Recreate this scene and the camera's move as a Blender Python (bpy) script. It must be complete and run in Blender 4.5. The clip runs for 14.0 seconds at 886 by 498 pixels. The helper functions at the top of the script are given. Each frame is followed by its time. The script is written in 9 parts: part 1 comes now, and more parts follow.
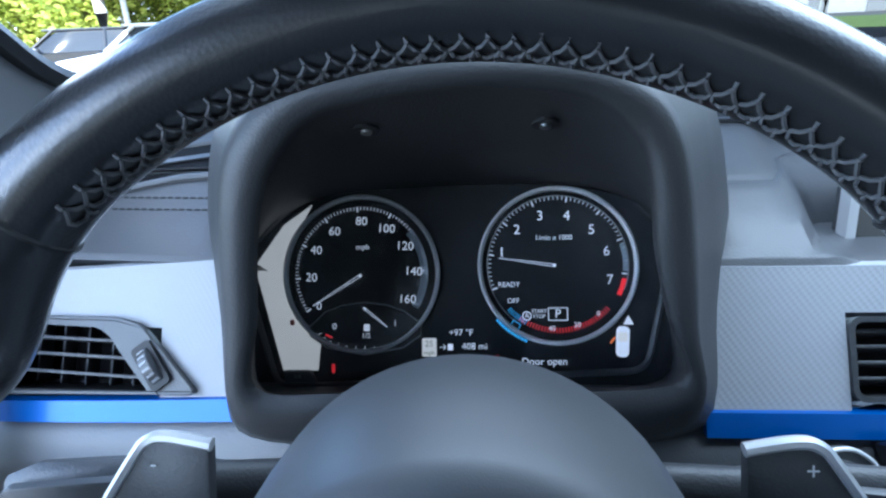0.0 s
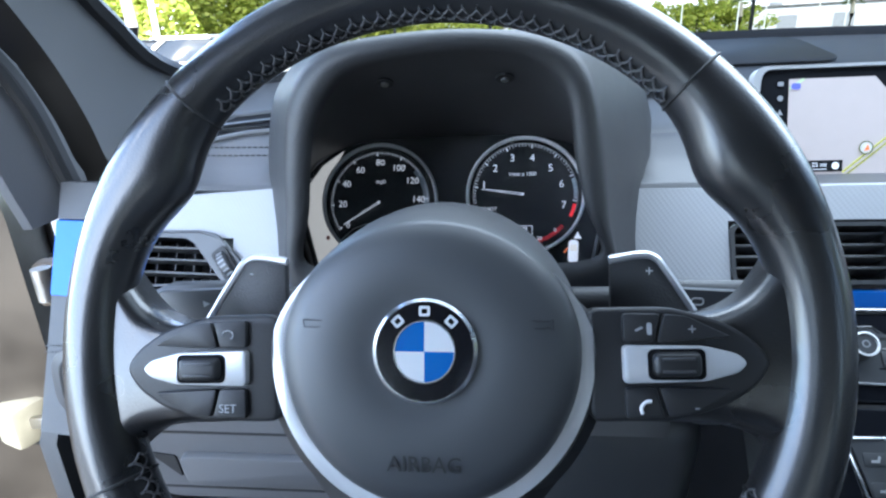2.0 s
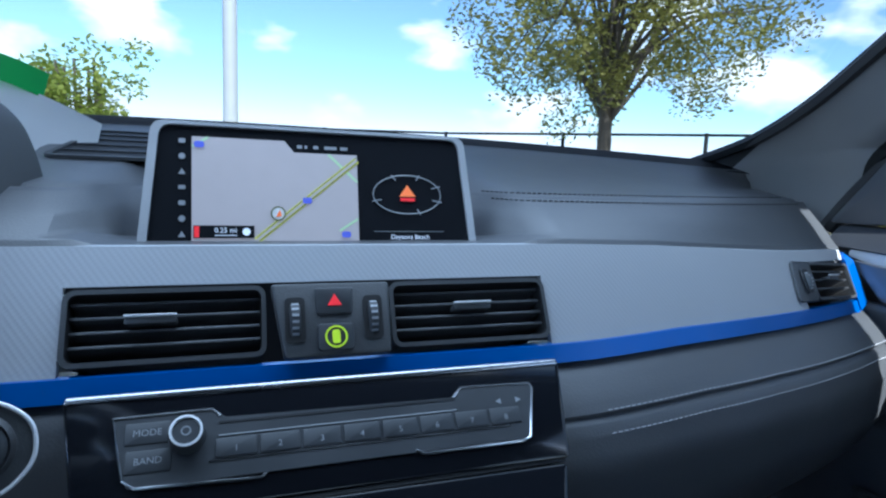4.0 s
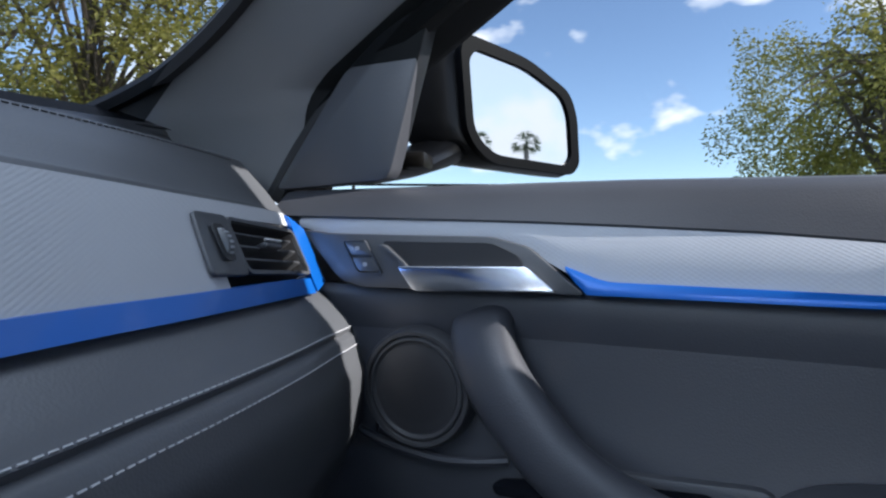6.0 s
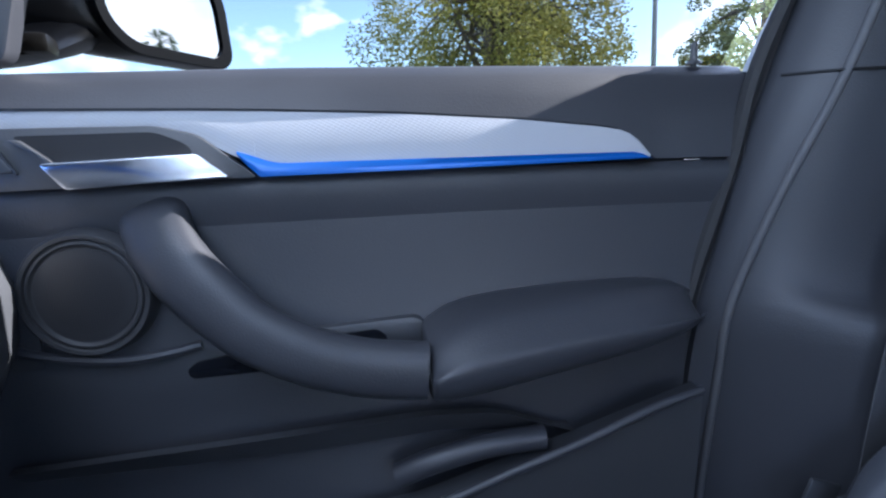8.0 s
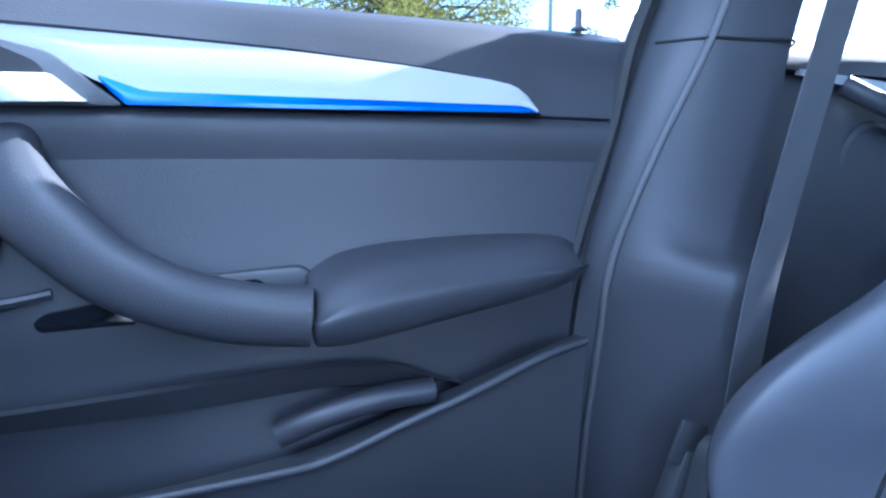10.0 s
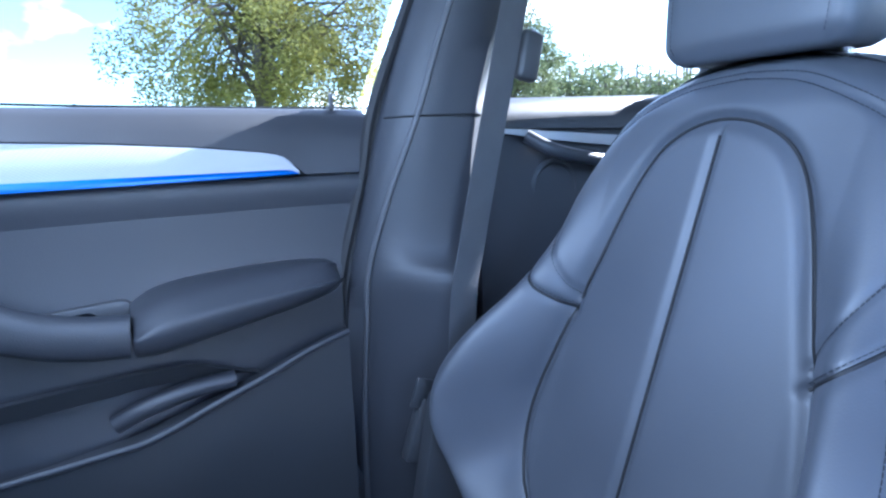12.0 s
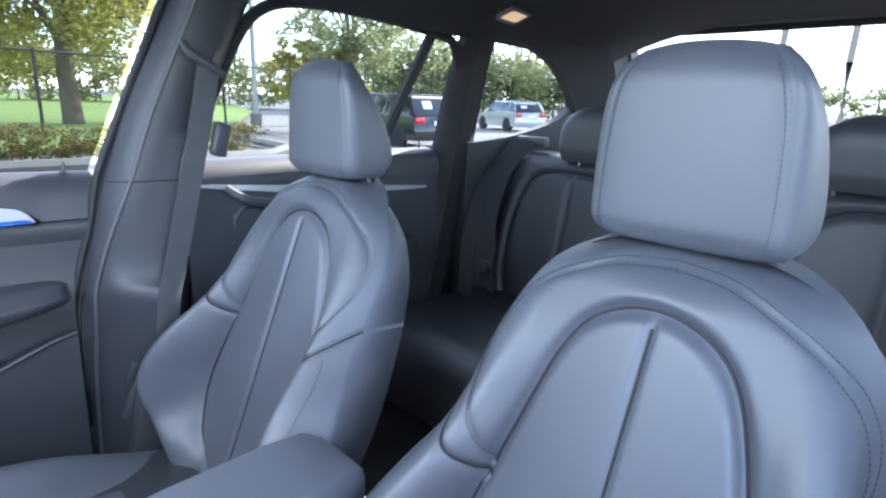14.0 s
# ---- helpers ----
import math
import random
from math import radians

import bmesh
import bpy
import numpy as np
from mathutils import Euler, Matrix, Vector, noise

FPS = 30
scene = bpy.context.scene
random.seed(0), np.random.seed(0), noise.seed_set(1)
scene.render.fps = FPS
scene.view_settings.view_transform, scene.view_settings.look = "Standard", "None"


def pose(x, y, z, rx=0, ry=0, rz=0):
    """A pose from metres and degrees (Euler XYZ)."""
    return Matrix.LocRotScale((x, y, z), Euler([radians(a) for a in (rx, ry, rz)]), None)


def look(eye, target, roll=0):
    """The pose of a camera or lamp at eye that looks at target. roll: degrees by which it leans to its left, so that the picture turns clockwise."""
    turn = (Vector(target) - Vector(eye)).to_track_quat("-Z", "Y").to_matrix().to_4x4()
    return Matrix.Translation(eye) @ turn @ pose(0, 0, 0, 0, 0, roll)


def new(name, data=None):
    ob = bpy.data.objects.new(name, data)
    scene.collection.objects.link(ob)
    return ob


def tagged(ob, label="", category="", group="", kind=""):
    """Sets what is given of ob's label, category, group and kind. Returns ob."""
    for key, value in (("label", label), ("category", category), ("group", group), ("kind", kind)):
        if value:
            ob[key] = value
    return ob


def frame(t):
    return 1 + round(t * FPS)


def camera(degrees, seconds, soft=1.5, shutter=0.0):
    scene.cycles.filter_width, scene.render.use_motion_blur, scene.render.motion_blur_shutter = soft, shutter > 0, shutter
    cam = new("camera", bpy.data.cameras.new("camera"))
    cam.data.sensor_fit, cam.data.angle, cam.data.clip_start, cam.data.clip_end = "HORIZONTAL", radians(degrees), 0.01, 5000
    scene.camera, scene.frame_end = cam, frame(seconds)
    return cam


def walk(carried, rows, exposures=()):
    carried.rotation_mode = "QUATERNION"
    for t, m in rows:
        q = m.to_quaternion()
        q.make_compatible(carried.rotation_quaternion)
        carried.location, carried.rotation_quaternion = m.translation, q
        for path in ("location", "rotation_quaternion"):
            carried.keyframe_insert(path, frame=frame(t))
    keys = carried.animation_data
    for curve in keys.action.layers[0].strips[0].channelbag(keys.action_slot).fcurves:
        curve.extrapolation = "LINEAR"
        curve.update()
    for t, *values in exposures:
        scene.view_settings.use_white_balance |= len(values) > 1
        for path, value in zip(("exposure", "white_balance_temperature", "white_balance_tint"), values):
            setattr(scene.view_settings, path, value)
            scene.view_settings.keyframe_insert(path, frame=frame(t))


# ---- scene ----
cam = camera(75.0, 14.0, soft=2.3)
PATH = [
    (0, (-0.361, -0.125, 1.123), (-0.523, 1.733, 0.401), -2.8),
    (0.5, (-0.367, -0.059, 1.088), (-0.544, 1.802, 0.377), -3.3),
    (1, (-0.367, -0.059, 1.094), (-0.526, 1.804, 0.385), -3.2),
    (1.5, (-0.356, -0.158, 1.108), (-0.517, 1.7, 0.387), -2.9),
    (2, (-0.332, -0.272, 1.104), (-0.557, 1.595, 0.425), -2.8),
    (2.5, (-0.301, -0.36, 1.093), (-0.513, 1.538, 0.498), -1.8),
    (2.6, (-0.295, -0.371, 1.089), (-0.495, 1.535, 0.518), -1.6),
    (3, (-0.256, -0.366, 1.059), (-0.345, 1.576, 0.588), -0.6),
    (3.5, (-0.171, -0.318, 1.042), (0.057, 1.642, 0.717), 0.9),
    (4, (-0.059, -0.22, 1.04), (0.611, 1.646, 0.773), 2.3),
    (4.2, (0.013, -0.176, 1.035), (0.851, 1.625, 0.807), 2.5),
    (6.3, (0.241, -0.060, 0.942), (2.109, 0.652, 0.885), -0.3),
    (6.5, (0.241, -0.060, 0.944), (2.136, 0.576, 0.885), -0.3),
    (7, (0.250, -0.049, 0.947), (2.207, 0.334, 0.797), -1.39),
    (7.5, (0.224, -0.018, 0.953), (2.209, 0.053, 0.719), -1.97),
    (8, (0.194, -0.058, 0.926), (2.138, -0.311, 0.530), -2.5),
    (8.2, (0.183, -0.070, 0.876), (2.125, -0.375, 0.506), -2.26),
    (10.3, (0.197, -0.066, 0.86), (2.064, -0.72, 0.571), 0.0),
    (10.5, (0.199, -0.058, 0.846), (2.061, -0.746, 0.602), -0.0),
    (11, (0.188, -0.08, 0.87), (2.059, -0.729, 0.595), -2.1),
    (11.5, (0.103, -0.107, 0.895), (1.921, -0.87, 0.559), -2.8),
    (12, (-0.057, -0.114, 0.932), (1.671, -1.048, 0.556), -2.7),
    (12.5, (-0.212, -0.104, 0.958), (1.386, -1.21, 0.488), -1.8),
    (13, (-0.339, -0.134, 0.974), (1.141, -1.36, 0.421), -0.3),
    (13.5, (-0.453, -0.158, 1.036), (0.933, -1.474, 0.447), 1.3),
    (14, (-0.552, -0.129, 1.131), (0.833, -1.484, 0.633), 1.8),
]
EXPOSURE = [(0.0, 3.35, 5500, 6), (1.3, 3.95, 6200, 8), (2.2, 3.45, 5800, 8), (3.0, 2.95, 5200, 5), (4.0, 2.75, 5200, 6), (6.3, 2.65, 6000, 14), (7.5, 2.85, 5900, 15), (8.2, 3.3, 5500, 16), (10.3, 4.3, 4800, 13), (11.1, 4.4, 4900, 13), (11.6, 4.12, 4900, 13), (12.2, 4.05, 5100, 13), (14.0, 4.3, 6000, 13)]
walk(cam, [(t, look(eye, target, roll)) for t, eye, target, roll in PATH], EXPOSURE)


# ---- world and sun ----
SUN_FROM = Vector((0.09, -0.87, 0.48)).normalized()
world = bpy.data.worlds.new("sky")
scene.world = world
world.use_nodes = True
wn, wl = world.node_tree.nodes, world.node_tree.links
wn.clear()
w_out = wn.new("ShaderNodeOutputWorld")
w_bg = wn.new("ShaderNodeBackground")
w_sky = wn.new("ShaderNodeTexSky")
w_sky.sky_type = 'NISHITA'
w_sky.sun_disc = False
w_sky.sun_elevation = math.asin(SUN_FROM.z)
w_sky.sun_rotation = math.atan2(SUN_FROM.x, SUN_FROM.y)
w_sky.dust_density = 0.05
w_sky.air_density = 0.8
w_sky.ozone_density = 2.0
w_co = wn.new("ShaderNodeTexCoord")
w_map = wn.new("ShaderNodeMapping")
w_map.inputs["Scale"].default_value = (1.0, 1.0, 1.9)
w_noise = wn.new("ShaderNodeTexNoise")
w_noise.inputs["Scale"].default_value = 5.6
w_noise.inputs["Detail"].default_value = 4.5
w_noise.inputs["Roughness"].default_value = 0.52
w_ramp = wn.new("ShaderNodeValToRGB")
w_ramp.color_ramp.elements[0].position = 0.525
w_ramp.color_ramp.elements[0].color = (0, 0, 0, 1)
w_ramp.color_ramp.elements[1].position = 0.63
w_ramp.color_ramp.elements[1].color = (1, 1, 1, 1)
w_mix = wn.new("ShaderNodeMix")
w_mix.data_type = 'RGBA'
w_mix.inputs["B"].default_value = (6.6, 6.6, 6.7, 1)
wl.new(w_co.outputs["Generated"], w_map.inputs["Vector"])
wl.new(w_map.outputs["Vector"], w_noise.inputs["Vector"])
wl.new(w_noise.outputs["Fac"], w_ramp.inputs["Fac"])
wl.new(w_ramp.outputs["Color"], w_mix.inputs["Factor"])
w_cap = wn.new("ShaderNodeVectorMath")
w_cap.operation = 'MINIMUM'
w_cap.inputs[1].default_value = (6.0, 6.3, 7.0)
wl.new(w_sky.outputs["Color"], w_cap.inputs[0])
w_hsv = wn.new("ShaderNodeHueSaturation")
w_hsv.inputs["Saturation"].default_value = 0.95
wl.new(w_cap.outputs["Vector"], w_hsv.inputs["Color"])
wl.new(w_hsv.outputs["Color"], w_mix.inputs["A"])
w_sep = wn.new("ShaderNodeSeparateXYZ")
wl.new(w_co.outputs["Generated"], w_sep.inputs["Vector"])
w_glow = wn.new("ShaderNodeMapRange")
w_glow.interpolation_type = 'SMOOTHSTEP'
w_glow.inputs["From Min"].default_value, w_glow.inputs["From Max"].default_value = -0.25, -0.95
w_glow.inputs["To Min"].default_value, w_glow.inputs["To Max"].default_value = 0.0, 0.6
wl.new(w_sep.outputs["Y"], w_glow.inputs["Value"])
w_haze = wn.new("ShaderNodeMix")
w_haze.data_type = 'RGBA'
w_haze.inputs["B"].default_value = (4.7, 4.9, 5.3, 1)
wl.new(w_glow.outputs["Result"], w_haze.inputs["Factor"])
wl.new(w_mix.outputs["Result"], w_haze.inputs["A"])
wl.new(w_haze.outputs["Result"], w_bg.inputs["Color"])
w_bg.inputs["Strength"].default_value = 0.15
wl.new(w_bg.outputs["Background"], w_out.inputs["Surface"])

sun_data = bpy.data.lights.new("sun", 'SUN')
sun_data.energy = 2.0
sun_data.angle = radians(0.53)
sun_data.color = (1.0, 0.94, 0.84)
sun = new("sun", sun_data)
sun.matrix_world = look(SUN_FROM * 30, (0, 0, 0))


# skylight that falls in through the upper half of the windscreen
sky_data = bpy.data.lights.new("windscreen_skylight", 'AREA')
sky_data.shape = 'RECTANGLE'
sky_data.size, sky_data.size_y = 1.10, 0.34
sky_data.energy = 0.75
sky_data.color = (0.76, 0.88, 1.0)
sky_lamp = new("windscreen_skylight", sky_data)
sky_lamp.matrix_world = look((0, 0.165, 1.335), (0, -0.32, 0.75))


# ---- materials ----
MATS = {}


def M(name, color, rough=0.5, metal=0.0, grain=None, bump=0.15, vary=0.15, vscale=6.0, coat=0.0, rvary=0.0, emit=0.0, spec=0.5, dist=0.001, tint=None, crough=0.05, cior=1.5):
    """A surface: two scales of noise in colour and gloss, and a fine bump of grain (cells per metre)."""
    m = bpy.data.materials.new(name)
    m.use_nodes = True
    n, l = m.node_tree.nodes, m.node_tree.links
    b = n["Principled BSDF"]
    b.inputs["Base Color"].default_value = (*color, 1)
    b.inputs["Roughness"].default_value = rough
    b.inputs["Metallic"].default_value = metal
    b.inputs["Specular IOR Level"].default_value = spec
    b.inputs["Coat Weight"].default_value = coat
    b.inputs["Coat Roughness"].default_value = crough
    b.inputs["Coat IOR"].default_value = cior
    if emit:
        b.inputs["Emission Color"].default_value = (*color, 1)
        b.inputs["Emission Strength"].default_value = emit
    co = n.new("ShaderNodeTexCoord")
    if vary:
        a = n.new("ShaderNodeTexNoise")
        a.inputs["Scale"].default_value = vscale
        a.inputs["Detail"].default_value = 6.0
        l.new(co.outputs["Object"], a.inputs["Vector"])
        mx = n.new("ShaderNodeMix")
        mx.data_type = 'RGBA'
        k = 1 - vary
        lo = [c * k for c in color]
        hi = [min(1, c * (1 + vary)) for c in (tint or color)]
        mx.inputs["A"].default_value = (*lo, 1)
        mx.inputs["B"].default_value = (*hi, 1)
        l.new(a.outputs["Fac"], mx.inputs["Factor"])
        l.new(mx.outputs["Result"], b.inputs["Base Color"])
        if rvary:
            mr = n.new("ShaderNodeMapRange")
            mr.inputs["From Min"].default_value, mr.inputs["From Max"].default_value = 0.3, 0.7
            mr.inputs["To Min"].default_value, mr.inputs["To Max"].default_value = max(0.02, rough - rvary), min(1, rough + rvary)
            l.new(a.outputs["Fac"], mr.inputs["Value"])
            l.new(mr.outputs["Result"], b.inputs["Roughness"])
    if grain:
        v = n.new("ShaderNodeTexVoronoi")
        v.inputs["Scale"].default_value = grain
        l.new(co.outputs["Object"], v.inputs["Vector"])
        bp = n.new("ShaderNodeBump")
        bp.inputs["Strength"].default_value = bump
        bp.inputs["Distance"].default_value = dist
        l.new(v.outputs["Distance"], bp.inputs["Height"])
        l.new(bp.outputs["Normal"], b.inputs["Normal"])
    MATS[name] = m
    return m


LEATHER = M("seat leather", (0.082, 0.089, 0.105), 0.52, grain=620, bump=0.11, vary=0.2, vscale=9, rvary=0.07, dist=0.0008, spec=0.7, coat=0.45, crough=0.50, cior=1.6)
# darker copy of LEATHER: the rear cabin's shade is in its colour
LEATHER_SHADED = M("rear leather with painted shade", (0.040, 0.041, 0.045), 0.5, grain=620, bump=0.10, vary=0.2, vscale=9, dist=0.0008, coat=0.6, crough=0.42, cior=1.6)
RIM_LEATHER = M("rim leather", (0.013, 0.0132, 0.0145), 0.34, grain=700, bump=0.16, vary=0.35, vscale=18, rvary=0.12, dist=0.0007, coat=1.0, crough=0.22, cior=1.6)
PAD = M("soft dash", (0.064, 0.067, 0.073), 0.52, grain=620, bump=0.16, vary=0.12, vscale=7, rvary=0.06, dist=0.0010, spec=0.8, coat=0.5, crough=0.5, cior=1.6)
DOORP = M("door plastic", (0.037, 0.039, 0.046), 0.5, grain=700, bump=0.14, vary=0.14, vscale=7, rvary=0.06, dist=0.0010, spec=0.6, coat=0.2, crough=0.45)
PLASTIC = M("dark plastic", (0.040, 0.042, 0.046), 0.48, grain=800, bump=0.2, vary=0.15, vscale=10, rvary=0.06, dist=0.0007, spec=0.9)
HUBPAD = M("airbag cover vinyl", (0.040, 0.043, 0.049), 0.5, grain=1500, bump=0.05, vary=0.12, vscale=12, rvary=0.05, dist=0.0006, spec=0.7, coat=0.4, crough=0.42, cior=1.6)
BUTTON = M("button plastic", (0.042, 0.045, 0.050), 0.42, vary=0.15, vscale=30, rvary=0.05, spec=0.8)
# dust on the bronze flange, plus bright sun put into the pale colour
DUSTY_LIT = M("dusty door flange with painted sun", (0.30, 0.275, 0.235), 0.7, grain=300, bump=0.15, vary=0.4, vscale=14, dist=0.0008)
WHEEL_PLASTIC = M("steering wheel plastic", (0.014, 0.0145, 0.0165), 0.46, grain=800, bump=0.12, vary=0.15, vscale=12, rvary=0.05, dist=0.0005, spec=0.6)
APILLAR = M("windscreen pillar trim", (0.20, 0.202, 0.21), 0.6, grain=800, bump=0.15, vary=0.1, vscale=8, dist=0.0007, spec=0.5)
HOOD = M("binnacle plastic", (0.036, 0.0365, 0.039), 0.52, grain=750, bump=0.13, vary=0.2, vscale=9, rvary=0.06, dist=0.0012, spec=0.7)
PILLAR = M("pillar trim", (0.098, 0.099, 0.104), 0.58, grain=800, bump=0.2, vary=0.12, vscale=8, dist=0.0007, spec=0.6)
CLOTH = M("headliner cloth", (0.03, 0.03, 0.032), 0.95, grain=1500, bump=0.3, vary=0.15, vscale=12)
CARPET = M("carpet", (0.022, 0.021, 0.020), 0.95, grain=900, bump=0.6, vary=0.3, vscale=14, dist=0.002)
GLOSS = M("piano black", (0.008, 0.009, 0.012), 0.10, vary=0.0, spec=0.6)
# black that paints in the shade inside vents and wells
VOID = M("duct shade black", (0.004, 0.004, 0.005), 0.8, vary=0.1, vscale=20, spec=0.2)
BLUE = M("satin blue", (0.007, 0.105, 0.42), 0.32, 0.3, vary=0.06, vscale=14, rvary=0.04, coat=0.2)
CHROME = M("satin chrome", (0.74, 0.75, 0.77), 0.22, 1.0, vary=0.06, vscale=20, rvary=0.06)
SILVER = M("silver paint", (0.62, 0.63, 0.65), 0.34, 0.45, vary=0.06, vscale=18, rvary=0.06)
STEEL = M("worn steel", (0.45, 0.44, 0.42), 0.35, 1.0, vary=0.3, vscale=30, rvary=0.15)
RUBBER = M("rubber", (0.018, 0.018, 0.019), 0.6, vary=0.25, vscale=20)
STITCH = M("grey thread", (0.105, 0.105, 0.11), 0.8, vary=0.25, vscale=90)
SEAT_THREAD = M("seat thread", (0.040, 0.043, 0.050), 0.7, vary=0.2, vscale=90)
RING = M("bright ring", (0.90, 0.90, 0.91), 0.28, 0.1, vary=0.05, vscale=30)
MIRROR_RIM = M("mirror rim black", (0.004, 0.004, 0.005), 0.5, vary=0.1, vscale=10, spec=0.12)
STITCH_L = M("light thread", (0.42, 0.42, 0.43), 0.8, vary=0.2, vscale=90)
STITCH_D = M("dark thread", (0.05, 0.05, 0.052), 0.8, vary=0.2, vscale=90)
WHITE_T = M("white print", (0.75, 0.76, 0.78), 0.5, vary=0.0)
GREY_T = M("grey print", (0.34, 0.35, 0.37), 0.5, vary=0.0)
WHITE_E = M("lit white", (0.86, 0.90, 1.0), 0.5, vary=0.0, emit=0.05)
AMBER_E = M("lit warm white", (1.0, 0.80, 0.66), 0.5, vary=0.0, emit=0.05)
RED_E = M("lit red", (0.9, 0.03, 0.04), 0.5, vary=0.0, emit=0.05)
ORANGE_E = M("lit orange", (0.95, 0.22, 0.06), 0.5, vary=0.0, emit=0.05)
CYAN_E = M("lit cyan", (0.08, 0.45, 0.85), 0.5, vary=0.0, emit=0.045)
GREEN_E = M("lit green", (0.10, 0.85, 0.15), 0.5, vary=0.0, emit=0.2)
LIME_E = M("lit lime", (0.55, 0.75, 0.02), 0.5, vary=0.0, emit=0.05)
MAP_E = M("map grey", (0.41, 0.375, 0.38), 0.4, vary=0.05, vscale=60, emit=0.05)
MAP_GREEN = M("map green", (0.42, 0.60, 0.36), 0.4, vary=0.0, emit=0.045)
MAP_ROAD = M("map road", (0.62, 0.62, 0.10), 0.4, vary=0.0, emit=0.045)
MAP_DARK = M("map outline", (0.10, 0.12, 0.05), 0.4, vary=0.0, emit=0.05)
MAP_BLUE = M("map blue", (0.08, 0.10, 0.45), 0.4, vary=0.0, emit=0.1)
SCREEN = M("screen black", (0.014, 0.015, 0.018), 0.12, vary=0.0)
FACE = M("gauge black", (0.016, 0.017, 0.020), 0.25, vary=0.0)
# no lamp in the surround: emission stands in for light it would reflect
GREY_FACE = M("gauge surround grey with added glow", (0.82, 0.80, 0.77), 0.36, vary=0.06, vscale=30, emit=0.045)
EMB_BLUE = M("enamel blue", (0.012, 0.13, 0.42), 0.18, vary=0.0, coat=0.6)
EMB_WHITE = M("enamel white", (0.72, 0.73, 0.75), 0.2, vary=0.0, coat=0.6)
EMB_BLACK = M("enamel black", (0.008, 0.008, 0.01), 0.15, vary=0.0, coat=0.6)
BRONZE = M("door paint bronze", (0.020, 0.016, 0.012), 0.5, 0.0, vary=0.7, vscale=11, rvary=0.15)
CREAM = M("cream plastic", (0.20, 0.19, 0.15), 0.5, vary=0.2, vscale=40)
PAPER = M("white paper", (0.78, 0.78, 0.76), 0.7, vary=0.05, vscale=20)
GREEN_P = M("green card", (0.03, 0.42, 0.06), 0.5, vary=0.08, vscale=20)
ASPHALT = M("asphalt", (0.15, 0.146, 0.138), 0.9, grain=120, bump=0.5, vary=0.4, vscale=0.8, dist=0.006)
CONCRETE = M("concrete", (0.20, 0.19, 0.17), 0.85, grain=90, bump=0.3, vary=0.2, vscale=1.5, dist=0.004)
GRASS = M("grass", (0.20, 0.29, 0.06), 0.9, grain=60, bump=0.7, vary=0.45, vscale=0.5, dist=0.03)
BARK = M("bark", (0.16, 0.13, 0.10), 0.9, grain=35, bump=0.8, vary=0.4, vscale=4, dist=0.01)
PALMBARK = M("palm bark", (0.30, 0.27, 0.23), 0.9, grain=20, bump=0.8, vary=0.4, vscale=5, dist=0.02)
POLE_W = M("white pole", (0.78, 0.77, 0.75), 0.45, vary=0.08, vscale=3)
POLE_G = M("grey pole", (0.40, 0.41, 0.42), 0.5, 0.3, vary=0.1, vscale=3)
FENCE = M("black fence", (0.015, 0.016, 0.016), 0.5, vary=0.2, vscale=4)
BUILD_W = M("white wall", (0.78, 0.78, 0.77), 0.8, vary=0.06, vscale=0.3)
CAR_NAVY = M("navy car paint", (0.004, 0.007, 0.016), 0.16, 0.0, vary=0.1, vscale=1, coat=0.8)
CAR_SILVER = M("silver car paint", (0.40, 0.42, 0.44), 0.22, 0.5, vary=0.05, vscale=1, coat=0.8)
CAR_BLACK = M("black car paint", (0.008, 0.008, 0.009), 0.3, 0.0, vary=0.0, coat=0.15)
CAR_WHITE = M("white car paint", (0.80, 0.80, 0.80), 0.2, vary=0.03, vscale=1, coat=0.8)
CAR_RED = M("red lens", (0.55, 0.015, 0.02), 0.15, vary=0.0, coat=0.6)
CAR_GLASS = M("tinted car glass", (0.012, 0.015, 0.018), 0.04, vary=0.0, coat=0.3)
TYRE = M("tyre", (0.016, 0.016, 0.016), 0.8, vary=0.2, vscale=6)
MIRROR = M("mirror", (0.9, 0.91, 0.92), 0.02, 1.0, vary=0.0)
DOME_E = M("dome lamp lens", (1.0, 0.66, 0.36), 0.4, vary=0.0, emit=0.03)


def leaf_material(name, a, b, rough=0.55):
    m = bpy.data.materials.new(name)
    m.use_nodes = True
    n, l = m.node_tree.nodes, m.node_tree.links
    p = n["Principled BSDF"]
    g = n.new("ShaderNodeNewGeometry")
    mx = n.new("ShaderNodeMix")
    mx.data_type = 'RGBA'
    mx.inputs["A"].default_value = (*a, 1)
    mx.inputs["B"].default_value = (*b, 1)
    l.new(g.outputs["Random Per Island"], mx.inputs["Factor"])
    l.new(mx.outputs["Result"], p.inputs["Base Color"])
    p.inputs["Roughness"].default_value = rough
    t = n.new("ShaderNodeBsdfTranslucent")
    l.new(mx.outputs["Result"], t.inputs["Color"])
    ad = n.new("ShaderNodeMixShader")
    ad.inputs["Fac"].default_value = 0.48
    l.new(p.outputs["BSDF"], ad.inputs[1])
    l.new(t.outputs["BSDF"], ad.inputs[2])
    l.new(ad.outputs["Shader"], n["Material Output"].inputs["Surface"])
    return m


OAK = leaf_material("oak leaves", (0.25, 0.24, 0.06), (0.55, 0.50, 0.14))
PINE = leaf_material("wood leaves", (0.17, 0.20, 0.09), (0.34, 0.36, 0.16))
# brighter copy of PINE, with front sunlight put into the leaf colour
LIT_WOOD = leaf_material("wood leaves with painted sun", (0.26, 0.33, 0.05), (0.55, 0.58, 0.12))
PALM = leaf_material("palm fronds", (0.06, 0.10, 0.03), (0.15, 0.20, 0.06))


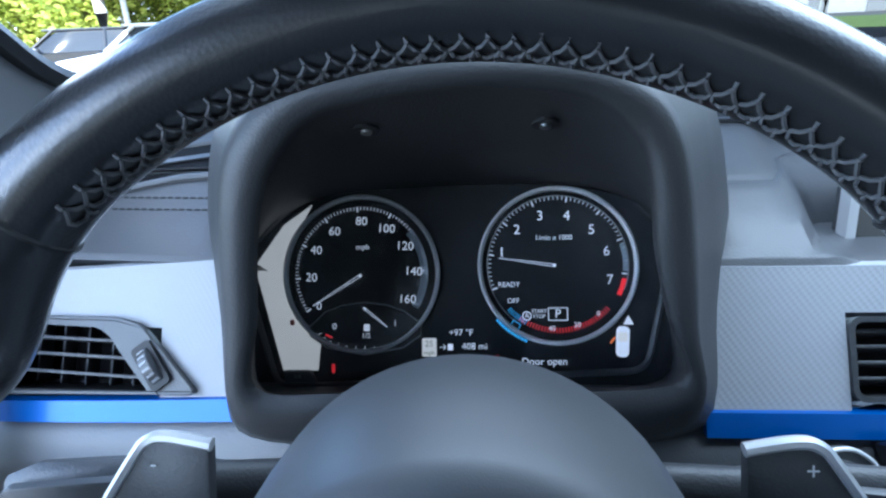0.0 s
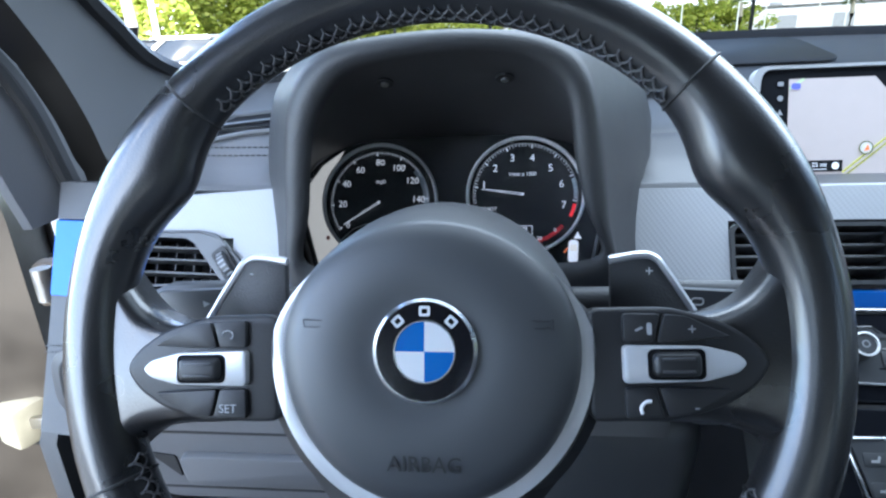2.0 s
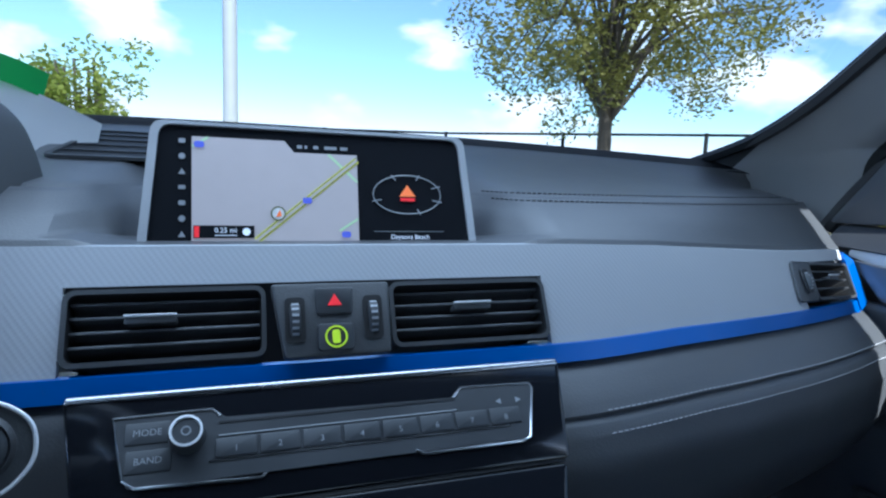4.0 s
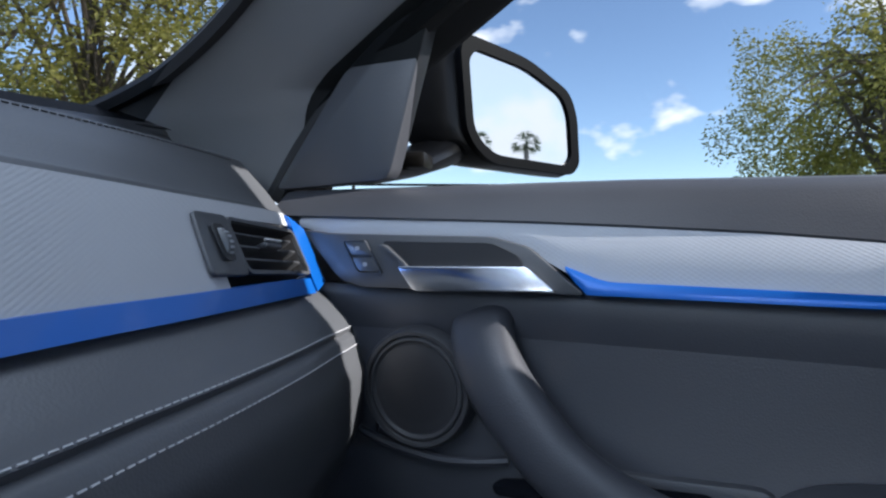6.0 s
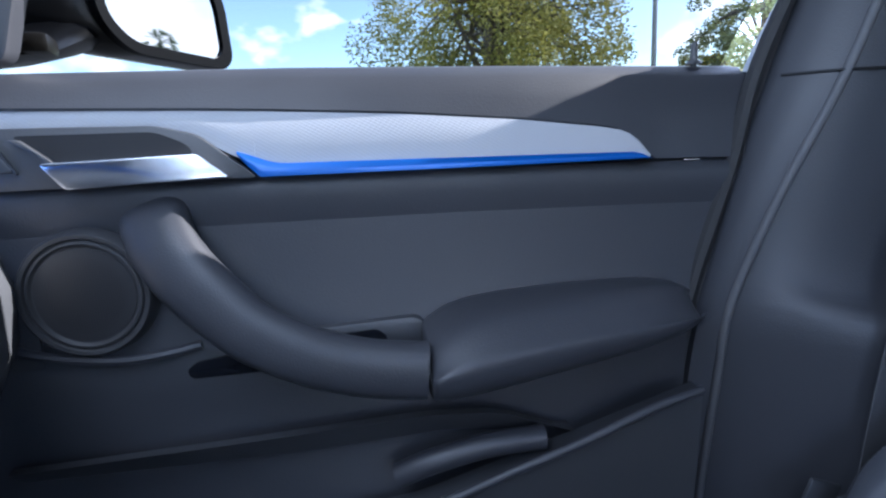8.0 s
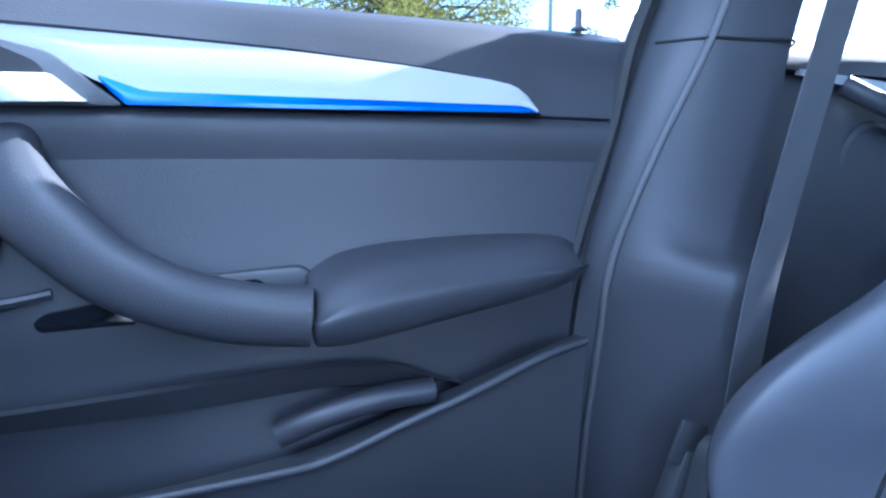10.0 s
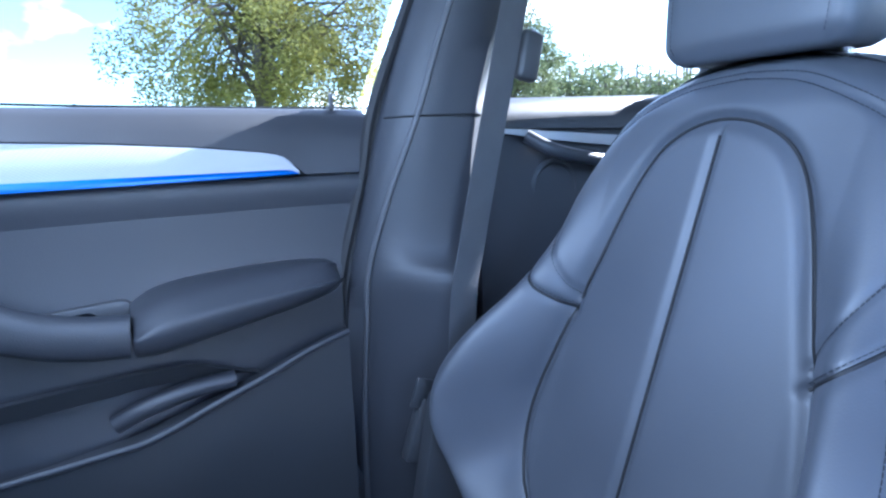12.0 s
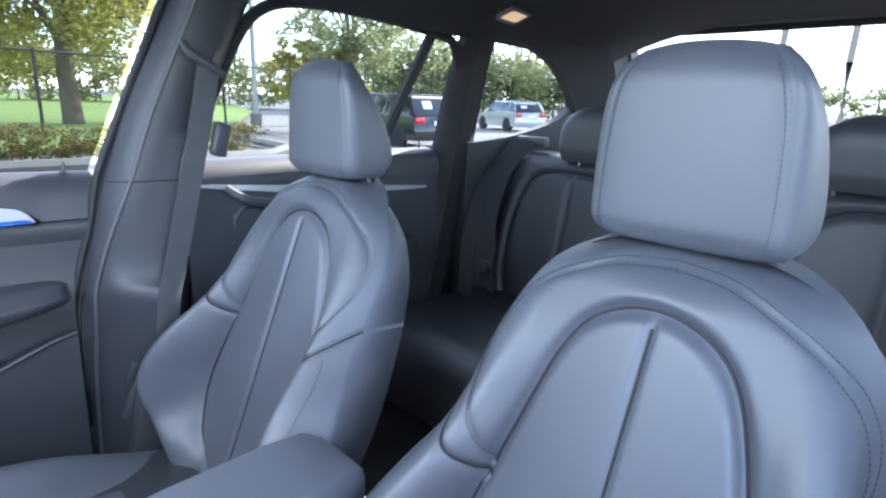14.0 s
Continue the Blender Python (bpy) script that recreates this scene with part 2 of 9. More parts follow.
def glass_material(name, tint, rough=0.0, mix=0.12):
    """Thin window glass: mostly clear, with a Fresnel sheen."""
    m = bpy.data.materials.new(name)
    m.use_nodes = True
    n, l = m.node_tree.nodes, m.node_tree.links
    n.clear()
    out = n.new("ShaderNodeOutputMaterial")
    t = n.new("ShaderNodeBsdfTransparent")
    t.inputs["Color"].default_value = (*tint, 1)
    g = n.new("ShaderNodeBsdfGlossy")
    g.inputs["Roughness"].default_value = rough
    f = n.new("ShaderNodeFresnel")
    f.inputs["IOR"].default_value = 1.12
    mx = n.new("ShaderNodeMixShader")
    l.new(f.outputs["Fac"], mx.inputs["Fac"])
    l.new(t.outputs["BSDF"], mx.inputs[1])
    l.new(g.outputs["BSDF"], mx.inputs[2])
    l.new(mx.outputs["Shader"], out.inputs["Surface"])
    return m


GLASS = glass_material("window glass", (0.19, 0.197, 0.193))
PRIVACY = glass_material("tinted window glass", (0.25, 0.262, 0.257))


def trim_material():
    """Silver trim with a fine embossed lattice."""
    m = M("embossed silver trim", (0.42, 0.43, 0.45), 0.58, 0.0, spec=0.3, vary=0.05, vscale=12)
    n, l = m.node_tree.nodes, m.node_tree.links
    co = n.new("ShaderNodeTexCoord")
    hs = []
    for ang in (35, -35):
        mp = n.new("ShaderNodeMapping")
        mp.inputs["Rotation"].default_value = (radians(ang), radians(ang), 0)
        w = n.new("ShaderNodeTexWave")
        w.inputs["Scale"].default_value = 130
        w.bands_direction = 'Z'
        l.new(co.outputs["Object"], mp.inputs["Vector"])
        l.new(mp.outputs["Vector"], w.inputs["Vector"])
        hs.append(w)
    ad = n.new("ShaderNodeMath")
    ad.operation = 'ADD'
    l.new(hs[0].outputs["Fac"], ad.inputs[0])
    l.new(hs[1].outputs["Fac"], ad.inputs[1])
    bp = n.new("ShaderNodeBump")
    bp.inputs["Strength"].default_value = 0.12
    bp.inputs["Distance"].default_value = 0.0008
    l.new(ad.outputs[0], bp.inputs["Height"])
    l.new(bp.outputs["Normal"], n["Principled BSDF"].inputs["Normal"])
    return m


TRIM = trim_material()


def grille_material(name, color, scale):
    """Perforated cover: small dark holes in a plastic or metal sheet."""
    m = M(name, color, 0.45, vary=0.0)
    n, l = m.node_tree.nodes, m.node_tree.links
    co = n.new("ShaderNodeTexCoord")
    v = n.new("ShaderNodeTexVoronoi")
    v.inputs["Scale"].default_value = scale
    v.inputs["Randomness"].default_value = 0.0
    l.new(co.outputs["Object"], v.inputs["Vector"])
    r = n.new("ShaderNodeValToRGB")
    r.color_ramp.elements[0].position, r.color_ramp.elements[0].color = 0.30, (0.002, 0.002, 0.002, 1)
    r.color_ramp.elements[1].position, r.color_ramp.elements[1].color = 0.38, (*color, 1)
    l.new(v.outputs["Distance"], r.inputs["Fac"])
    l.new(r.outputs["Color"], n["Principled BSDF"].inputs["Base Color"])
    return m


GRILLE = grille_material("speaker mesh", (0.03, 0.03, 0.032), 500)


# ---- mesh helpers ----
def fr(o, right=(1, 0, 0), up=(0, 0, 1)):
    """A frame at o: local x to the right, y up, z towards the viewer."""
    r = Vector(right).normalized()
    u = Vector(up)
    u = (u - r * u.dot(r)).normalized()
    w = r.cross(u)
    m = Matrix((r, u, w)).transposed().to_4x4()
    m.translation = Vector(o)
    return m


def part(name, bm, material, parent=None, label="", smooth=True, sharp=40):
    me = bpy.data.meshes.new(name)
    bmesh.ops.recalc_face_normals(bm, faces=bm.faces)
    if smooth:
        lim = radians(sharp)
        for f in bm.faces:
            f.smooth = True
        for e in bm.edges:
            if len(e.link_faces) == 2 and e.calc_face_angle(0) > lim:
                e.smooth = False
    bm.to_mesh(me)
    bm.free()
    me.materials.append(material)
    ob = new(name, me)
    if parent is not None:
        ob.parent = parent
    if label:
        ob["label"] = label
    return ob


def thing(name, label, category, at=(0, 0, 0), group="", kind=""):
    ob = new(name)
    ob.location = at
    ob.empty_display_size = 0.02
    bpy.context.view_layer.update()
    return tagged(ob, label, category, group, kind)


def under(ob, parent):
    """Parent without moving: the thing's own place is taken off."""
    ob.parent = parent
    ob.matrix_parent_inverse = parent.matrix_world.inverted()
    return ob


def P(name, bm, material, parent, label="", smooth=True, sharp=40):
    bpy.context.view_layer.update()
    return under(part(name, bm, material, None, label, smooth, sharp), parent)


def rrect(w, h, r=0.0, n=4, cx=0.0, cy=0.0):
    r = min(r, w / 2 - 1e-5, h / 2 - 1e-5)
    if r <= 0:
        return [(cx - w / 2, cy - h / 2), (cx + w / 2, cy - h / 2), (cx + w / 2, cy + h / 2), (cx - w / 2, cy + h / 2)]
    out = []
    for k, (sx, sy) in enumerate(((1, -1), (1, 1), (-1, 1), (-1, -1))):
        for i in range(n + 1):
            a = radians(-90 + 90 * k + 90 * i / n)
            out.append((cx + sx * (w / 2 - r) + r * math.cos(a), cy + sy * (h / 2 - r) + r * math.sin(a)))
    return out


def circle(r, n=40, cx=0.0, cy=0.0, ry=None):
    return [(cx + r * math.cos(2 * math.pi * i / n), cy + (ry or r) * math.sin(2 * math.pi * i / n)) for i in range(n)]


def rounded(pts, r, n=4):
    """A polygon with its corners rounded."""
    out = []
    k = len(pts)
    for i in range(k):
        p0, p1, p2 = Vector(pts[i - 1]), Vector(pts[i]), Vector(pts[(i + 1) % k])
        a, b = p0 - p1, p2 - p1
        d = min(r, a.length * 0.45, b.length * 0.45)
        q0, q1 = p1 + a.normalized() * d, p1 + b.normalized() * d
        for j in range(n + 1):
            t = j / n
            out.append(tuple((1 - t) ** 2 * q0 + 2 * t * (1 - t) * p1 + t * t * q1))
    return out


def slab(outline, depth, m=Matrix(), bevel=0.0, seg=2, bm=None, z0=0.0):
    """A plate with that outline, from z0 to z0 + depth, front edge rounded."""
    bm = bm or bmesh.new()
    s = bmesh.new()
    vs = [s.verts.new((x, y, z0)) for x, y in outline]
    f = s.faces.new(vs)
    f.normal_update()
    r = bmesh.ops.extrude_face_region(s, geom=[f])
    top = [v for v in r["geom"] if isinstance(v, bmesh.types.BMVert)]
    bmesh.ops.translate(s, verts=top, vec=(0, 0, depth))
    if bevel:
        es = [e for e in s.edges if all(v in top for v in e.verts)]
        bmesh.ops.bevel(s, geom=es, offset=bevel, segments=seg, affect='EDGES', profile=0.5, clamp_overlap=True)
    bmesh.ops.transform(s, matrix=m, verts=s.verts)
    add(bm, s)
    return bm


def add(bm, other):
    """Join other into bm."""
    lookup = {}
    for v in other.verts:
        lookup[v.index if v.index >= 0 else id(v)] = None
    other.verts.index_update()
    vs = [bm.verts.new(v.co) for v in other.verts]
    for f in other.faces:
        try:
            bm.faces.new([vs[v.index] for v in f.verts])
        except ValueError:
            pass
    other.free()
    return bm


def ringplate(outer, inner, depth, m=Matrix(), bm=None, z0=0.0):
    """A frame between two outlines of equal count."""
    bm = bm or bmesh.new()
    n = len(outer)
    layers = []
    for pts, z in ((outer, z0), (outer, z0 + depth), (inner, z0 + depth), (inner, z0)):
        layers.append([bm.verts.new(m @ Vector((x, y, z))) for x, y in pts])
    for a in range(4):
        A, B = layers[a], layers[(a + 1) % 4]
        for i in range(n):
            bm.faces.new((A[i], A[(i + 1) % n], B[(i + 1) % n], B[i]))
    return bm


def box(sx, sy, sz, m=Matrix(), bevel=0.0, seg=2, bm=None):
    s = bmesh.new()
    bmesh.ops.create_cube(s, size=1.0)
    bmesh.ops.scale(s, vec=(sx, sy, sz), verts=s.verts)
    if bevel:
        bmesh.ops.bevel(s, geom=s.edges[:], offset=bevel, segments=seg, affect='EDGES', profile=0.5, clamp_overlap=True)
    bmesh.ops.transform(s, matrix=m, verts=s.verts)
    return add(bm or bmesh.new(), s)


def loft(rings, closed=True, cap=True, bm=None):
    bm = bm or bmesh.new()
    L = [[bm.verts.new(p) for p in r] for r in rings]
    n = len(L[0])
    for a, b in zip(L, L[1:]):
        for i in range(n if closed else n - 1):
            j = (i + 1) % n
            bm.faces.new((a[i], a[j], b[j], b[i]))
    if closed and cap:
        bm.faces.new(L[0][::-1])
        bm.faces.new(L[-1])
    return bm


def grid(f, nu, nv, bm=None, thick=None):
    """A sheet f(u, v), u and v from 0 to 1; thick: a vector that gives it a back."""
    bm = bm or bmesh.new()
    vs = [[bm.verts.new(f(i / nu, j / nv)) for j in range(nv + 1)] for i in range(nu + 1)]
    for i in range(nu):
        for j in range(nv):
            bm.faces.new((vs[i][j], vs[i + 1][j], vs[i + 1][j + 1], vs[i][j + 1]))
    if thick is not None:
        t = Vector(thick)
        bs = [[bm.verts.new(v.co + t) for v in row] for row in vs]
        for i in range(nu):
            for j in range(nv):
                bm.faces.new((bs[i][j], bs[i][j + 1], bs[i + 1][j + 1], bs[i + 1][j]))
        edge = [(i, 0) for i in range(nu)] + [(nu, j) for j in range(nv)] + [(i, nv) for i in range(nu, 0, -1)] + [(0, j) for j in range(nv, 0, -1)]
        for (a, b), (c, d) in zip(edge, edge[1:] + edge[:1]):
            bm.faces.new((vs[a][b], bs[a][b], bs[c][d], vs[c][d]))
    return bm


def smooth_path(pts, n=8, closed=False):
    """Catmull-Rom through the points."""
    pts = [Vector(p) for p in pts]
    k = len(pts)
    out = []
    for i in range(k if closed else k - 1):
        if closed:
            p = [pts[(i + d) % k] for d in (-1, 0, 1, 2)]
        else:
            p = [pts[max(0, min(k - 1, i + d))] for d in (-1, 0, 1, 2)]
        for j in range(n):
            t = j / n
            out.append(0.5 * ((2 * p[1]) + (p[2] - p[0]) * t + (2 * p[0] - 5 * p[1] + 4 * p[2] - p[3]) * t * t + (3 * p[1] - p[0] - 3 * p[2] + p[3]) * t ** 3))
    if not closed:
        out.append(pts[-1])
    return out


def tube(pts, r, n=8, closed=False, bm=None, up=(0, 0, 1), squash=1.0):
    """A tube along points; r is a number or a function of 0..1; squash flattens it along the second axis."""
    pts = [Vector(p) for p in pts]
    k = len(pts)
    rings = []
    for i, p in enumerate(pts):
        a = pts[i - 1] if (i > 0 or closed) else pts[i]
        b = pts[(i + 1) % k] if (i < k - 1 or closed) else pts[i]
        d = (b - a).normalized()
        u = Vector(up)
        s = d.cross(u)
        if s.length < 1e-4:
            s = d.cross(Vector((1, 0, 0)))
        s.normalize()
        w = s.cross(d)
        rr = r(i / max(1, k - 1)) if callable(r) else r
        rings.append([p + s * rr * math.cos(2 * math.pi * j / n) + w * rr * squash * math.sin(2 * math.pi * j / n) for j in range(n)])
    if closed:
        rings.append(rings[0])
        return loft(rings, True, False, bm)
    return loft(rings, True, True, bm)


def lathe(profile, n=32, m=Matrix(), bm=None):
    """Turn a profile of (radius, height) round local z."""
    rings = [[m @ Vector((r * math.cos(2 * math.pi * j / n), r * math.sin(2 * math.pi * j / n), z)) for j in range(n)] for r, z in profile]
    return loft(rings, True, True, bm)


def stitches(path, step, length, r, bm=None, lift=(0, 0, 0)):
    """Short thread pieces along a path."""
    bm = bm or bmesh.new()
    pts = [Vector(p) for p in path]
    acc, nxt = 0.0, 0.0
    for a, b in zip(pts, pts[1:]):
        d = b - a
        L = d.length
        if L < 1e-6:
            continue
        while nxt <= acc + L:
            p = a + d * ((nxt - acc) / L) + Vector(lift)
            q = p + d.normalized() * length
            tube([p, q], r, 4, bm=bm)
            nxt += step
        acc += L
    return bm


def words(text, size, m, bm=None, align='CENTER', depth=0.0):
    """Lettering as mesh, upright in the frame m."""
    cu = bpy.data.curves.new("lettering", 'FONT')
    cu.body = text
    cu.size = size
    cu.align_x = align
    cu.align_y = 'CENTER'
    cu.resolution_u = 3
    cu.extrude = depth
    ob = new("lettering", cu)
    bpy.context.view_layer.update()
    me = bpy.data.meshes.new_from_object(ob.evaluated_get(bpy.context.evaluated_depsgraph_get()))
    s = bmesh.new()
    s.from_mesh(me)
    bmesh.ops.transform(s, matrix=m, verts=s.verts)
    bpy.data.objects.remove(ob)
    bpy.data.curves.remove(cu)
    bpy.data.meshes.remove(me)
    if bm is None:
        return s
    return add(bm, s)


def up(d):
    return Matrix.Translation((0, 0, d))


def at(x, y, z=0.0, turn=0.0):
    return Matrix.Translation((x, y, z)) @ Matrix.Rotation(radians(turn), 4, 'Z')


def lerp(a, b, t):
    return a + (b - a) * t


def curve1(keys, x):
    """Smooth interpolation through (x, value) keys, with matching slopes."""
    if x <= keys[0][0]:
        return keys[0][1]
    if x >= keys[-1][0]:
        return keys[-1][1]
    n = len(keys)
    for i in range(n - 1):
        (a, va), (b, vb) = keys[i], keys[i + 1]
        if x <= b:
            p, q = keys[max(0, i - 1)], keys[min(n - 1, i + 2)]
            h = b - a
            m0 = (vb - p[1]) / (b - p[0]) * h
            m1 = (q[1] - va) / (q[0] - a) * h
            t = (x - a) / h
            return (2 * t ** 3 - 3 * t * t + 1) * va + (t ** 3 - 2 * t * t + t) * m0 + (3 * t * t - 2 * t ** 3) * vb + (t ** 3 - t * t) * m1


def lin(keys, x):
    if x <= keys[0][0]:
        return keys[0][1]
    for (a, va), (b, vb) in zip(keys, keys[1:]):
        if x <= b:
            return va + (vb - va) * (x - a) / (b - a)
    return keys[-1][1]


def pane(name, bm, material, parent, inside=(0, -0.5, 1.2)):
    """A single sheet of glass whose face looks into the cabin; it lets daylight through."""
    ob = P(name, bm, material, parent)
    me = ob.data
    c = sum((p.center for p in me.polygons), Vector()) / len(me.polygons)
    nn = sum((p.normal * p.area for p in me.polygons), Vector())
    if nn.dot(Vector(inside) - c) < 0:
        me.flip_normals()
    ob.visible_shadow = False
    return ob


# ---- dashboard ----
def yf(x, z=0.945):
    """The dash face's depth at a place across the car and a height."""
    c = 0.417 if x > 0 else 0.12
    return 0.176 + c * max(0.0, abs(x) - 0.15) ** 2 + (z - 0.945) * 0.5


def zb(x):
    """The lower edge of the silver trim."""
    return lin([(-0.72, 0.895), (-0.52, 0.9085), (-0.2, 0.911), (0.2, 0.911), (0.3, 0.914), (0.4, 0.9135), (0.5, 0.911), (0.6, 0.908), (0.68, 0.903)], x)


def yw(x):
    return 0.66 - 0.42 * x * x


def zw(x):
    return 1.086 - 0.06 * x * x


dash = thing("dashboard", "black soft-touch dashboard with silver and blue trim", "dashboard", (0, 0.3, 0.95), kind="structure")


def ledge(x):
    """How far the pad steps back behind the cluster and the screen."""
    c = 0.135 * max(0.0, min(1.0, (0.150 - abs(x + 0.380)) / 0.02))
    d = 0.080 * max(0.0, min(1.0, (0.175 - abs(x - 0.008)) / 0.03))
    return max(c, d)


def pad_profile(x):
    f = yf(x, 0.985)
    e, ez = yw(x), zw(x)
    g = f + ledge(x)
    r = 0.010 if x < -0.5 else 0.0
    k = lin([(0.2, 0.0), (0.3, -0.003), (0.45, -0.012), (0.5, -0.015), (0.62, -0.020), (0.69, -0.025)], x)
    q = max(0.0, min(1.0, (0.165 - abs(x - 0.008)) / 0.02))
    return [(f + 0.016, 0.972 + k), (f + 0.000 + 0.004 * q, 0.984 + k - 0.004 * q), (f + 0.003 + 0.004 * q, 0.988 + k - 0.007 * q), (g + 0.006, 0.990 + k - 0.010 * q), (g + 0.028, 1.003 + k * 0.6), (g + 0.060, 1.018 + r), (g + 0.068, 1.0165 + r), (g + 0.075, 1.020 + r),
            (max(g + 0.11, f + 0.15), 1.033 + r * 0.5), (lerp(f + 0.16, e, 0.55), lerp(1.036, ez, 0.55)), (e, ez), (e + 0.03, ez - 0.02)]


def pad_point(x, v):
    pr = pad_profile(x)
    k = v * (len(pr) - 1)
    i = min(int(k), len(pr) - 2)
    a, b = pr[i], pr[i + 1]
    t = k - i
    return Vector((x, lerp(a[0], b[0], t), lerp(a[1], b[1], t)))


for a, b, v0 in ((-0.715, -0.512, 0.0), (-0.512, -0.248, 4.2 / 11), (-0.248, 0.688, 0.0)):
    P("dash_top", grid(lambda u, v: pad_point(lerp(a, b, u), lerp(v0, 1.0, v)), max(12, int((b - a) / 0.015)), 44), PAD, dash, "grained black soft dash top")
for a, b, seams in ((0.17, 0.66, (5.0 / 11 - 0.012, 7.0 / 11 + 0.012)), (-0.70, -0.52, (0.385, 0.408))):
    for v in seams:
        P("stitching", stitches([pad_point(lerp(a, b, i / 40), v) + Vector((0, 0, 0.0006)) for i in range(41)], 0.006, 0.004, 0.0006), STITCH_D, dash, "dark double stitching")


def face_piece(x0, x1, za, zt, bm, n=10, off=0.0):
    """A piece of trim sheet from za(x) to zt(x) across x0..x1."""
    def f(u, v):
        x = lerp(x0, x1, u)
        z = lerp(za(x), zt(x), v)
        return Vector((x, yf(x, z) + off, z))
    return grid(f, n, 4, bm, (0, 0.006, 0))


ztop = lambda x: lin([(-0.72, 0.972), (-0.54, 0.986), (-0.2, 0.984), (0.2, 0.984), (0.3, 0.981), (0.45, 0.972), (0.5, 0.969), (0.62, 0.964), (0.7, 0.959)], x)
bm = bmesh.new()
face_piece(-0.70, -0.578, lambda x: 0.945, ztop, bm)
face_piece(-0.578, -0.52, zb, ztop, bm)
P("silver_trim", bm, TRIM, dash, "embossed silver trim panel")
bm = bmesh.new()
face_piece(-0.24, -0.160, zb, ztop, bm)
face_piece(-0.160, 0.170, lambda x: 0.960, ztop, bm, 14)
face_piece(0.170, 0.512, zb, ztop, bm, 16)
face_piece(0.512, 0.648, lambda x: lin([(0.51, 0.957), (0.65, 0.951)], x), ztop, bm, 8)
P("silver_trim", bm, TRIM, dash, "embossed silver trim panel")
# blue strip, with its ends that turn up beside the outer vents
for a, b in ((-0.705, -0.52), (-0.24, 0.645)):
    P("blue_strip", face_piece(a, b, lambda x: zb(x) - 0.0125, zb, bmesh.new(), 30, -0.003), BLUE, dash, "satin blue accent strip")
P("blue_strip", face_piece(0.648, 0.682, lambda x: zb(x) - 0.0125 + (x - 0.64) * 0.2, lambda x: 0.963 + (x - 0.64) * -0.35, bmesh.new(), 6, -0.004), BLUE, dash, "satin blue accent strip")
P("blue_end_cap", face_piece(-0.738, -0.698, lambda x: 0.907, lambda x: 0.967, bmesh.new(), 4, -0.040), BLUE, dash, "satin blue end cap")
P("end_cap", face_piece(-0.738, -0.698, lambda x: 0.968, lambda x: 0.998, bmesh.new(), 4, -0.038), HOOD, dash)
P("end_cap", face_piece(-0.738, -0.694, lambda x: 0.80, lambda x: 0.906, bmesh.new(), 4, -0.038), HOOD, dash)
for z in (0.868, 0.863):
    P("stitching", stitches([(lerp(-0.737, -0.70, i / 8), yf(-0.72, z) - 0.040, z) for i in range(9)], 0.005, 0.0035, 0.0005), STITCH_D, dash)
# side faces that close the dash ends
for s, x in ((-1, -0.735), (1, 0.690)):
    k = 0.0 if s < 0 else 0.022
    out = [(yf(x, 0.70) + 0.02 + k, 0.62), (yf(x, 0.80) - 0.03 + k, 0.78), (yf(x, 0.89) - 0.01 + k, 0.885), (yf(x, 0.985) + k, 0.984 - k * 0.8), (yf(x) + 0.09, 1.02 - k), (yw(x) + 0.05, zw(x) - 0.01), (0.70, 0.62)]
    m = fr((x, 0, 0), (0, s, 0), (0, 0, 1))
    P("end_panel", slab([(s * y, z) for y, z in out], 0.02, m, 0.006), HOOD, dash)


# lower pads below the blue strip
def low_profile(x, knee):
    f = yf(x, zb(x) - 0.0125)
    z0 = zb(x) - 0.0125
    if knee:
        return [(f + 0.012, z0 + 0.004), (f + 0.006, z0), (f - 0.004, z0 - 0.008), (f - 0.016, z0 - 0.03), (f - 0.018, z0 - 0.07), (f - 0.010, z0 - 0.10), (f + 0.03, z0 - 0.13)]
    return [(f + 0.012, z0 + 0.004), (f + 0.006, z0), (f - 0.006, z0 - 0.008), (f - 0.024, z0 - 0.023), (f - 0.0310, z0 - 0.031), (f - 0.0298, z0 - 0.0345), (f - 0.0350, z0 - 0.038), (f - 0.044, z0 - 0.068),
            (f - 0.040, z0 - 0.115), (f - 0.015, z0 - 0.165), (f + 0.03, z0 - 0.215), (f + 0.10, z0 - 0.27)]


def low_point(x, v, knee=False):
    pr = low_profile(x, knee)
    k = v * (len(pr) - 1)
    i = min(int(k), len(pr) - 2)
    a, b = pr[i], pr[i + 1]
    return Vector((x, lerp(a[0], b[0], k - i), lerp(a[1], b[1], k - i)))


P("lower_pad", grid(lambda u, v: low_point(lerp(0.150, 0.677, u), v), 40, 33, None, (0, 0.03, 0)), PAD, dash, "grained lower dash pad with a stitched seam")
for v in (4.0 / 11 - 0.015, 6.0 / 11 + 0.02):
    P("stitching", stitches([low_point(lerp(0.20, 0.674, i / 40), v) + Vector((0, -0.0008, 0)) for i in range(41)], 0.0055, 0.0036, 0.00055), STITCH_L, dash, "light grey seam stitching")
P("knee_panel", grid(lambda u, v: low_point(lerp(-0.735, -0.15, u), v, True), 30, 18, None, (0, 0.03, 0)), PAD, dash)


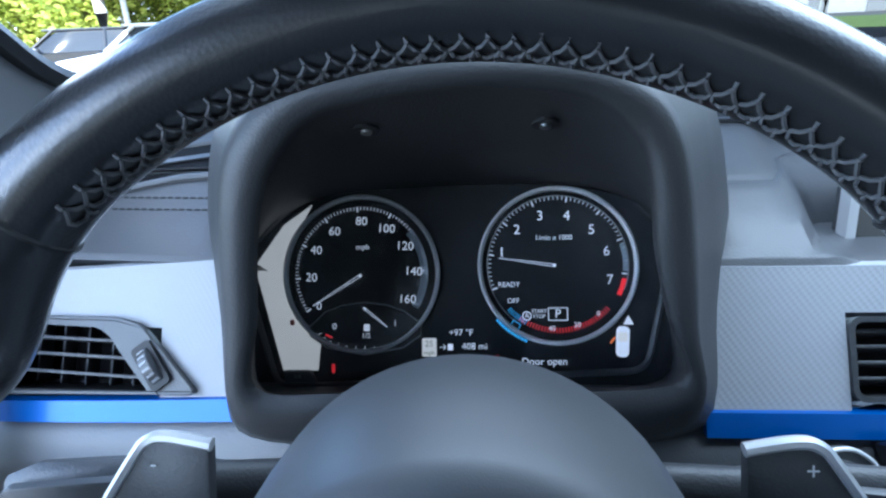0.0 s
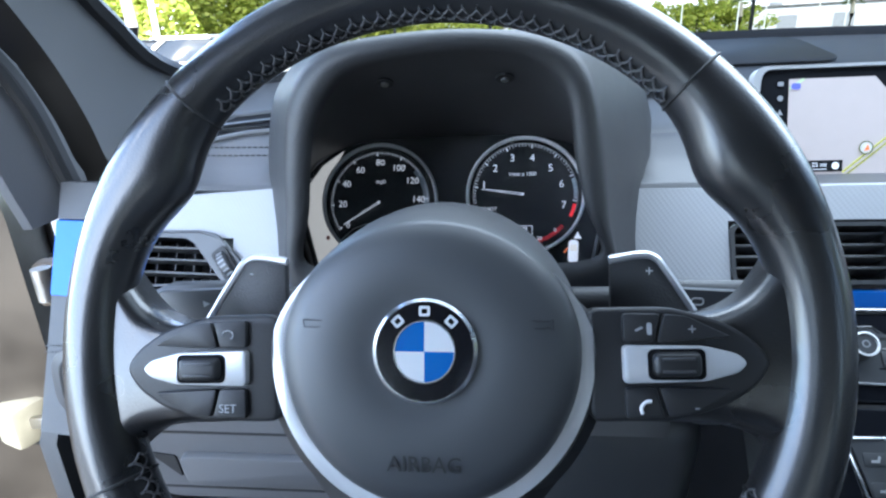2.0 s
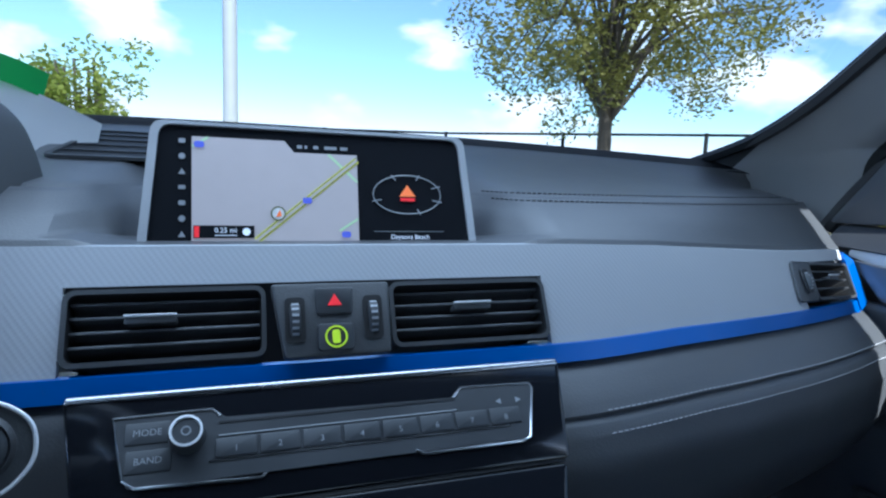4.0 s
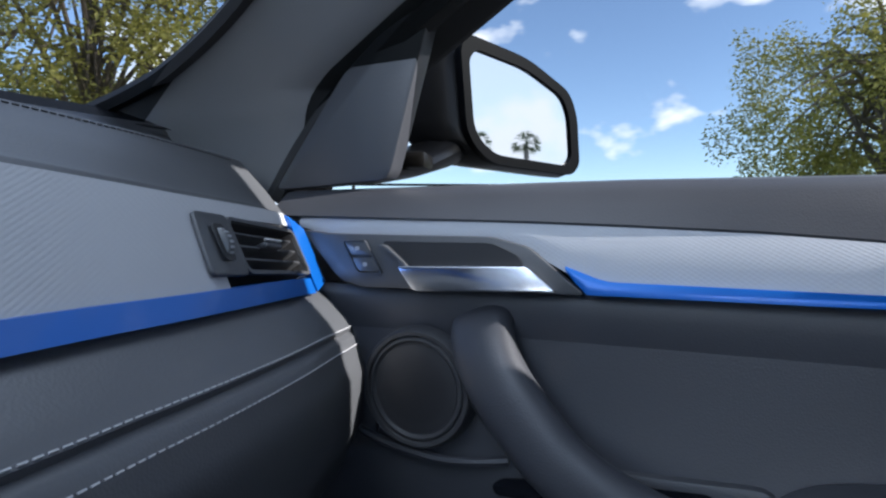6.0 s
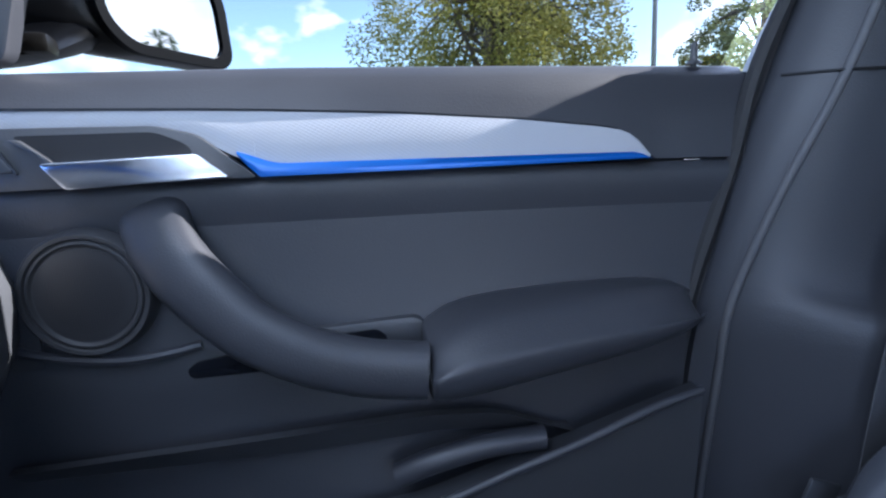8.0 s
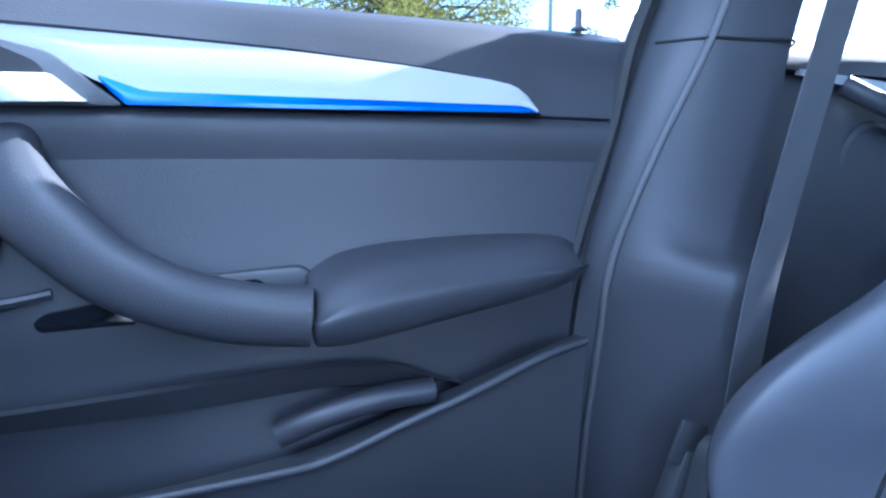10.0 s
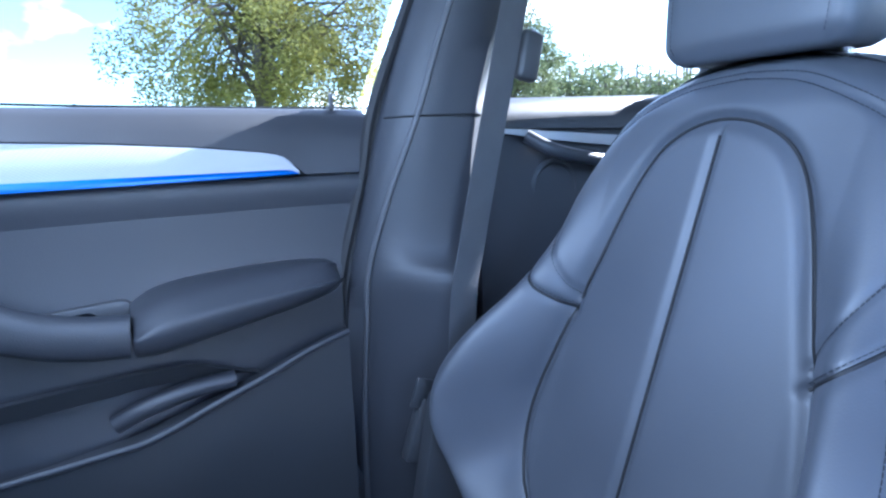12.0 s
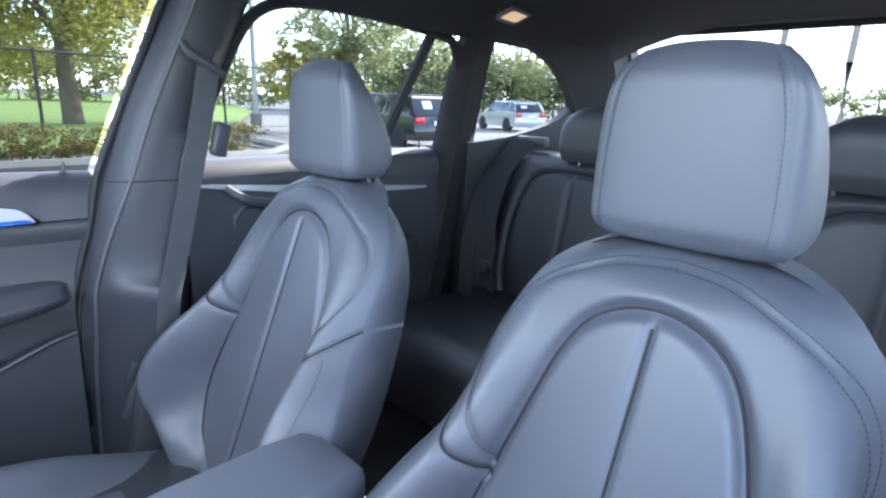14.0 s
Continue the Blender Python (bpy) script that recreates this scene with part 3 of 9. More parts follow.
def air_vent(name, cx, w, z0, z1, slats, fins, tab, parent, skew=0.0, wheel=0, frame_mat=PLASTIC):
    """An air outlet with slats, fins and a slider, set into the dash face."""
    zc = (z0 + z1) / 2
    o = Vector((cx, yf(cx, zc) - 0.001, zc))
    dx = 0.01
    m = fr(o, (2 * dx, yf(cx + dx, zc) - yf(cx - dx, zc), 0), (0, 0.5, 1))
    m = m @ Matrix.Rotation(radians(skew), 4, 'Z')
    h = (z1 - z0) * 1.118
    body = P(name, ringplate(rrect(w + 0.003, h + 0.003, 0.007), rrect(w - 0.003, h - 0.003, 0.005), 0.0035, m, None, -0.002), frame_mat, parent, "black air vent frame")
    P("vent_duct", ringplate(rrect(w - 0.0005, h - 0.0005, 0.006), rrect(w - 0.003, h - 0.003, 0.005), 0.045, m, None, -0.045), RUBBER, body)
    P("vent_back", slab(rrect(w, h, 0.004), 0.002, m @ up(-0.046)), RUBBER, body)
    for i in range(slats):
        y = lerp(-h / 2, h / 2, (i + 1) / (slats + 1))
        s = box(w - 0.004, 0.0022, 0.022, m @ Matrix.Translation((0, y, -0.014)) @ Matrix.Rotation(radians(-12), 4, 'X'), 0.0008)
        P("vent_slat", s, PLASTIC, body)
    for i in range(fins):
        x = lerp(-w / 2, w / 2, (i + 1) / (fins + 1))
        P("vent_fin", box(0.0016, h - 0.004, 0.012, m @ Matrix.Translation((x, 0, -0.034)), 0.0005), PLASTIC, body)
    if tab is not None:
        P("vent_slider", box(0.030, 0.0045, 0.010, m @ Matrix.Translation((tab, 0.003, -0.002)), 0.0015), BUTTON, body)
        P("vent_slider_edge", box(0.030, 0.0012, 0.002, m @ Matrix.Translation((tab, 0.0062, 0.0035)), 0.0003), RING, body)
    return body, m, h


air_vent("air_vent", -0.1005, 0.115, 0.917, 0.957, 4, 0, -0.01, dash)
air_vent("air_vent", 0.1065, 0.123, 0.917, 0.957, 4, 0, 0.0, dash)
air_vent("air_vent", 0.591, 0.118, 0.914, 0.950, 3, 0, 0.0, dash, -5)


def thumb_wheel(o, m, r, w, parent):
    """A ribbed thumb wheel that shows through a slot."""
    t = m @ Matrix.Translation(o)
    P("wheel_slot", slab(rrect(w + 0.006, r * 2.0, 0.003), 0.001, t @ up(0.002)), RUBBER, parent)
    bm = lathe([(r * 0.9, -w / 2), (r, -w / 2 + 0.001), (r, w / 2 - 0.001), (r * 0.9, w / 2)], 24, t @ up(-r * 0.72 + 0.004) @ Matrix.Rotation(radians(90), 4, 'Y'))
    wheel = P("thumb_wheel", bm, BUTTON, parent)
    for i in range(6):
        a = radians(50 + i * 16)
        P("wheel_mark", box(w * 0.62, 0.0016, 0.0006, t @ up(-r * 0.72 + 0.004) @ Matrix.Translation((0, -math.cos(a) * (r + 0.0002), math.sin(a) * (r + 0.0002))) @ Matrix.Rotation(math.pi / 2 - a, 4, 'X')), GREY_T, wheel)


# the driver's outer vent: a bezel that tapers to a point and carries the thumb wheel
m = fr((-0.64, yf(-0.64, 0.927) - 0.001, 0.927), (1, -0.11, 0), (0, 0.5, 1))
bez_o = rounded([(-0.075, 0.0235), (0.030, 0.0260), (0.048, 0.0225), (0.067, 0.0050), (0.0925, -0.0200), (-0.075, -0.0300)][::-1], 0.005)
bez_i = rounded([(-0.070, 0.0195), (0.016, 0.0190), (0.025, 0.0145), (0.039, -0.0010), (0.0575, -0.0205), (-0.070, -0.0270)][::-1], 0.003)
vs = P("air_vent", ringplate(bez_o, bez_i, 0.0045, m, None, -0.001), PLASTIC, dash, "dark grey air vent bezel")
P("bezel_lip", tube([m @ Vector((x * 0.985 + 0.0003, y * 0.97, 0.0035)) for x, y in bez_o], 0.0014, 6, True), PLASTIC, vs)
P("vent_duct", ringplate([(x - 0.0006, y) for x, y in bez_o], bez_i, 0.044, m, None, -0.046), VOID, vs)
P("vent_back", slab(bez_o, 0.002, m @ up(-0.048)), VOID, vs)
for y in (0.0100, -0.0020, -0.0140):
    xr = lin([(-0.0205, 0.0575), (-0.0010, 0.039), (0.0145, 0.025)], y)
    P("vent_slat", box(xr + 0.070, 0.0022, 0.016, m @ Matrix.Translation(((xr - 0.070) / 2, y - 0.001 * (y > 0), -0.009)) @ Matrix.Rotation(radians(-10), 4, 'X'), 0.0008), PLASTIC, vs)
for x in (-0.050, -0.030, -0.010, 0.010, 0.028):
    yt = lin([(0.016, 0.018), (0.025, 0.014), (0.039, 0.0)], x)
    P("vent_fin", box(0.0016, yt + 0.0240, 0.012, m @ Matrix.Translation((x, (yt - 0.0240) / 2, -0.026)), 0.0005), PLASTIC, vs)
thumb_wheel((0.0, 0.0, 0.0035), m @ at(0.0600, -0.0035, 0.0, 37), 0.016, 0.009, vs)
P("wheel_cheek", slab(rounded([(-0.0075, 0.016), (-0.0060, 0.017), (-0.0060, -0.019), (-0.0075, -0.018)], 0.0006, 2), 0.0022, m @ at(0.0600, -0.0035, 0.003, 37), 0.0008), PLASTIC, vs)
o = Vector((0.513, yf(0.513, 0.937) - 0.001, 0.937))
m = fr(o, (1, 0.303, 0), (0, 0.5, 1)) @ Matrix.Rotation(radians(-4), 4, 'Z')
vs = P("vent_surround", slab(rounded([(-0.016, 0.023), (0.022, 0.023), (0.022, -0.022), (-0.022, -0.022)], 0.005), 0.003, m, 0.0015), PLASTIC, dash)
thumb_wheel((0.0, 0.0, 0.003), m, 0.013, 0.006, vs)

# the block of controls between the centre vents
m = fr((0.002, yf(0.002, 0.9355) - 0.005, 0.9355), (1, 0, 0), (0, 0.5, 1))
blk = P("control_block", slab(rounded([(-0.041, 0.025), (0.039, 0.025), (0.037, -0.025), (-0.033, -0.025)], 0.003), 0.009, m, 0.002), PLASTIC, dash, "dark grey control block")
for x in (-0.026, 0.026):
    thumb_wheel((x, 0.0, 0.007), m, 0.015, 0.007, blk)
bt = P("hazard_button", slab(rounded([(-0.013, 0.011), (0.013, 0.011), (0.012, -0.007), (-0.012, -0.007)], 0.002), 0.003, m @ at(0, 0.010, 0.008), 0.001), BUTTON, blk)
P("hazard_mark", slab(rounded([(-0.0048, -0.0035), (0.0048, -0.0035), (0, 0.0045)], 0.0006, 2), 0.0004, m @ at(0.0, 0.012, 0.0112)), RED_E, bt)
bt = P("seat_belt_button", slab(rrect(0.024, 0.018, 0.003), 0.003, m @ at(0.0, -0.0125, 0.008), 0.001), BUTTON, blk)
P("button_ring", ringplate(circle(0.0074, 28), circle(0.0062, 28), 0.0004, m @ at(0, -0.0125, 0.0112)), LIME_E, bt)
P("button_mark", slab(rrect(0.0052, 0.009, 0.0015), 0.0004, m @ at(0, -0.0125, 0.0112)), LIME_E, bt)

# defroster slots and speaker mesh on the dash top
def top_vent(cx, v0, v1, w, n, parent, turn=0.0):
    a, b = pad_point(cx, v0), pad_point(cx, v1)
    o = (a + b) / 2 + Vector((0, 0, 0.001))
    m = fr(o, (1, turn, 0), (b - a))
    h = (b - a).length
    g = P("top_vent", ringplate(rrect(w, h, 0.01), rrect(w - 0.01, h - 0.01, 0.008), 0.003, m), PLASTIC, parent)
    # a flat dark plate stands in for the slot's inner shade
    P("vent_dark", slab(rrect(w - 0.008, h - 0.008, 0.008), 0.001, m), RUBBER, g)
    for i in range(n):
        y = lerp(-h / 2, h / 2, (i + 1) / (n + 1))
        P("vent_slat", box(w - 0.012, 0.003, 0.0016, m @ Matrix.Translation((0, y, 0.002))), PLASTIC, g)


def side_vent(parent):
    """The pointed defroster outlet at the driver's end of the dash top."""
    lo = lambda x: lin([(-0.662, 0.405), (-0.5875, 0.447), (-0.52, 0.462)], x)
    hi = lambda x: lin([(-0.662, 0.425), (-0.650, 0.56), (-0.640, 0.627), (-0.6275, 0.69), (-0.57, 0.725), (-0.52, 0.735)], x)
    lift = Vector((0, -0.0008, 0.0010))
    # flat black sheet on the pad, painted shade of the opening
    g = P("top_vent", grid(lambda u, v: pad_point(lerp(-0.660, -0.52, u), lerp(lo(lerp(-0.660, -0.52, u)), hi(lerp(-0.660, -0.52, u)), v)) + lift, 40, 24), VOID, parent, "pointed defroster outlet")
    ends = [-0.660 + 0.140 * i / 30 for i in range(31)]
    P("vent_rim", tube([pad_point(x, lo(x)) + lift for x in ends] + [pad_point(x, hi(x)) + lift for x in ends[::-1]], 0.0030, 8, True), PAD, g)
    for k in (0.22, 0.42, 0.62, 0.82):
        def slat(u, v):
            x0 = lin([(0.22, -0.654), (0.42, -0.648), (0.62, -0.640), (0.82, -0.632)], k)
            x = lerp(x0, -0.52, u)
            return pad_point(x, lerp(lo(x), hi(x), k + 0.075 * (v - 0.5))) + lift * lerp(3.2, 1.6, v)
        P("vent_slat", grid(slat, 24, 3, None, (0, 0.0006, -0.0016)), PAD, g)


side_vent(dash)
top_vent(-0.155, 0.74, 0.84, 0.12, 4, dash, -0.05)
a, b = pad_point(-0.03, 0.80), pad_point(-0.03, 0.90)
P("speaker_mesh", slab(rrect(0.20, (b - a).length, 0.03), 0.002, fr((a + b) / 2 + Vector((0, 0, 0.0015)), (1, 0, 0), b - a), 0.001), GRILLE, dash, "perforated speaker mesh")
# a frit band along the foot of the windscreen
P("cowl_strip", grid(lambda u, v: Vector((lerp(-0.70, 0.69, u), yw(lerp(-0.70, 0.69, u)) - 0.004 + v * 0.02, zw(lerp(-0.70, 0.69, u)) - 0.004 + v * 0.016)), 40, 2, None, (0, 0.004, 0)), RUBBER, dash)

# driver's lower panels: headlamp switch, shelf, drawer
m = fr((-0.66, yf(-0.66, 0.84) - 0.035, 0.845), (1, 0.0, 0), (0, 0.12, 1))
sw = P("light_switch_panel", slab(rrect(0.115, 0.062, 0.02), 0.008, m, 0.003), PLASTIC, dash)
P("panel_groove", ringplate(rrect(0.098, 0.050, 0.016), rrect(0.094, 0.046, 0.015), 0.001, m @ up(0.0075)), RUBBER, sw)
P("light_switch_knob", lathe([(0.013, 0), (0.013, 0.012), (0.011, 0.014)], 24, m @ at(0.045, 0.010, 0.008)), BUTTON, sw)
P("knob_ring", lathe([(0.0145, 0), (0.0145, 0.004), (0.013, 0.005)], 24, m @ at(0.045, 0.010, 0.008)), CHROME, sw)
P("dimmer_wheel", box(0.006, 0.022, 0.006, m @ at(0.015, 0.008, 0.009), 0.002), BUTTON, sw)
m = fr((-0.50, 0.152, 0.745), (1, 0, 0), (0, -0.16, 1))
low = P("lower_shelf", slab(rounded([(-0.235, 0.072), (0.30, 0.072), (0.28, -0.05), (-0.17, -0.05)], 0.02), 0.012, m, 0.004), PILLAR, dash)
P("shelf_line", box(0.40, 0.0025, 0.002, m @ at(-0.01, 0.040, 0.0115)), RUBBER, low)
P("drawer_front", slab(rrect(0.20, 0.040, 0.010), 0.010, m @ at(-0.035, -0.004, 0.010), 0.004), PILLAR, low, "grey drawer front")
P("drawer_grip", slab(rounded([(-0.022, 0.016), (0.004, 0.012), (0.004, -0.016)], 0.003), 0.002, m @ at(-0.145, -0.002, 0.0115)), RUBBER, low)
P("shelf_line", box(0.36, 0.0025, 0.002, m @ at(0.0, -0.033, 0.0115)), RUBBER, low)
P("column_cover", loft([[Vector((-0.37 + w * math.cos(2 * math.pi * i / 24), y, z + h * math.sin(2 * math.pi * i / 24))) for i in range(24)] for y, z, w, h in ((0.02, 0.895, 0.055, 0.040), (0.03, 0.892, 0.068, 0.045), (0.10, 0.862, 0.078, 0.050), (0.22, 0.82, 0.085, 0.055))]), PLASTIC, dash, "black steering column cover")
P("knee_bolster", box(0.34, 0.12, 0.16, pose(-0.34, 0.20, 0.74, 12), 0.03, 4), PLASTIC, dash)

# ---- instrument cluster ----
FM = fr((-0.385, 0.232, 0.968), (1, 0, 0), (0, 0.407, 0.914))
cluster = thing("instrument_cluster", "black instrument cluster with two lit round gauges", "gauge", (-0.385, 0.232, 0.968))
HOOD_RING = [(-0.105, 0.950, -0.121, 0.932, -0.130, -0.080), (-0.099, 0.990, -0.119, 0.985, -0.138, -0.030), (-0.094, 1.026, -0.116, 1.020, -0.142, 0.010), (-0.088, 1.051, -0.112, 1.050, -0.128, 0.032),
             (-0.079, 1.068, -0.105, 1.074, -0.110, 0.044), (-0.065, 1.083, -0.089, 1.095, -0.090, 0.052), (-0.045, 1.091, -0.062, 1.106, -0.060, 0.056), (0.0, 1.096, 0.0, 1.111, 0.0, 0.058),
             (0.040, 1.095, 0.056, 1.107, 0.050, 0.058), (0.066, 1.088, 0.088, 1.096, 0.085, 0.055), (0.084, 1.071, 0.102, 1.080, 0.115, 0.046), (0.090, 1.050, 0.109, 1.056, 0.130, 0.034),
             (0.093, 1.024, 0.114, 1.021, 0.145, 0.018), (0.101, 0.990, 0.118, 0.985, 0.140, -0.030), (0.111, 0.955, 0.122, 0.938, 0.133, -0.072), (0.060, 0.948, 0.070, 0.922, 0.060, -0.076), (0.0, 0.946, 0.0, 0.918, 0.0, -0.078), (-0.060, 0.947, -0.070, 0.920, -0.060, -0.079)]
lip_in = smooth_path([(a[0], a[1], 0) for a in HOOD_RING], 5, True)
lip_out = smooth_path([(a[2], a[3], 0) for a in HOOD_RING], 5, True)
face_out = smooth_path([(a[4], a[5], 0) for a in HOOD_RING], 5, True)
CX = -0.379


def hood_y(z):
    return 0.118 + (z - 0.94) * 0.08


rings = []
# the outside flares towards the windscreen, then the lip, then the tunnel down to the gauges
for dy, fx, dz in ((0.17, 1.62, -0.012), (0.105, 1.44, 0.0), (0.05, 1.20, 0.0), (0.016, 1.03, 0.0), (0.007, 1.0, 0.0)):
    rings.append([Vector((CX + p.x * fx, hood_y(p.y) + dy, p.y + dz - 0.9 * dy * max(0.0, min(1.0, (1.01 - p.y) / 0.07)))) for p in lip_out])
for t in (0.25, 0.55, 0.85):
    rings.append([Vector((CX + lerp(p.x, q.x, t), hood_y(q.y) + lerp(0.001, 0.0, t) - 0.002 * math.sin(math.pi * t), lerp(p.y, q.y, t))) for p, q in zip(lip_out, lip_in)])
for t in (0.0, 0.04, 0.3, 0.65, 1.0):
    ring = []
    for p, q in zip(lip_in, face_out):
        a = Vector((CX + p.x, hood_y(p.y) + 0.004, p.y))
        b = FM @ Vector((q.x, q.y, 0.002))
        ring.append(a.lerp(b, t))
    rings.append(ring)
P("binnacle_hood", loft(rings, True, False), HOOD, cluster, "black grained binnacle hood", True, 60)
P("gauge_panel", slab([(p.x * 1.03, p.y * 1.03) for p in face_out], 0.003, FM @ up(-0.003)), FACE, cluster)
P("panel_bezel", tube([FM @ Vector((x, y, 0.003)) for x, y in rounded([(-0.148, 0.010), (-0.122, 0.038), (-0.09, 0.060), (0.10, 0.062), (0.135, 0.030), (0.142, 0.014), (0.124, -0.066), (-0.121, -0.077)], 0.012)], 0.0022, 6, True), PLASTIC, cluster)
P("grey_surround", slab([(-0.1384, 0.0052), (-0.1177, 0.0337), (-0.098, 0.047), (-0.1105, 0.024), (-0.1165, 0.0), (-0.112, -0.022), (-0.099, -0.040), (-0.092, -0.047), (-0.094, -0.066), (-0.118, -0.066)][::-1], 0.0015, FM), GREY_FACE, cluster, "light grey gauge surround with added glow")
for x, y in ((-0.4205, 1.0775), (-0.3335, 1.0775)):
    sm = fr((x, 0.158, y), (1, 0, 0), (0, -0.75, 0.45))
    s = P("screw_hole", lathe([(0.0065, 0.0), (0.0065, 0.0015), (0.0045, 0.0018)], 20, sm @ up(0.0)), RUBBER, cluster)
    P("screw", lathe([(0.003, 0.0015), (0.0028, 0.003), (0.0012, 0.0032)], 12, sm), STEEL, s)


def glare_cover():
    """Clear plastic with a thin film of dust and, towards its left, painted glare."""
    m = bpy.data.materials.new("clear cover with painted glare")
    m.use_nodes = True
    n, l = m.node_tree.nodes, m.node_tree.links
    n.clear()
    out = n.new("ShaderNodeOutputMaterial")
    t = n.new("ShaderNodeBsdfTransparent")
    d = n.new("ShaderNodeBsdfDiffuse")
    d.inputs["Color"].default_value = (0.62, 0.64, 0.68, 1)
    co = n.new("ShaderNodeTexCoord")
    a = n.new("ShaderNodeTexNoise")
    a.inputs["Scale"].default_value = 9.0
    a.inputs["Detail"].default_value = 5.0
    l.new(co.outputs["Object"], a.inputs["Vector"])
    r = n.new("ShaderNodeMapRange")
    r.inputs["From Min"].default_value, r.inputs["From Max"].default_value = 0.3, 0.7
    r.inputs["To Min"].default_value, r.inputs["To Max"].default_value = 0.5, 1.0
    l.new(a.outputs["Fac"], r.inputs["Value"])
    sp = n.new("ShaderNodeSeparateXYZ")
    l.new(co.outputs["Generated"], sp.inputs["Vector"])
    # a veil of glare put into the film, strongest at the left end
    w = n.new("ShaderNodeMapRange")
    w.interpolation_type = 'SMOOTHSTEP'
    w.inputs["From Min"].default_value, w.inputs["From Max"].default_value = 0.10, 0.46
    w.inputs["To Min"].default_value, w.inputs["To Max"].default_value = 0.13, 0.015
    l.new(sp.outputs["X"], w.inputs["Value"])
    k = n.new("ShaderNodeMath")
    k.operation = 'MULTIPLY'
    l.new(r.outputs["Result"], k.inputs[0])
    l.new(w.outputs["Result"], k.inputs[1])
    mx = n.new("ShaderNodeMixShader")
    l.new(k.outputs["Value"], mx.inputs["Fac"])
    l.new(t.outputs["BSDF"], mx.inputs[1])
    l.new(d.outputs["BSDF"], mx.inputs[2])
    l.new(mx.outputs["Shader"], out.inputs["Surface"])
    return m


cover = P("gauge_cover", slab([(p.x * 0.98, p.y * 0.98) for p in face_out], 0.0008, FM @ up(0.0095)), glare_cover(), cluster, "clear gauge cover with dust and painted glare")
cover.visible_shadow = False


def gauge(cx, cy, R, parent, name):
    m = FM @ at(cx, cy, 0.002)
    g = P(name, slab(circle(R, 64), 0.0015, m), FACE, parent, "round gauge with a black dial")
    P("chrome_ring", lathe([(R - 0.0016, 0.001), (R - 0.0012, 0.004), (R, 0.0050), (R + 0.0014, 0.004), (R + 0.0014, 0.0)], 72, m), RING, g, "bright chrome ring")
    return g, m


def tick(bm, m, R, a, length, w, z=0.0018):
    t = m @ Matrix.Rotation(radians(a), 4, 'Z') @ Matrix.Translation((R - length / 2, 0, z))
    box(length, w, 0.0004, t, bm=bm)


# speedometer: 0 at 214 degrees, 160 at -28
g, m = gauge(-0.0632, -0.0008, 0.0520, cluster, "speedometer")
P("dial_arc", slab([(0.0455 * math.cos(radians(a)), 0.0455 * math.sin(radians(a))) for a in range(40, -35, -3)] + [(0.0405 * math.cos(radians(a)), 0.0405 * math.sin(radians(a))) for a in range(-32, 43, 3)], 0.0004, m @ up(0.0016)), M("dial arc grey", (0.30, 0.36, 0.42), 0.4, vary=0.0), g)
bm = bmesh.new()
for i in range(81):
    a = lerp(214, -28, i / 80)
    tick(bm, m, 0.0455, a, 0.0035 if i % 10 == 0 else 0.002, 0.0009 if i % 10 == 0 else 0.0004)
P("dial_ticks", bm, WHITE_E, g)
for i, n in enumerate(("20", "40", "60", "80", "100", "120", "140", "160")):
    x, y = ((-0.0974, -0.0031), (-0.094, 0.0154), (-0.0812, 0.0281), (-0.0626, 0.0346), (-0.0457, 0.0293), (-0.0331, 0.0173), (-0.0274, 0.0002), (-0.0318, -0.0184))[i]
    P("numeral", words(n, 0.0082, FM @ at(x, y, 0.0042, -3)), WHITE_E, g)
P("unit_label", words("mph", 0.0052, FM @ at(-0.0619, 0.0171, 0.0042)), WHITE_E, g)
P("numeral", words("0", 0.0075, FM @ at(-0.0922, -0.0226, 0.0042)), WHITE_E, g)
fuel = [(-0.0989, -0.0369)] + [(lerp(-0.0989, -0.0223, t), -0.0365 + 0.0165 * math.sin(math.pi * t) ** 0.6) for t in (0.15, 0.3, 0.5, 0.7, 0.85)] + [(-0.0223, -0.0347)] + [(-0.0605 + 0.040 * math.cos(radians(a)), -0.0355 - 0.0195 * math.sin(radians(a))) for a in (20, 50, 90, 130, 160)]
P("fuel_gauge", slab(fuel[::-1], 0.001, FM @ up(0.0045)), FACE, g)
P("fuel_gauge_rim", tube([FM @ Vector((x, y, 0.0055)) for x, y in fuel], 0.0005, 5, True), POLE_G, g)
bm = bmesh.new()
for i in range(13):
    a = radians(lerp(205, 335, i / 12))
    box(0.0024 if i % 6 == 0 else 0.0014, 0.0005, 0.0003, FM @ Matrix.Translation((-0.0605 + 0.034 * math.cos(a), -0.0340 + 0.0165 * math.sin(a), 0.0058)) @ Matrix.Rotation(a, 4, 'Z'), bm=bm)
P("fuel_ticks", bm, WHITE_E, g)
P("reserve_mark", box(0.005, 0.0012, 0.0003, FM @ Matrix.Translation((-0.085, -0.0425, 0.0058)) @ Matrix.Rotation(radians(-25), 4, 'Z')), RED_E, g)
for s, x, y, k in (("0", -0.0811, -0.0361, 0.006), ("1", -0.0399, -0.0342, 0.006), ("1/2", -0.0597, -0.0425, 0.0048)):
    P("numeral", words(s, k, FM @ at(x, y, 0.0058)), WHITE_E, g)
P("pump_symbol", slab(rrect(0.004, 0.0046, 0.0005), 0.0003, FM @ at(-0.0592, -0.0370, 0.0057)), WHITE_E, g)


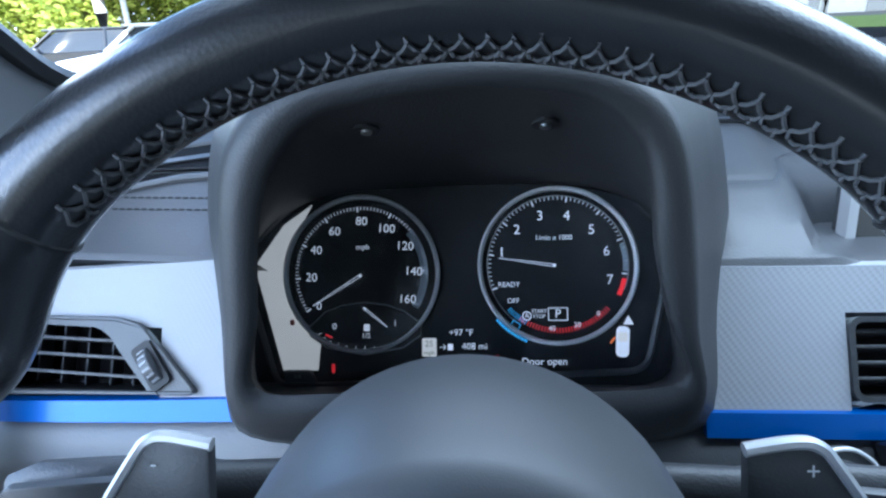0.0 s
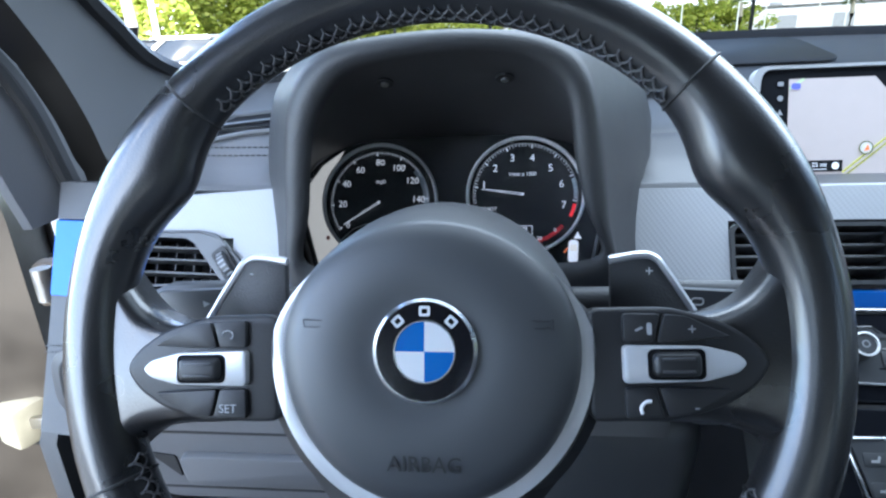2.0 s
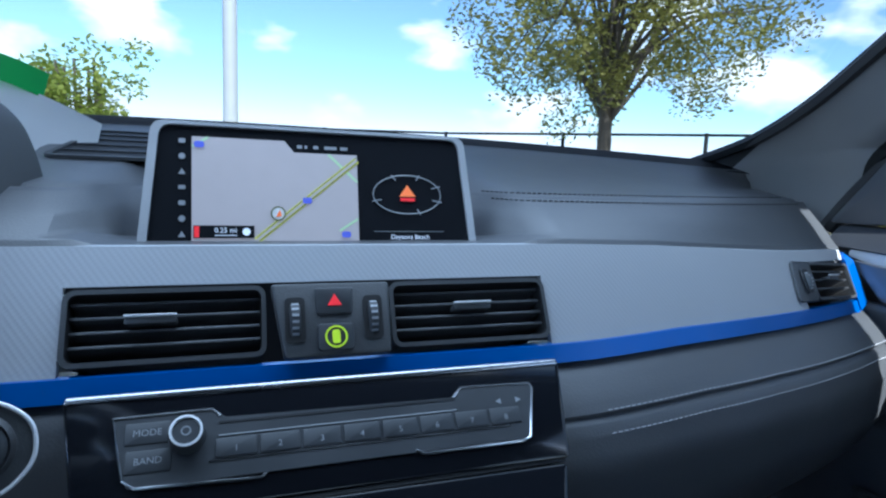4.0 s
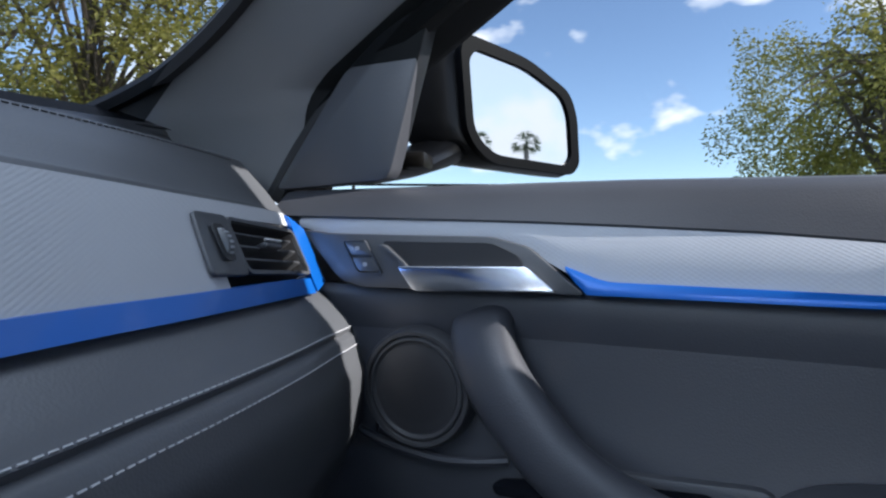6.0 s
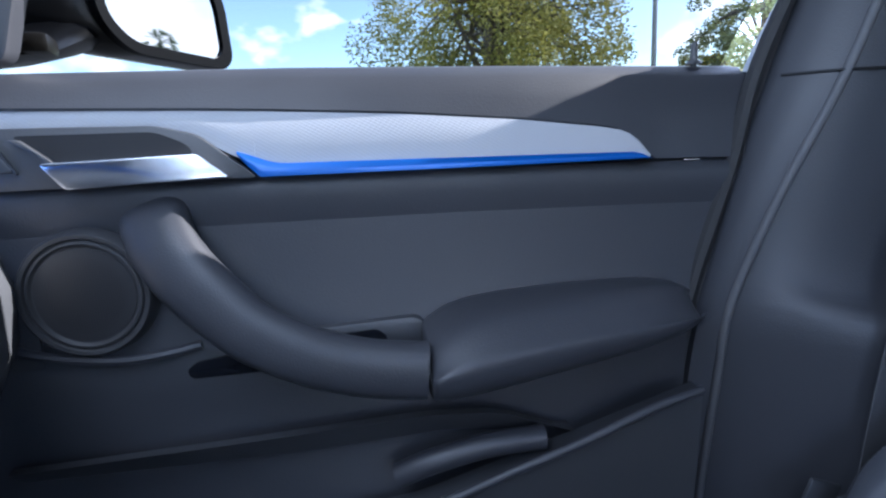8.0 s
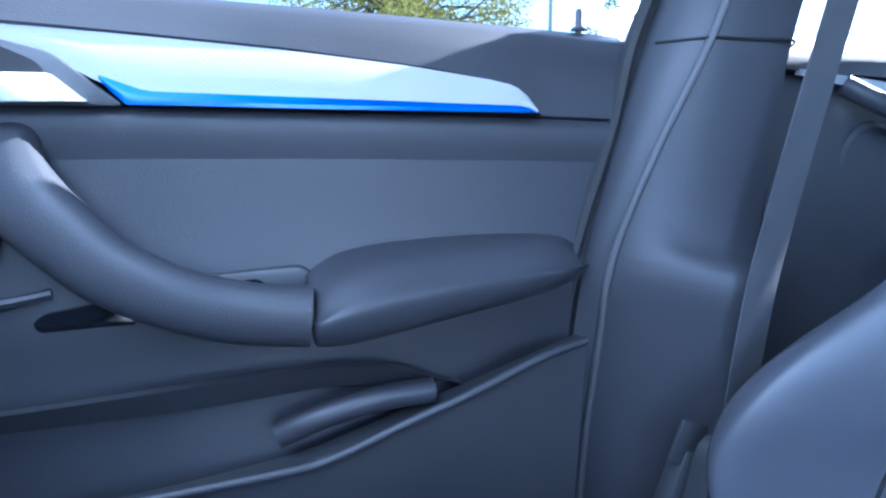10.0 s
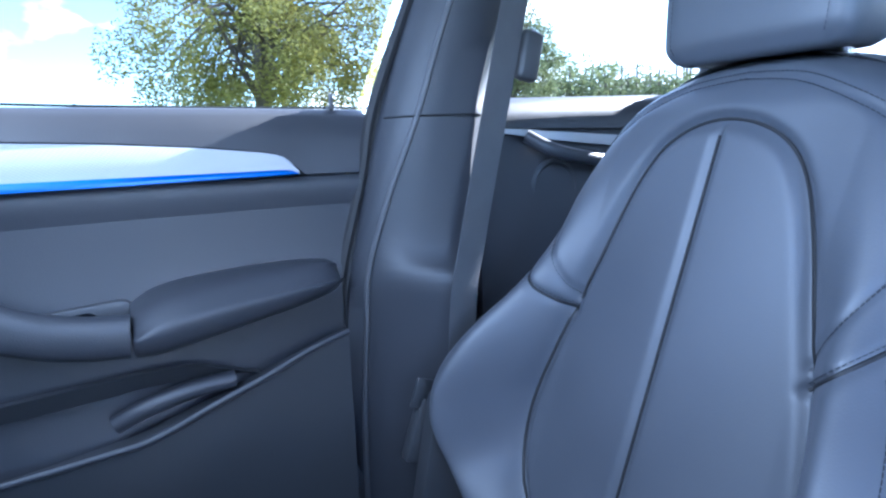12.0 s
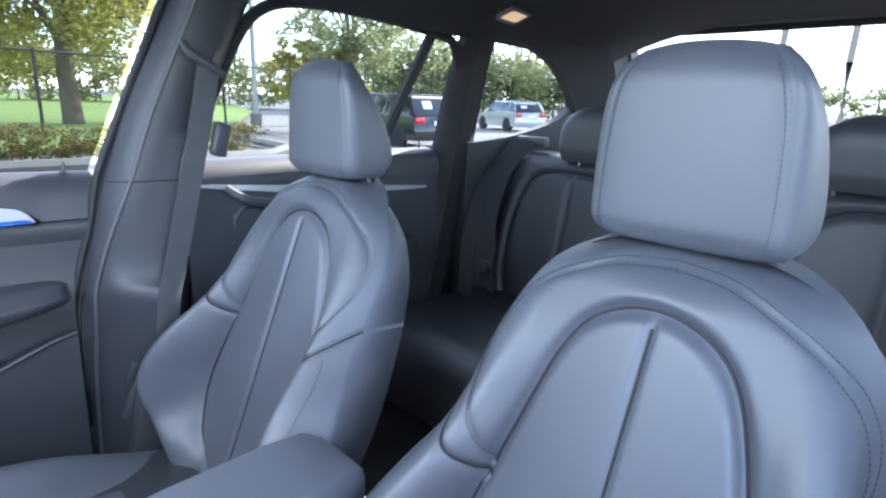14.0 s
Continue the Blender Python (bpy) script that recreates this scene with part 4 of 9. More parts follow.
def needle(x0, y0, x1, y1, w, parent, z=0.0065):
    d = Vector((x1 - x0, y1 - y0))
    a = math.degrees(math.atan2(d.y, d.x))
    L = d.length
    P("needle", ringplate([(0, -w), (0, w), (L * 0.5, w * 0.7), (L, w * 0.25), (L, -w * 0.25), (L * 0.5, -w * 0.7)], [(0.002, -w * 0.55), (0.002, w * 0.55), (L * 0.5, w * 0.35), (L * 0.97, w * 0.1), (L * 0.97, -w * 0.1), (L * 0.5, -w * 0.35)], 0.0006, FM @ at(x0, y0, z, a)), WHITE_E, parent, "slim white needle")


needle(-0.0624, -0.0016, -0.0956, -0.0221, 0.0010, g)
needle(-0.0611, -0.0236, -0.045, -0.0366, 0.0008, g)
# rev counter: 1 at 167 degrees
g, m = gauge(0.068, 0.003, 0.0510, cluster, "rev_counter")
bm = bmesh.new()
for i in range(57):
    a = lerp(200, -8, i / 56)
    tick(bm, m, 0.0455, a, 0.0035 if i % 8 == 0 else 0.002, 0.0009 if i % 8 == 0 else 0.0004)
P("dial_ticks", bm, WHITE_E, g)
P("dial_edge", tube([m @ Vector((0.046 * math.cos(radians(a)), 0.046 * math.sin(radians(a)), 0.002)) for a in range(235, -25, -4)], 0.0003, 4), POLE_G, g)
P("red_zone", slab([(0.0455 * math.cos(radians(a)), 0.0455 * math.sin(radians(a))) for a in range(-12, -28, -3)] + [(0.0425 * math.cos(radians(a)), 0.0425 * math.sin(radians(a))) for a in range(-27, -10, 3)], 0.0004, m @ up(0.0017)), RED_E, g)
P("dial_arc", slab([(0.0455 * math.cos(radians(a)), 0.0455 * math.sin(radians(a))) for a in range(18, -9, -3)] + [(0.0425 * math.cos(radians(a)), 0.0425 * math.sin(radians(a))) for a in range(-6, 21, 3)], 0.0004, m @ up(0.0016)), MATS["dial arc grey"], g)
for n, x, y in (("1", 0.0318, 0.0119), ("2", 0.042, 0.0268), ("3", 0.0573, 0.0357), ("4", 0.0748, 0.0354), ("5", 0.0907, 0.026), ("6", 0.1, 0.0117), ("7", 0.1017, -0.0071)):
    P("numeral", words(n, 0.0092, FM @ at(x, y, 0.0042)), WHITE_E, g)
P("unit_label", words("1/min x 1000", 0.0046, FM @ at(0.0659, 0.0212, 0.0042)), WHITE_E, g)
P("ready_label", words("READY", 0.0046, FM @ at(0.0361, -0.0095, 0.0042)), WHITE_E, g)
P("off_label", words("OFF", 0.0046, FM @ at(0.0388, -0.0202, 0.0042)), WHITE_E, g)
needle(0.0668, 0.0028, 0.0298, 0.0082, 0.0010, g)
bm = bmesh.new()
for i in range(34):
    a = lerp(232, 318, i / 33)
    tick(bm, m, 0.0445, a, 0.0034, 0.0005)
P("economy_ticks", bm, RED_E, g)
bm = bmesh.new()
for i in range(10):
    tick(bm, m, 0.0445, lerp(222, 240, i / 9), 0.0034, 0.0005, 0.0022)
P("charge_ticks", bm, CYAN_E, g)
for n, x, y in (("40", 0.0638, -0.0385), ("20", 0.0802, -0.0362), ("0", 0.0938, -0.0290)):
    P("numeral", words(n, 0.0046, FM @ at(x, y, 0.0042)), WHITE_E, g)
bm = bmesh.new()
for i in range(10):
    a = radians(lerp(222, 246, i / 9))
    box(0.0016, 0.0022, 0.0003, m @ Matrix.Translation((0.0535 * math.cos(a), 0.0535 * math.sin(a), 0.0062)) @ Matrix.Rotation(a, 4, 'Z'), bm=bm)
P("blue_script_bar", bm, CYAN_E, g)
P("battery_symbol", ringplate(rrect(0.0062, 0.0045, 0.0008), rrect(0.0050, 0.0033, 0.0005), 0.0003, FM @ at(0.0400, -0.0360, 0.0045, -35)), CYAN_E, g)
P("gear_frame", ringplate(rrect(0.0128, 0.0085), rrect(0.0118, 0.0075), 0.0003, FM @ at(0.0677, -0.0290, 0.0045)), WHITE_E, g)
P("gear_letter", words("P", 0.0078, FM @ at(0.0677, -0.0290, 0.0045)), WHITE_E, g)
P("start_stop_ring", ringplate(circle(0.0030, 20), circle(0.0024, 20), 0.0003, FM @ at(0.0475, -0.0300, 0.0045)), WHITE_E, g)
P("start_stop_letter", words("A", 0.0045, FM @ at(0.0475, -0.0300, 0.0045)), WHITE_E, g)
P("start_stop_words", words("START\nSTOP", 0.0034, FM @ at(0.0555, -0.0288, 0.0045)), WHITE_E, g)
# display between and below
dsp = P("trip_display", slab(rrect(0.185, 0.032), 0.0004, FM @ at(0.02, -0.055, 0.0002)), SCREEN, cluster)
sg = P("speed_sign", slab(rrect(0.0097, 0.0123, 0.001), 0.0003, FM @ at(-0.0177, -0.0508, 0.0008)), GREY_FACE, dsp)
P("sign_number", words("25", 0.0056, FM @ at(-0.0177, -0.0485, 0.0013)), MAP_DARK, sg)
P("sign_unit", words("mph", 0.0042, FM @ at(-0.0177, -0.0545, 0.0013)), MAP_DARK, sg)
for s, x, y, k in (("+97 \u00b0F", 0.0037, -0.0412, 0.0060), ("408 mi", 0.0127, -0.0504, 0.0062), ("Door open", 0.0587, -0.0605, 0.0066)):
    P("readout", words(s, k, FM @ at(x, y, 0.0010)), WHITE_E, dsp)
P("range_symbol", words("\u2192", 0.0060, FM @ at(-0.0085, -0.0508, 0.0010)), WHITE_E, dsp)
P("pump_symbol", slab(rrect(0.0036, 0.0042, 0.0005), 0.0003, FM @ at(-0.0035, -0.0507, 0.0008)), WHITE_E, dsp)
P("red_line", box(0.047, 0.0006, 0.0003, FM @ at(0.005, -0.0598, 0.0010)), RED_E, dsp)
P("unit_label", words("mi", 0.0048, FM @ at(0.0262, -0.0575, 0.0010)), RED_E, dsp)
P("odometer", words("63939", 0.0060, FM @ at(-0.0108, -0.0640, 0.0010)), WHITE_E, dsp)
P("odometer", words("004.5", 0.0060, FM @ at(0.0227, -0.0632, 0.0010)), WHITE_E, dsp)
cw = P("door_warning", slab(rrect(0.0085, 0.020, 0.003), 0.0003, FM @ at(0.1095, -0.0475, 0.0008, -3)), WHITE_E, dsp)
P("door_mark", box(0.0052, 0.0012, 0.0003, FM @ at(0.1032, -0.0465, 0.0010, 50)), ORANGE_E, cw)
P("roof_mark", slab(rrect(0.0065, 0.006, 0.001), 0.0002, FM @ at(0.1095, -0.0445, 0.0012)), GREY_FACE, cw)
P("warning_triangle", slab([(-0.0034, -0.003), (0.0034, -0.003), (0, 0.0032)], 0.0003, FM @ at(0.1135, -0.0334, 0.0008)), WHITE_E, cw)
P("belt_warning", slab(rrect(0.0022, 0.0062, 0.001), 0.0003, FM @ at(-0.0833, -0.0648, 0.0008)), RED_E, dsp)
P("brake_warning", slab(rrect(0.003, 0.004, 0.001), 0.0003, FM @ at(-0.1115, -0.0335, 0.002)), M("dim red", (0.5, 0.16, 0.15), 0.5, vary=0.0), dsp)
b = P("trip_button", slab(rounded([(-0.011, 0.004), (0.007, 0.004), (0.012, -0.004), (-0.010, -0.004)], 0.002), 0.005, FM @ at(-0.1055, -0.0695, 0.001), 0.001), PLASTIC, cluster)
P("button_print", words("0.0", 0.004, FM @ at(-0.1065, -0.0695, 0.0062)), GREY_T, b)

# ---- infotainment screen ----
SM = fr((0.008, 0.261, 1.023), (1, 0, 0), (0, 0.255, 0.967))
screen = thing("infotainment_screen", "wide infotainment screen showing a map, in a silver frame", "screen", (0.008, 0.27, 0.98))
shape = rounded([(-0.128, 0.0485), (0.124, 0.0485), (0.133, -0.060), (-0.138, -0.060)], 0.010, 5)
P("screen_body", slab([(x * 0.985, y * 0.98) for x, y in shape], 0.016, SM @ up(-0.018)), PLASTIC, screen)
P("silver_frame", ringplate(shape, [(x * 0.955, y * 0.945 if y > 0 else y) for x, y in shape], 0.012, SM @ up(-0.010)), SILVER, screen, "satin silver screen frame")
P("glass_face", slab([(x * 0.955, y * 0.945 if y > 0 else y) for x, y in shape], 0.002, SM @ up(-0.003)), SCREEN, screen, "glossy black screen glass")
P("screen_foot", box(0.20, 0.07, 0.05, pose(0.005, 0.31, 1.00, 10), 0.012, 3), PLASTIC, screen)
mp = P("map_view", slab([(-0.0998, 0.0372), (-0.031, 0.0372), (-0.0233, 0.028), (0.0278, 0.028), (0.0278, -0.0445), (-0.0998, -0.0445)][::-1], 0.0004, SM), MAP_E, screen, "pale grey road map")


def stroke(x0, y0, x1, y1, w, z, mat, name, parent, M0=SM):
    d = Vector((x1 - x0, y1 - y0))
    P(name, box(d.length, w, 0.0003, M0 @ at((x0 + x1) / 2, (y0 + y1) / 2, z, math.degrees(math.atan2(d.y, d.x)))), mat, parent)


stroke(-0.0530, -0.0440, 0.0275, 0.0236, 0.0052, 0.0006, MAP_ROAD, "map_road", mp)
stroke(-0.0530, -0.0440, 0.0275, 0.0236, 0.0018, 0.0009, MAP_E, "map_road_middle", mp)
for d in (-0.0022, 0.0022):
    stroke(-0.0530, -0.0440 + d, 0.0275, 0.0236 + d, 0.0006, 0.0009, MAP_DARK, "map_road_edge", mp)
stroke(0.004, 0.0275, 0.0275, 0.005, 0.0022, 0.0005, MAP_GREEN, "map_green_road", mp)
stroke(0.012, -0.036, 0.0275, -0.026, 0.002, 0.0005, MAP_GREEN, "map_green_road", mp)
stroke(-0.0995, 0.029, -0.088, 0.037, 0.002, 0.0005, MAP_GREEN, "map_green_road", mp)
for x, y in ((-0.0137, -0.0116), (-0.0945, 0.0309), (0.0172, -0.0392)):
    P("road_shield", slab(rrect(0.0075, 0.005, 0.002), 0.0003, SM @ at(x, y, 0.0012)), MAP_BLUE, mp)
mk = P("position_marker", ringplate(circle(0.0058, 28), circle(0.0048, 28), 0.0003, SM @ at(-0.0365, -0.0225, 0.0012)), MAP_DARK, mp)
P("marker_disc", slab(circle(0.0046, 24), 0.0002, SM @ at(-0.0365, -0.0225, 0.0012)), PAPER, mk)
P("marker_arrow", slab([(-0.002, -0.003), (0.0022, -0.0022), (0.001, 0.0024)], 0.0002, SM @ at(-0.0362, -0.0222, 0.0016)), ORANGE_E, mk)
bx = P("scale_box", slab(rrect(0.044, 0.0098), 0.0003, SM @ at(-0.0766, -0.0372, 0.0008)), SCREEN, mp)
P("scale_print", words("0.25 mi", 0.0055, SM @ at(-0.0755, -0.0362, 0.0013)), WHITE_E, bx)
P("scale_bar", box(0.016, 0.0005, 0.0002, SM @ at(-0.0755, -0.0400, 0.0013)), WHITE_E, bx)
P("red_mark", box(0.0035, 0.0085, 0.0002, SM @ at(-0.0962, -0.0372, 0.0013)), RED_E, bx)
P("north_mark", slab(circle(0.003, 16), 0.0002, SM @ at(-0.0605, -0.0372, 0.0013)), WHITE_E, bx)
for i in range(7):
    y = lerp(0.0334, -0.0391, i / 6)
    P("menu_symbol", slab((rrect(0.0048, 0.0036, 0.001), circle(0.0024, 12), [(-0.0026, -0.002), (0.0026, -0.002), (0, 0.0026)], rrect(0.005, 0.003, 0.0004))[i % 4], 0.0002, SM @ at(-0.1066, y, 0.0002)), GREY_T, screen)
for x, w in ((-0.019, 0.004), (-0.014, 0.002), (-0.006, 0.004), (0.006, 0.010), (0.017, 0.006)):
    P("status_print", box(w, 0.0026, 0.0002, SM @ at(x, 0.0330, 0.0002)), GREY_T, screen)
cp = P("compass_dial", tube([SM @ Vector((0.0707 + 0.0300 * math.cos(t * math.pi / 24), -0.0045 + 0.0168 * math.sin(t * math.pi / 24), 0.0004)) for t in range(48)], 0.0004, 4, True), POLE_G, screen)
for a in (25, 70, 115, 200, 290, 340):
    ca, sa = math.cos(radians(a)), math.sin(radians(a))
    stroke(0.0707 + 0.024 * ca, -0.0045 + 0.0135 * sa, 0.0707 + 0.033 * ca, -0.0045 + 0.0185 * sa, 0.0009, 0.0006, GREY_T, "compass_mark", cp)
P("compass_arrow", slab([(-0.0072, -0.0040), (0.0072, -0.0040), (0, 0.0060)], 0.0003, SM @ at(0.0707, -0.0022, 0.0003)), ORANGE_E, cp)
P("compass_base", box(0.0125, 0.0026, 0.0003, SM @ at(0.0707, -0.0088, 0.0004)), RED_E, cp)
P("panel_line", box(0.062, 0.0004, 0.0002, SM @ at(0.0715, -0.0364, 0.0003)), GREY_T, screen)
P("town_print", words("Daytona Beach", 0.0056, SM @ at(0.0721, -0.0412, 0.0003)), WHITE_E, screen)

# ---- centre stack ----
TM = fr((0, 0.128, 0.895), (1, 0, 0), (0, 0.66, 0.751))
stack = thing("centre_stack", "glossy black centre stack with radio and climate controls", "control panel", (0, 0.12, 0.85))
P("upper_panel", slab(rounded([(-0.152, 0.016), (0.163, 0.016), (0.150, -0.054), (-0.140, -0.052)], 0.004), 0.014, TM @ up(-0.014), 0.002), GLOSS, stack, "piano black panel")
P("chrome_edge", box(0.310, 0.0035, 0.002, TM @ at(0.005, 0.0125, 0.0006), 0.0008), CHROME, stack)
P("lower_panel", slab(rounded([(-0.138, -0.055), (0.148, -0.057), (0.118, -0.150), (-0.112, -0.150)], 0.005), 0.014, TM @ up(-0.016), 0.002), GLOSS, stack, "piano black panel")
P("gap", box(0.285, 0.0025, 0.004, TM @ at(0.004, -0.0545, -0.004)), RUBBER, stack)
P("stack_body", box(0.27, 0.06, 0.20, pose(0, 0.15, 0.80, -40), 0.01), PLASTIC, stack)


def wire(pts, r, parent, mat=CHROME, name="chrome_outline", M0=TM, z=0.0012):
    P(name, tube([M0 @ Vector((x, y, z)) for x, y in pts], r, 6), mat, parent)


radio = P("radio_unit", slab(rounded([(-0.1247, 0.0006), (-0.071, 0.0), (-0.067, -0.0045), (0.0754, -0.0065), (0.082, -0.001), (0.1354, -0.0024), (0.1225, -0.0385), (-0.116, -0.0385)][::-1], 0.003, 3), 0.0022, TM @ up(-0.0008)), BUTTON, stack, "dark radio panel with a row of station buttons")
wire([(-0.0442, -0.0394), (-0.0475, -0.0410), (-0.112, -0.0385), (-0.118, -0.034), (-0.1247, 0.0), (-0.0735, 0.0006), (-0.0694, -0.0036)], 0.0009, radio)
wire([(0.0754, -0.0065), (0.082, 0.0), (0.133, -0.0016), (0.1345, -0.005), (0.124, -0.038), (0.118, -0.0400), (0.0500, -0.0400), (0.0445, -0.0375)], 0.0009, radio)
P("cd_slot", box(0.146, 0.0012, 0.0006, TM @ at(0.003, -0.0075, 0.0016)), RUBBER, radio)
P("bright_line", box(0.146, 0.0007, 0.0006, TM @ at(0.003, -0.0150, 0.0016)), POLE_G, radio)
P("bright_line", box(0.186, 0.0010, 0.0006, TM @ at(0.018, -0.0290, 0.0016)), CHROME, radio)
for i in range(8):
    x = lerp(-0.0605, 0.1093, i / 7)
    b = P("station_button", slab(rrect(0.0225, 0.0105, 0.001), 0.0014, TM @ at(x, -0.0222, 0.001), 0.0004), BUTTON, radio)
    P("button_number", words(str(i + 1), 0.0052, TM @ at(x, -0.0235, 0.0026)), GREY_T, b)
for s, x, y in (("MODE", -0.1071, -0.0096), ("BAND", -0.106, -0.0250)):
    b = P("mode_button", slab(rrect(0.023, 0.012, 0.001), 0.0010, TM @ at(x, y, 0.001), 0.0004), BUTTON, radio)
    P("button_word", words(s, 0.0052, TM @ at(x, y, 0.0022)), GREY_T, b)
for x, d in ((0.1065, -1), (0.1216, 1)):
    P("seek_mark", slab([(-0.002 * d, -0.002), (0.002 * d, 0), (-0.002 * d, 0.002)][::d], 0.0003, TM @ at(x, -0.0123, 0.0016)), GREY_T, radio)


def knob(x, y, r, parent, hgt=0.013, text=None, ring=True):
    m = TM @ at(x, y, 0.0)
    k = P("control_knob", lathe([(r * 1.12, 0.0), (r * 1.08, hgt * 0.7), (r, hgt)], 36, m), PLASTIC, parent, "round knob with a bright ring")
    P("knob_ring", lathe([(r * 0.98, hgt - 0.0004), (r * 0.98, hgt + 0.0012), (r * 0.84, hgt + 0.0014), (r * 0.80, hgt - 0.0002)], 36, m), RING, k)
    P("knob_cap", lathe([(r * 0.80, hgt - 0.0004), (r * 0.78, hgt + 0.0004)], 30, m), BUTTON, k)
    if text:
        P("knob_word", words(text, 0.0050, m @ up(hgt + 0.0006)), GREY_T, k)
    else:
        P("power_mark", ringplate(circle(r * 0.30, 16), circle(r * 0.22, 16), 0.0003, m @ up(hgt + 0.0004)), GREY_T, k)
    return k


knob(-0.0865, -0.0140, 0.0088, radio)
clim = P("climate_unit", slab(rounded([(-0.104, -0.076), (-0.050, -0.075), (-0.046, -0.088), (0.040, -0.089), (0.044, -0.077), (0.1006, -0.0795), (0.088, -0.119), (-0.095, -0.1155)][::-1], 0.003, 3), 0.0018, TM @ up(-0.0016)), BUTTON, stack, "dark climate panel with two knobs")
wire([(-0.0375, -0.1165), (-0.041, -0.1195), (-0.095, -0.1165), (-0.100, -0.112), (-0.1065, -0.0785), (-0.104, -0.0760), (-0.055, -0.0750), (-0.050, -0.0780)], 0.0009, clim, z=0.0006)
wire([(0.048, -0.0800), (0.053, -0.0775), (0.098, -0.0795), (0.1000, -0.083), (0.0885, -0.117), (0.083, -0.1200), (0.026, -0.1195), (0.0218, -0.1165)], 0.0009, clim, z=0.0006)
dp = P("climate_display", slab(rrect(0.094, 0.0125, 0.001), 0.0010, TM @ at(-0.0025, -0.0790, -0.0004)), SCREEN, clim)
for s, x in (("60\u00b0", -0.0383), ("60\u00b0", 0.0275)):
    P("temperature", words(s, 0.0078, TM @ at(x, -0.0790, 0.0008)), AMBER_E, dp)
for i in range(7):
    P("fan_bar", slab([(0, 0), (0.0026, 0), (0.0036, 0.0012 + 0.0006 * i), (0.001, 0.0012 + 0.0006 * i)], 0.0002, TM @ at(-0.0200 + 0.0037 * i, -0.0815, 0.0008)), AMBER_E, dp)
P("fan_symbol", slab(circle(0.002, 10), 0.0002, TM @ at(-0.0265, -0.0795, 0.0008)), AMBER_E, dp)
P("air_symbol", slab(rrect(0.006, 0.0012), 0.0002, TM @ at(0.0135, -0.0805, 0.0008, 15)), AMBER_E, dp)
for i, s in enumerate(("OFF", "", "", "SYNC")):
    x = lerp(-0.0341, 0.0250, i / 3)
    b = P("climate_button", slab(rrect(0.0185, 0.008, 0.001), 0.0016, TM @ at(x, -0.0945, 0.0), 0.0004), BUTTON, clim)
    if s:
        P("button_word", words(s, 0.0048, TM @ at(x, -0.0945, 0.0018)), GREY_T, b)
    else:
        P("button_bar", box(0.005, 0.0022, 0.0002, TM @ at(x, -0.0945, 0.0018)), GREY_T, b)
P("bright_line", box(0.10, 0.0007, 0.0006, TM @ at(-0.0045, -0.0995, 0.0008)), POLE_G, clim)
for x, y in ((-0.0306, -0.1096), (-0.0064, -0.1103), (0.0181, -0.111), (-0.0902, -0.0893), (-0.0888, -0.1078), (0.0868, -0.0900), (0.0818, -0.1100)):
    b = P("climate_button", slab(rrect(0.015, 0.0085, 0.002), 0.0008, TM @ at(x, y, 0.0), 0.0003), BUTTON, clim)
    P("seat_symbol", slab([(-0.003, -0.002), (0.002, -0.002), (0.0036, 0.002), (0.002, 0.0024), (0.001, -0.0002), (-0.003, -0.0004)], 0.0002, TM @ at(x, y, 0.0010)), GREY_T, b)
for x, y in ((0.0878, -0.0856), (0.0815, -0.1062)):
    P("green_light", slab(rrect(0.0048, 0.0014, 0.0004), 0.0004, TM @ at(x, y, 0.0006)), GREEN_E, clim)
knob(-0.0675, -0.0990, 0.0142, clim, 0.016, "AUTO")
knob(0.0645, -0.1015, 0.0142, clim, 0.016, "MAX")

# papers left on the dash behind the wheel
tag = thing("dealer_tag", "green and white folded paper tag lying on the dash", "paper", (-0.19, 0.50, 1.06))
tm = fr((-0.225, 0.47, 1.080), (1, 0.1, -0.18), (0.1, 0.45, 1))
P("white_sheet", grid(lambda u, v: tm @ Vector((lerp(-0.075, 0.035, u), lerp(-0.045, 0.03 - 0.03 * u, v), 0.006 * math.sin(u * 3))), 8, 4, None, (0, 0.0008, 0)), PAPER, tag)
P("green_sheet", grid(lambda u, v: tm @ Vector((lerp(-0.085, -0.018, u), lerp(0.012, 0.040, v) + 0.012 * (1 - u), 0.004 + 0.006 * math.sin(u * 3))), 8, 3, None, (0, 0.0008, 0)), GREEN_P, tag)


# ---- steering wheel ----
WM = fr((-0.37, -0.04, 0.97), (1, 0, 0), (0, 0.407, 0.914))
RIM_R, RIM_Y, RIM_Z = 0.1790, 0.004, -0.021
wheel = thing("steering_wheel", "worn black leather sports steering wheel with grey cross stitching", "steering wheel", (-0.37, -0.04, 0.97))


def rim_section(a):
    """Half-thickness across and through the rim at an angle in degrees from the right-hand side."""
    d = min(abs((a - b + 180) % 360 - 180) for b in (30, 150))
    bulge = math.exp(-(d / 13) ** 2)
    low = min(abs((a - b + 180) % 360 - 180) for b in (-28, 208))
    return 0.0160 + 0.0045 * bulge + 0.0015 * math.exp(-(low / 16) ** 2), 0.0165 + 0.0015 * bulge


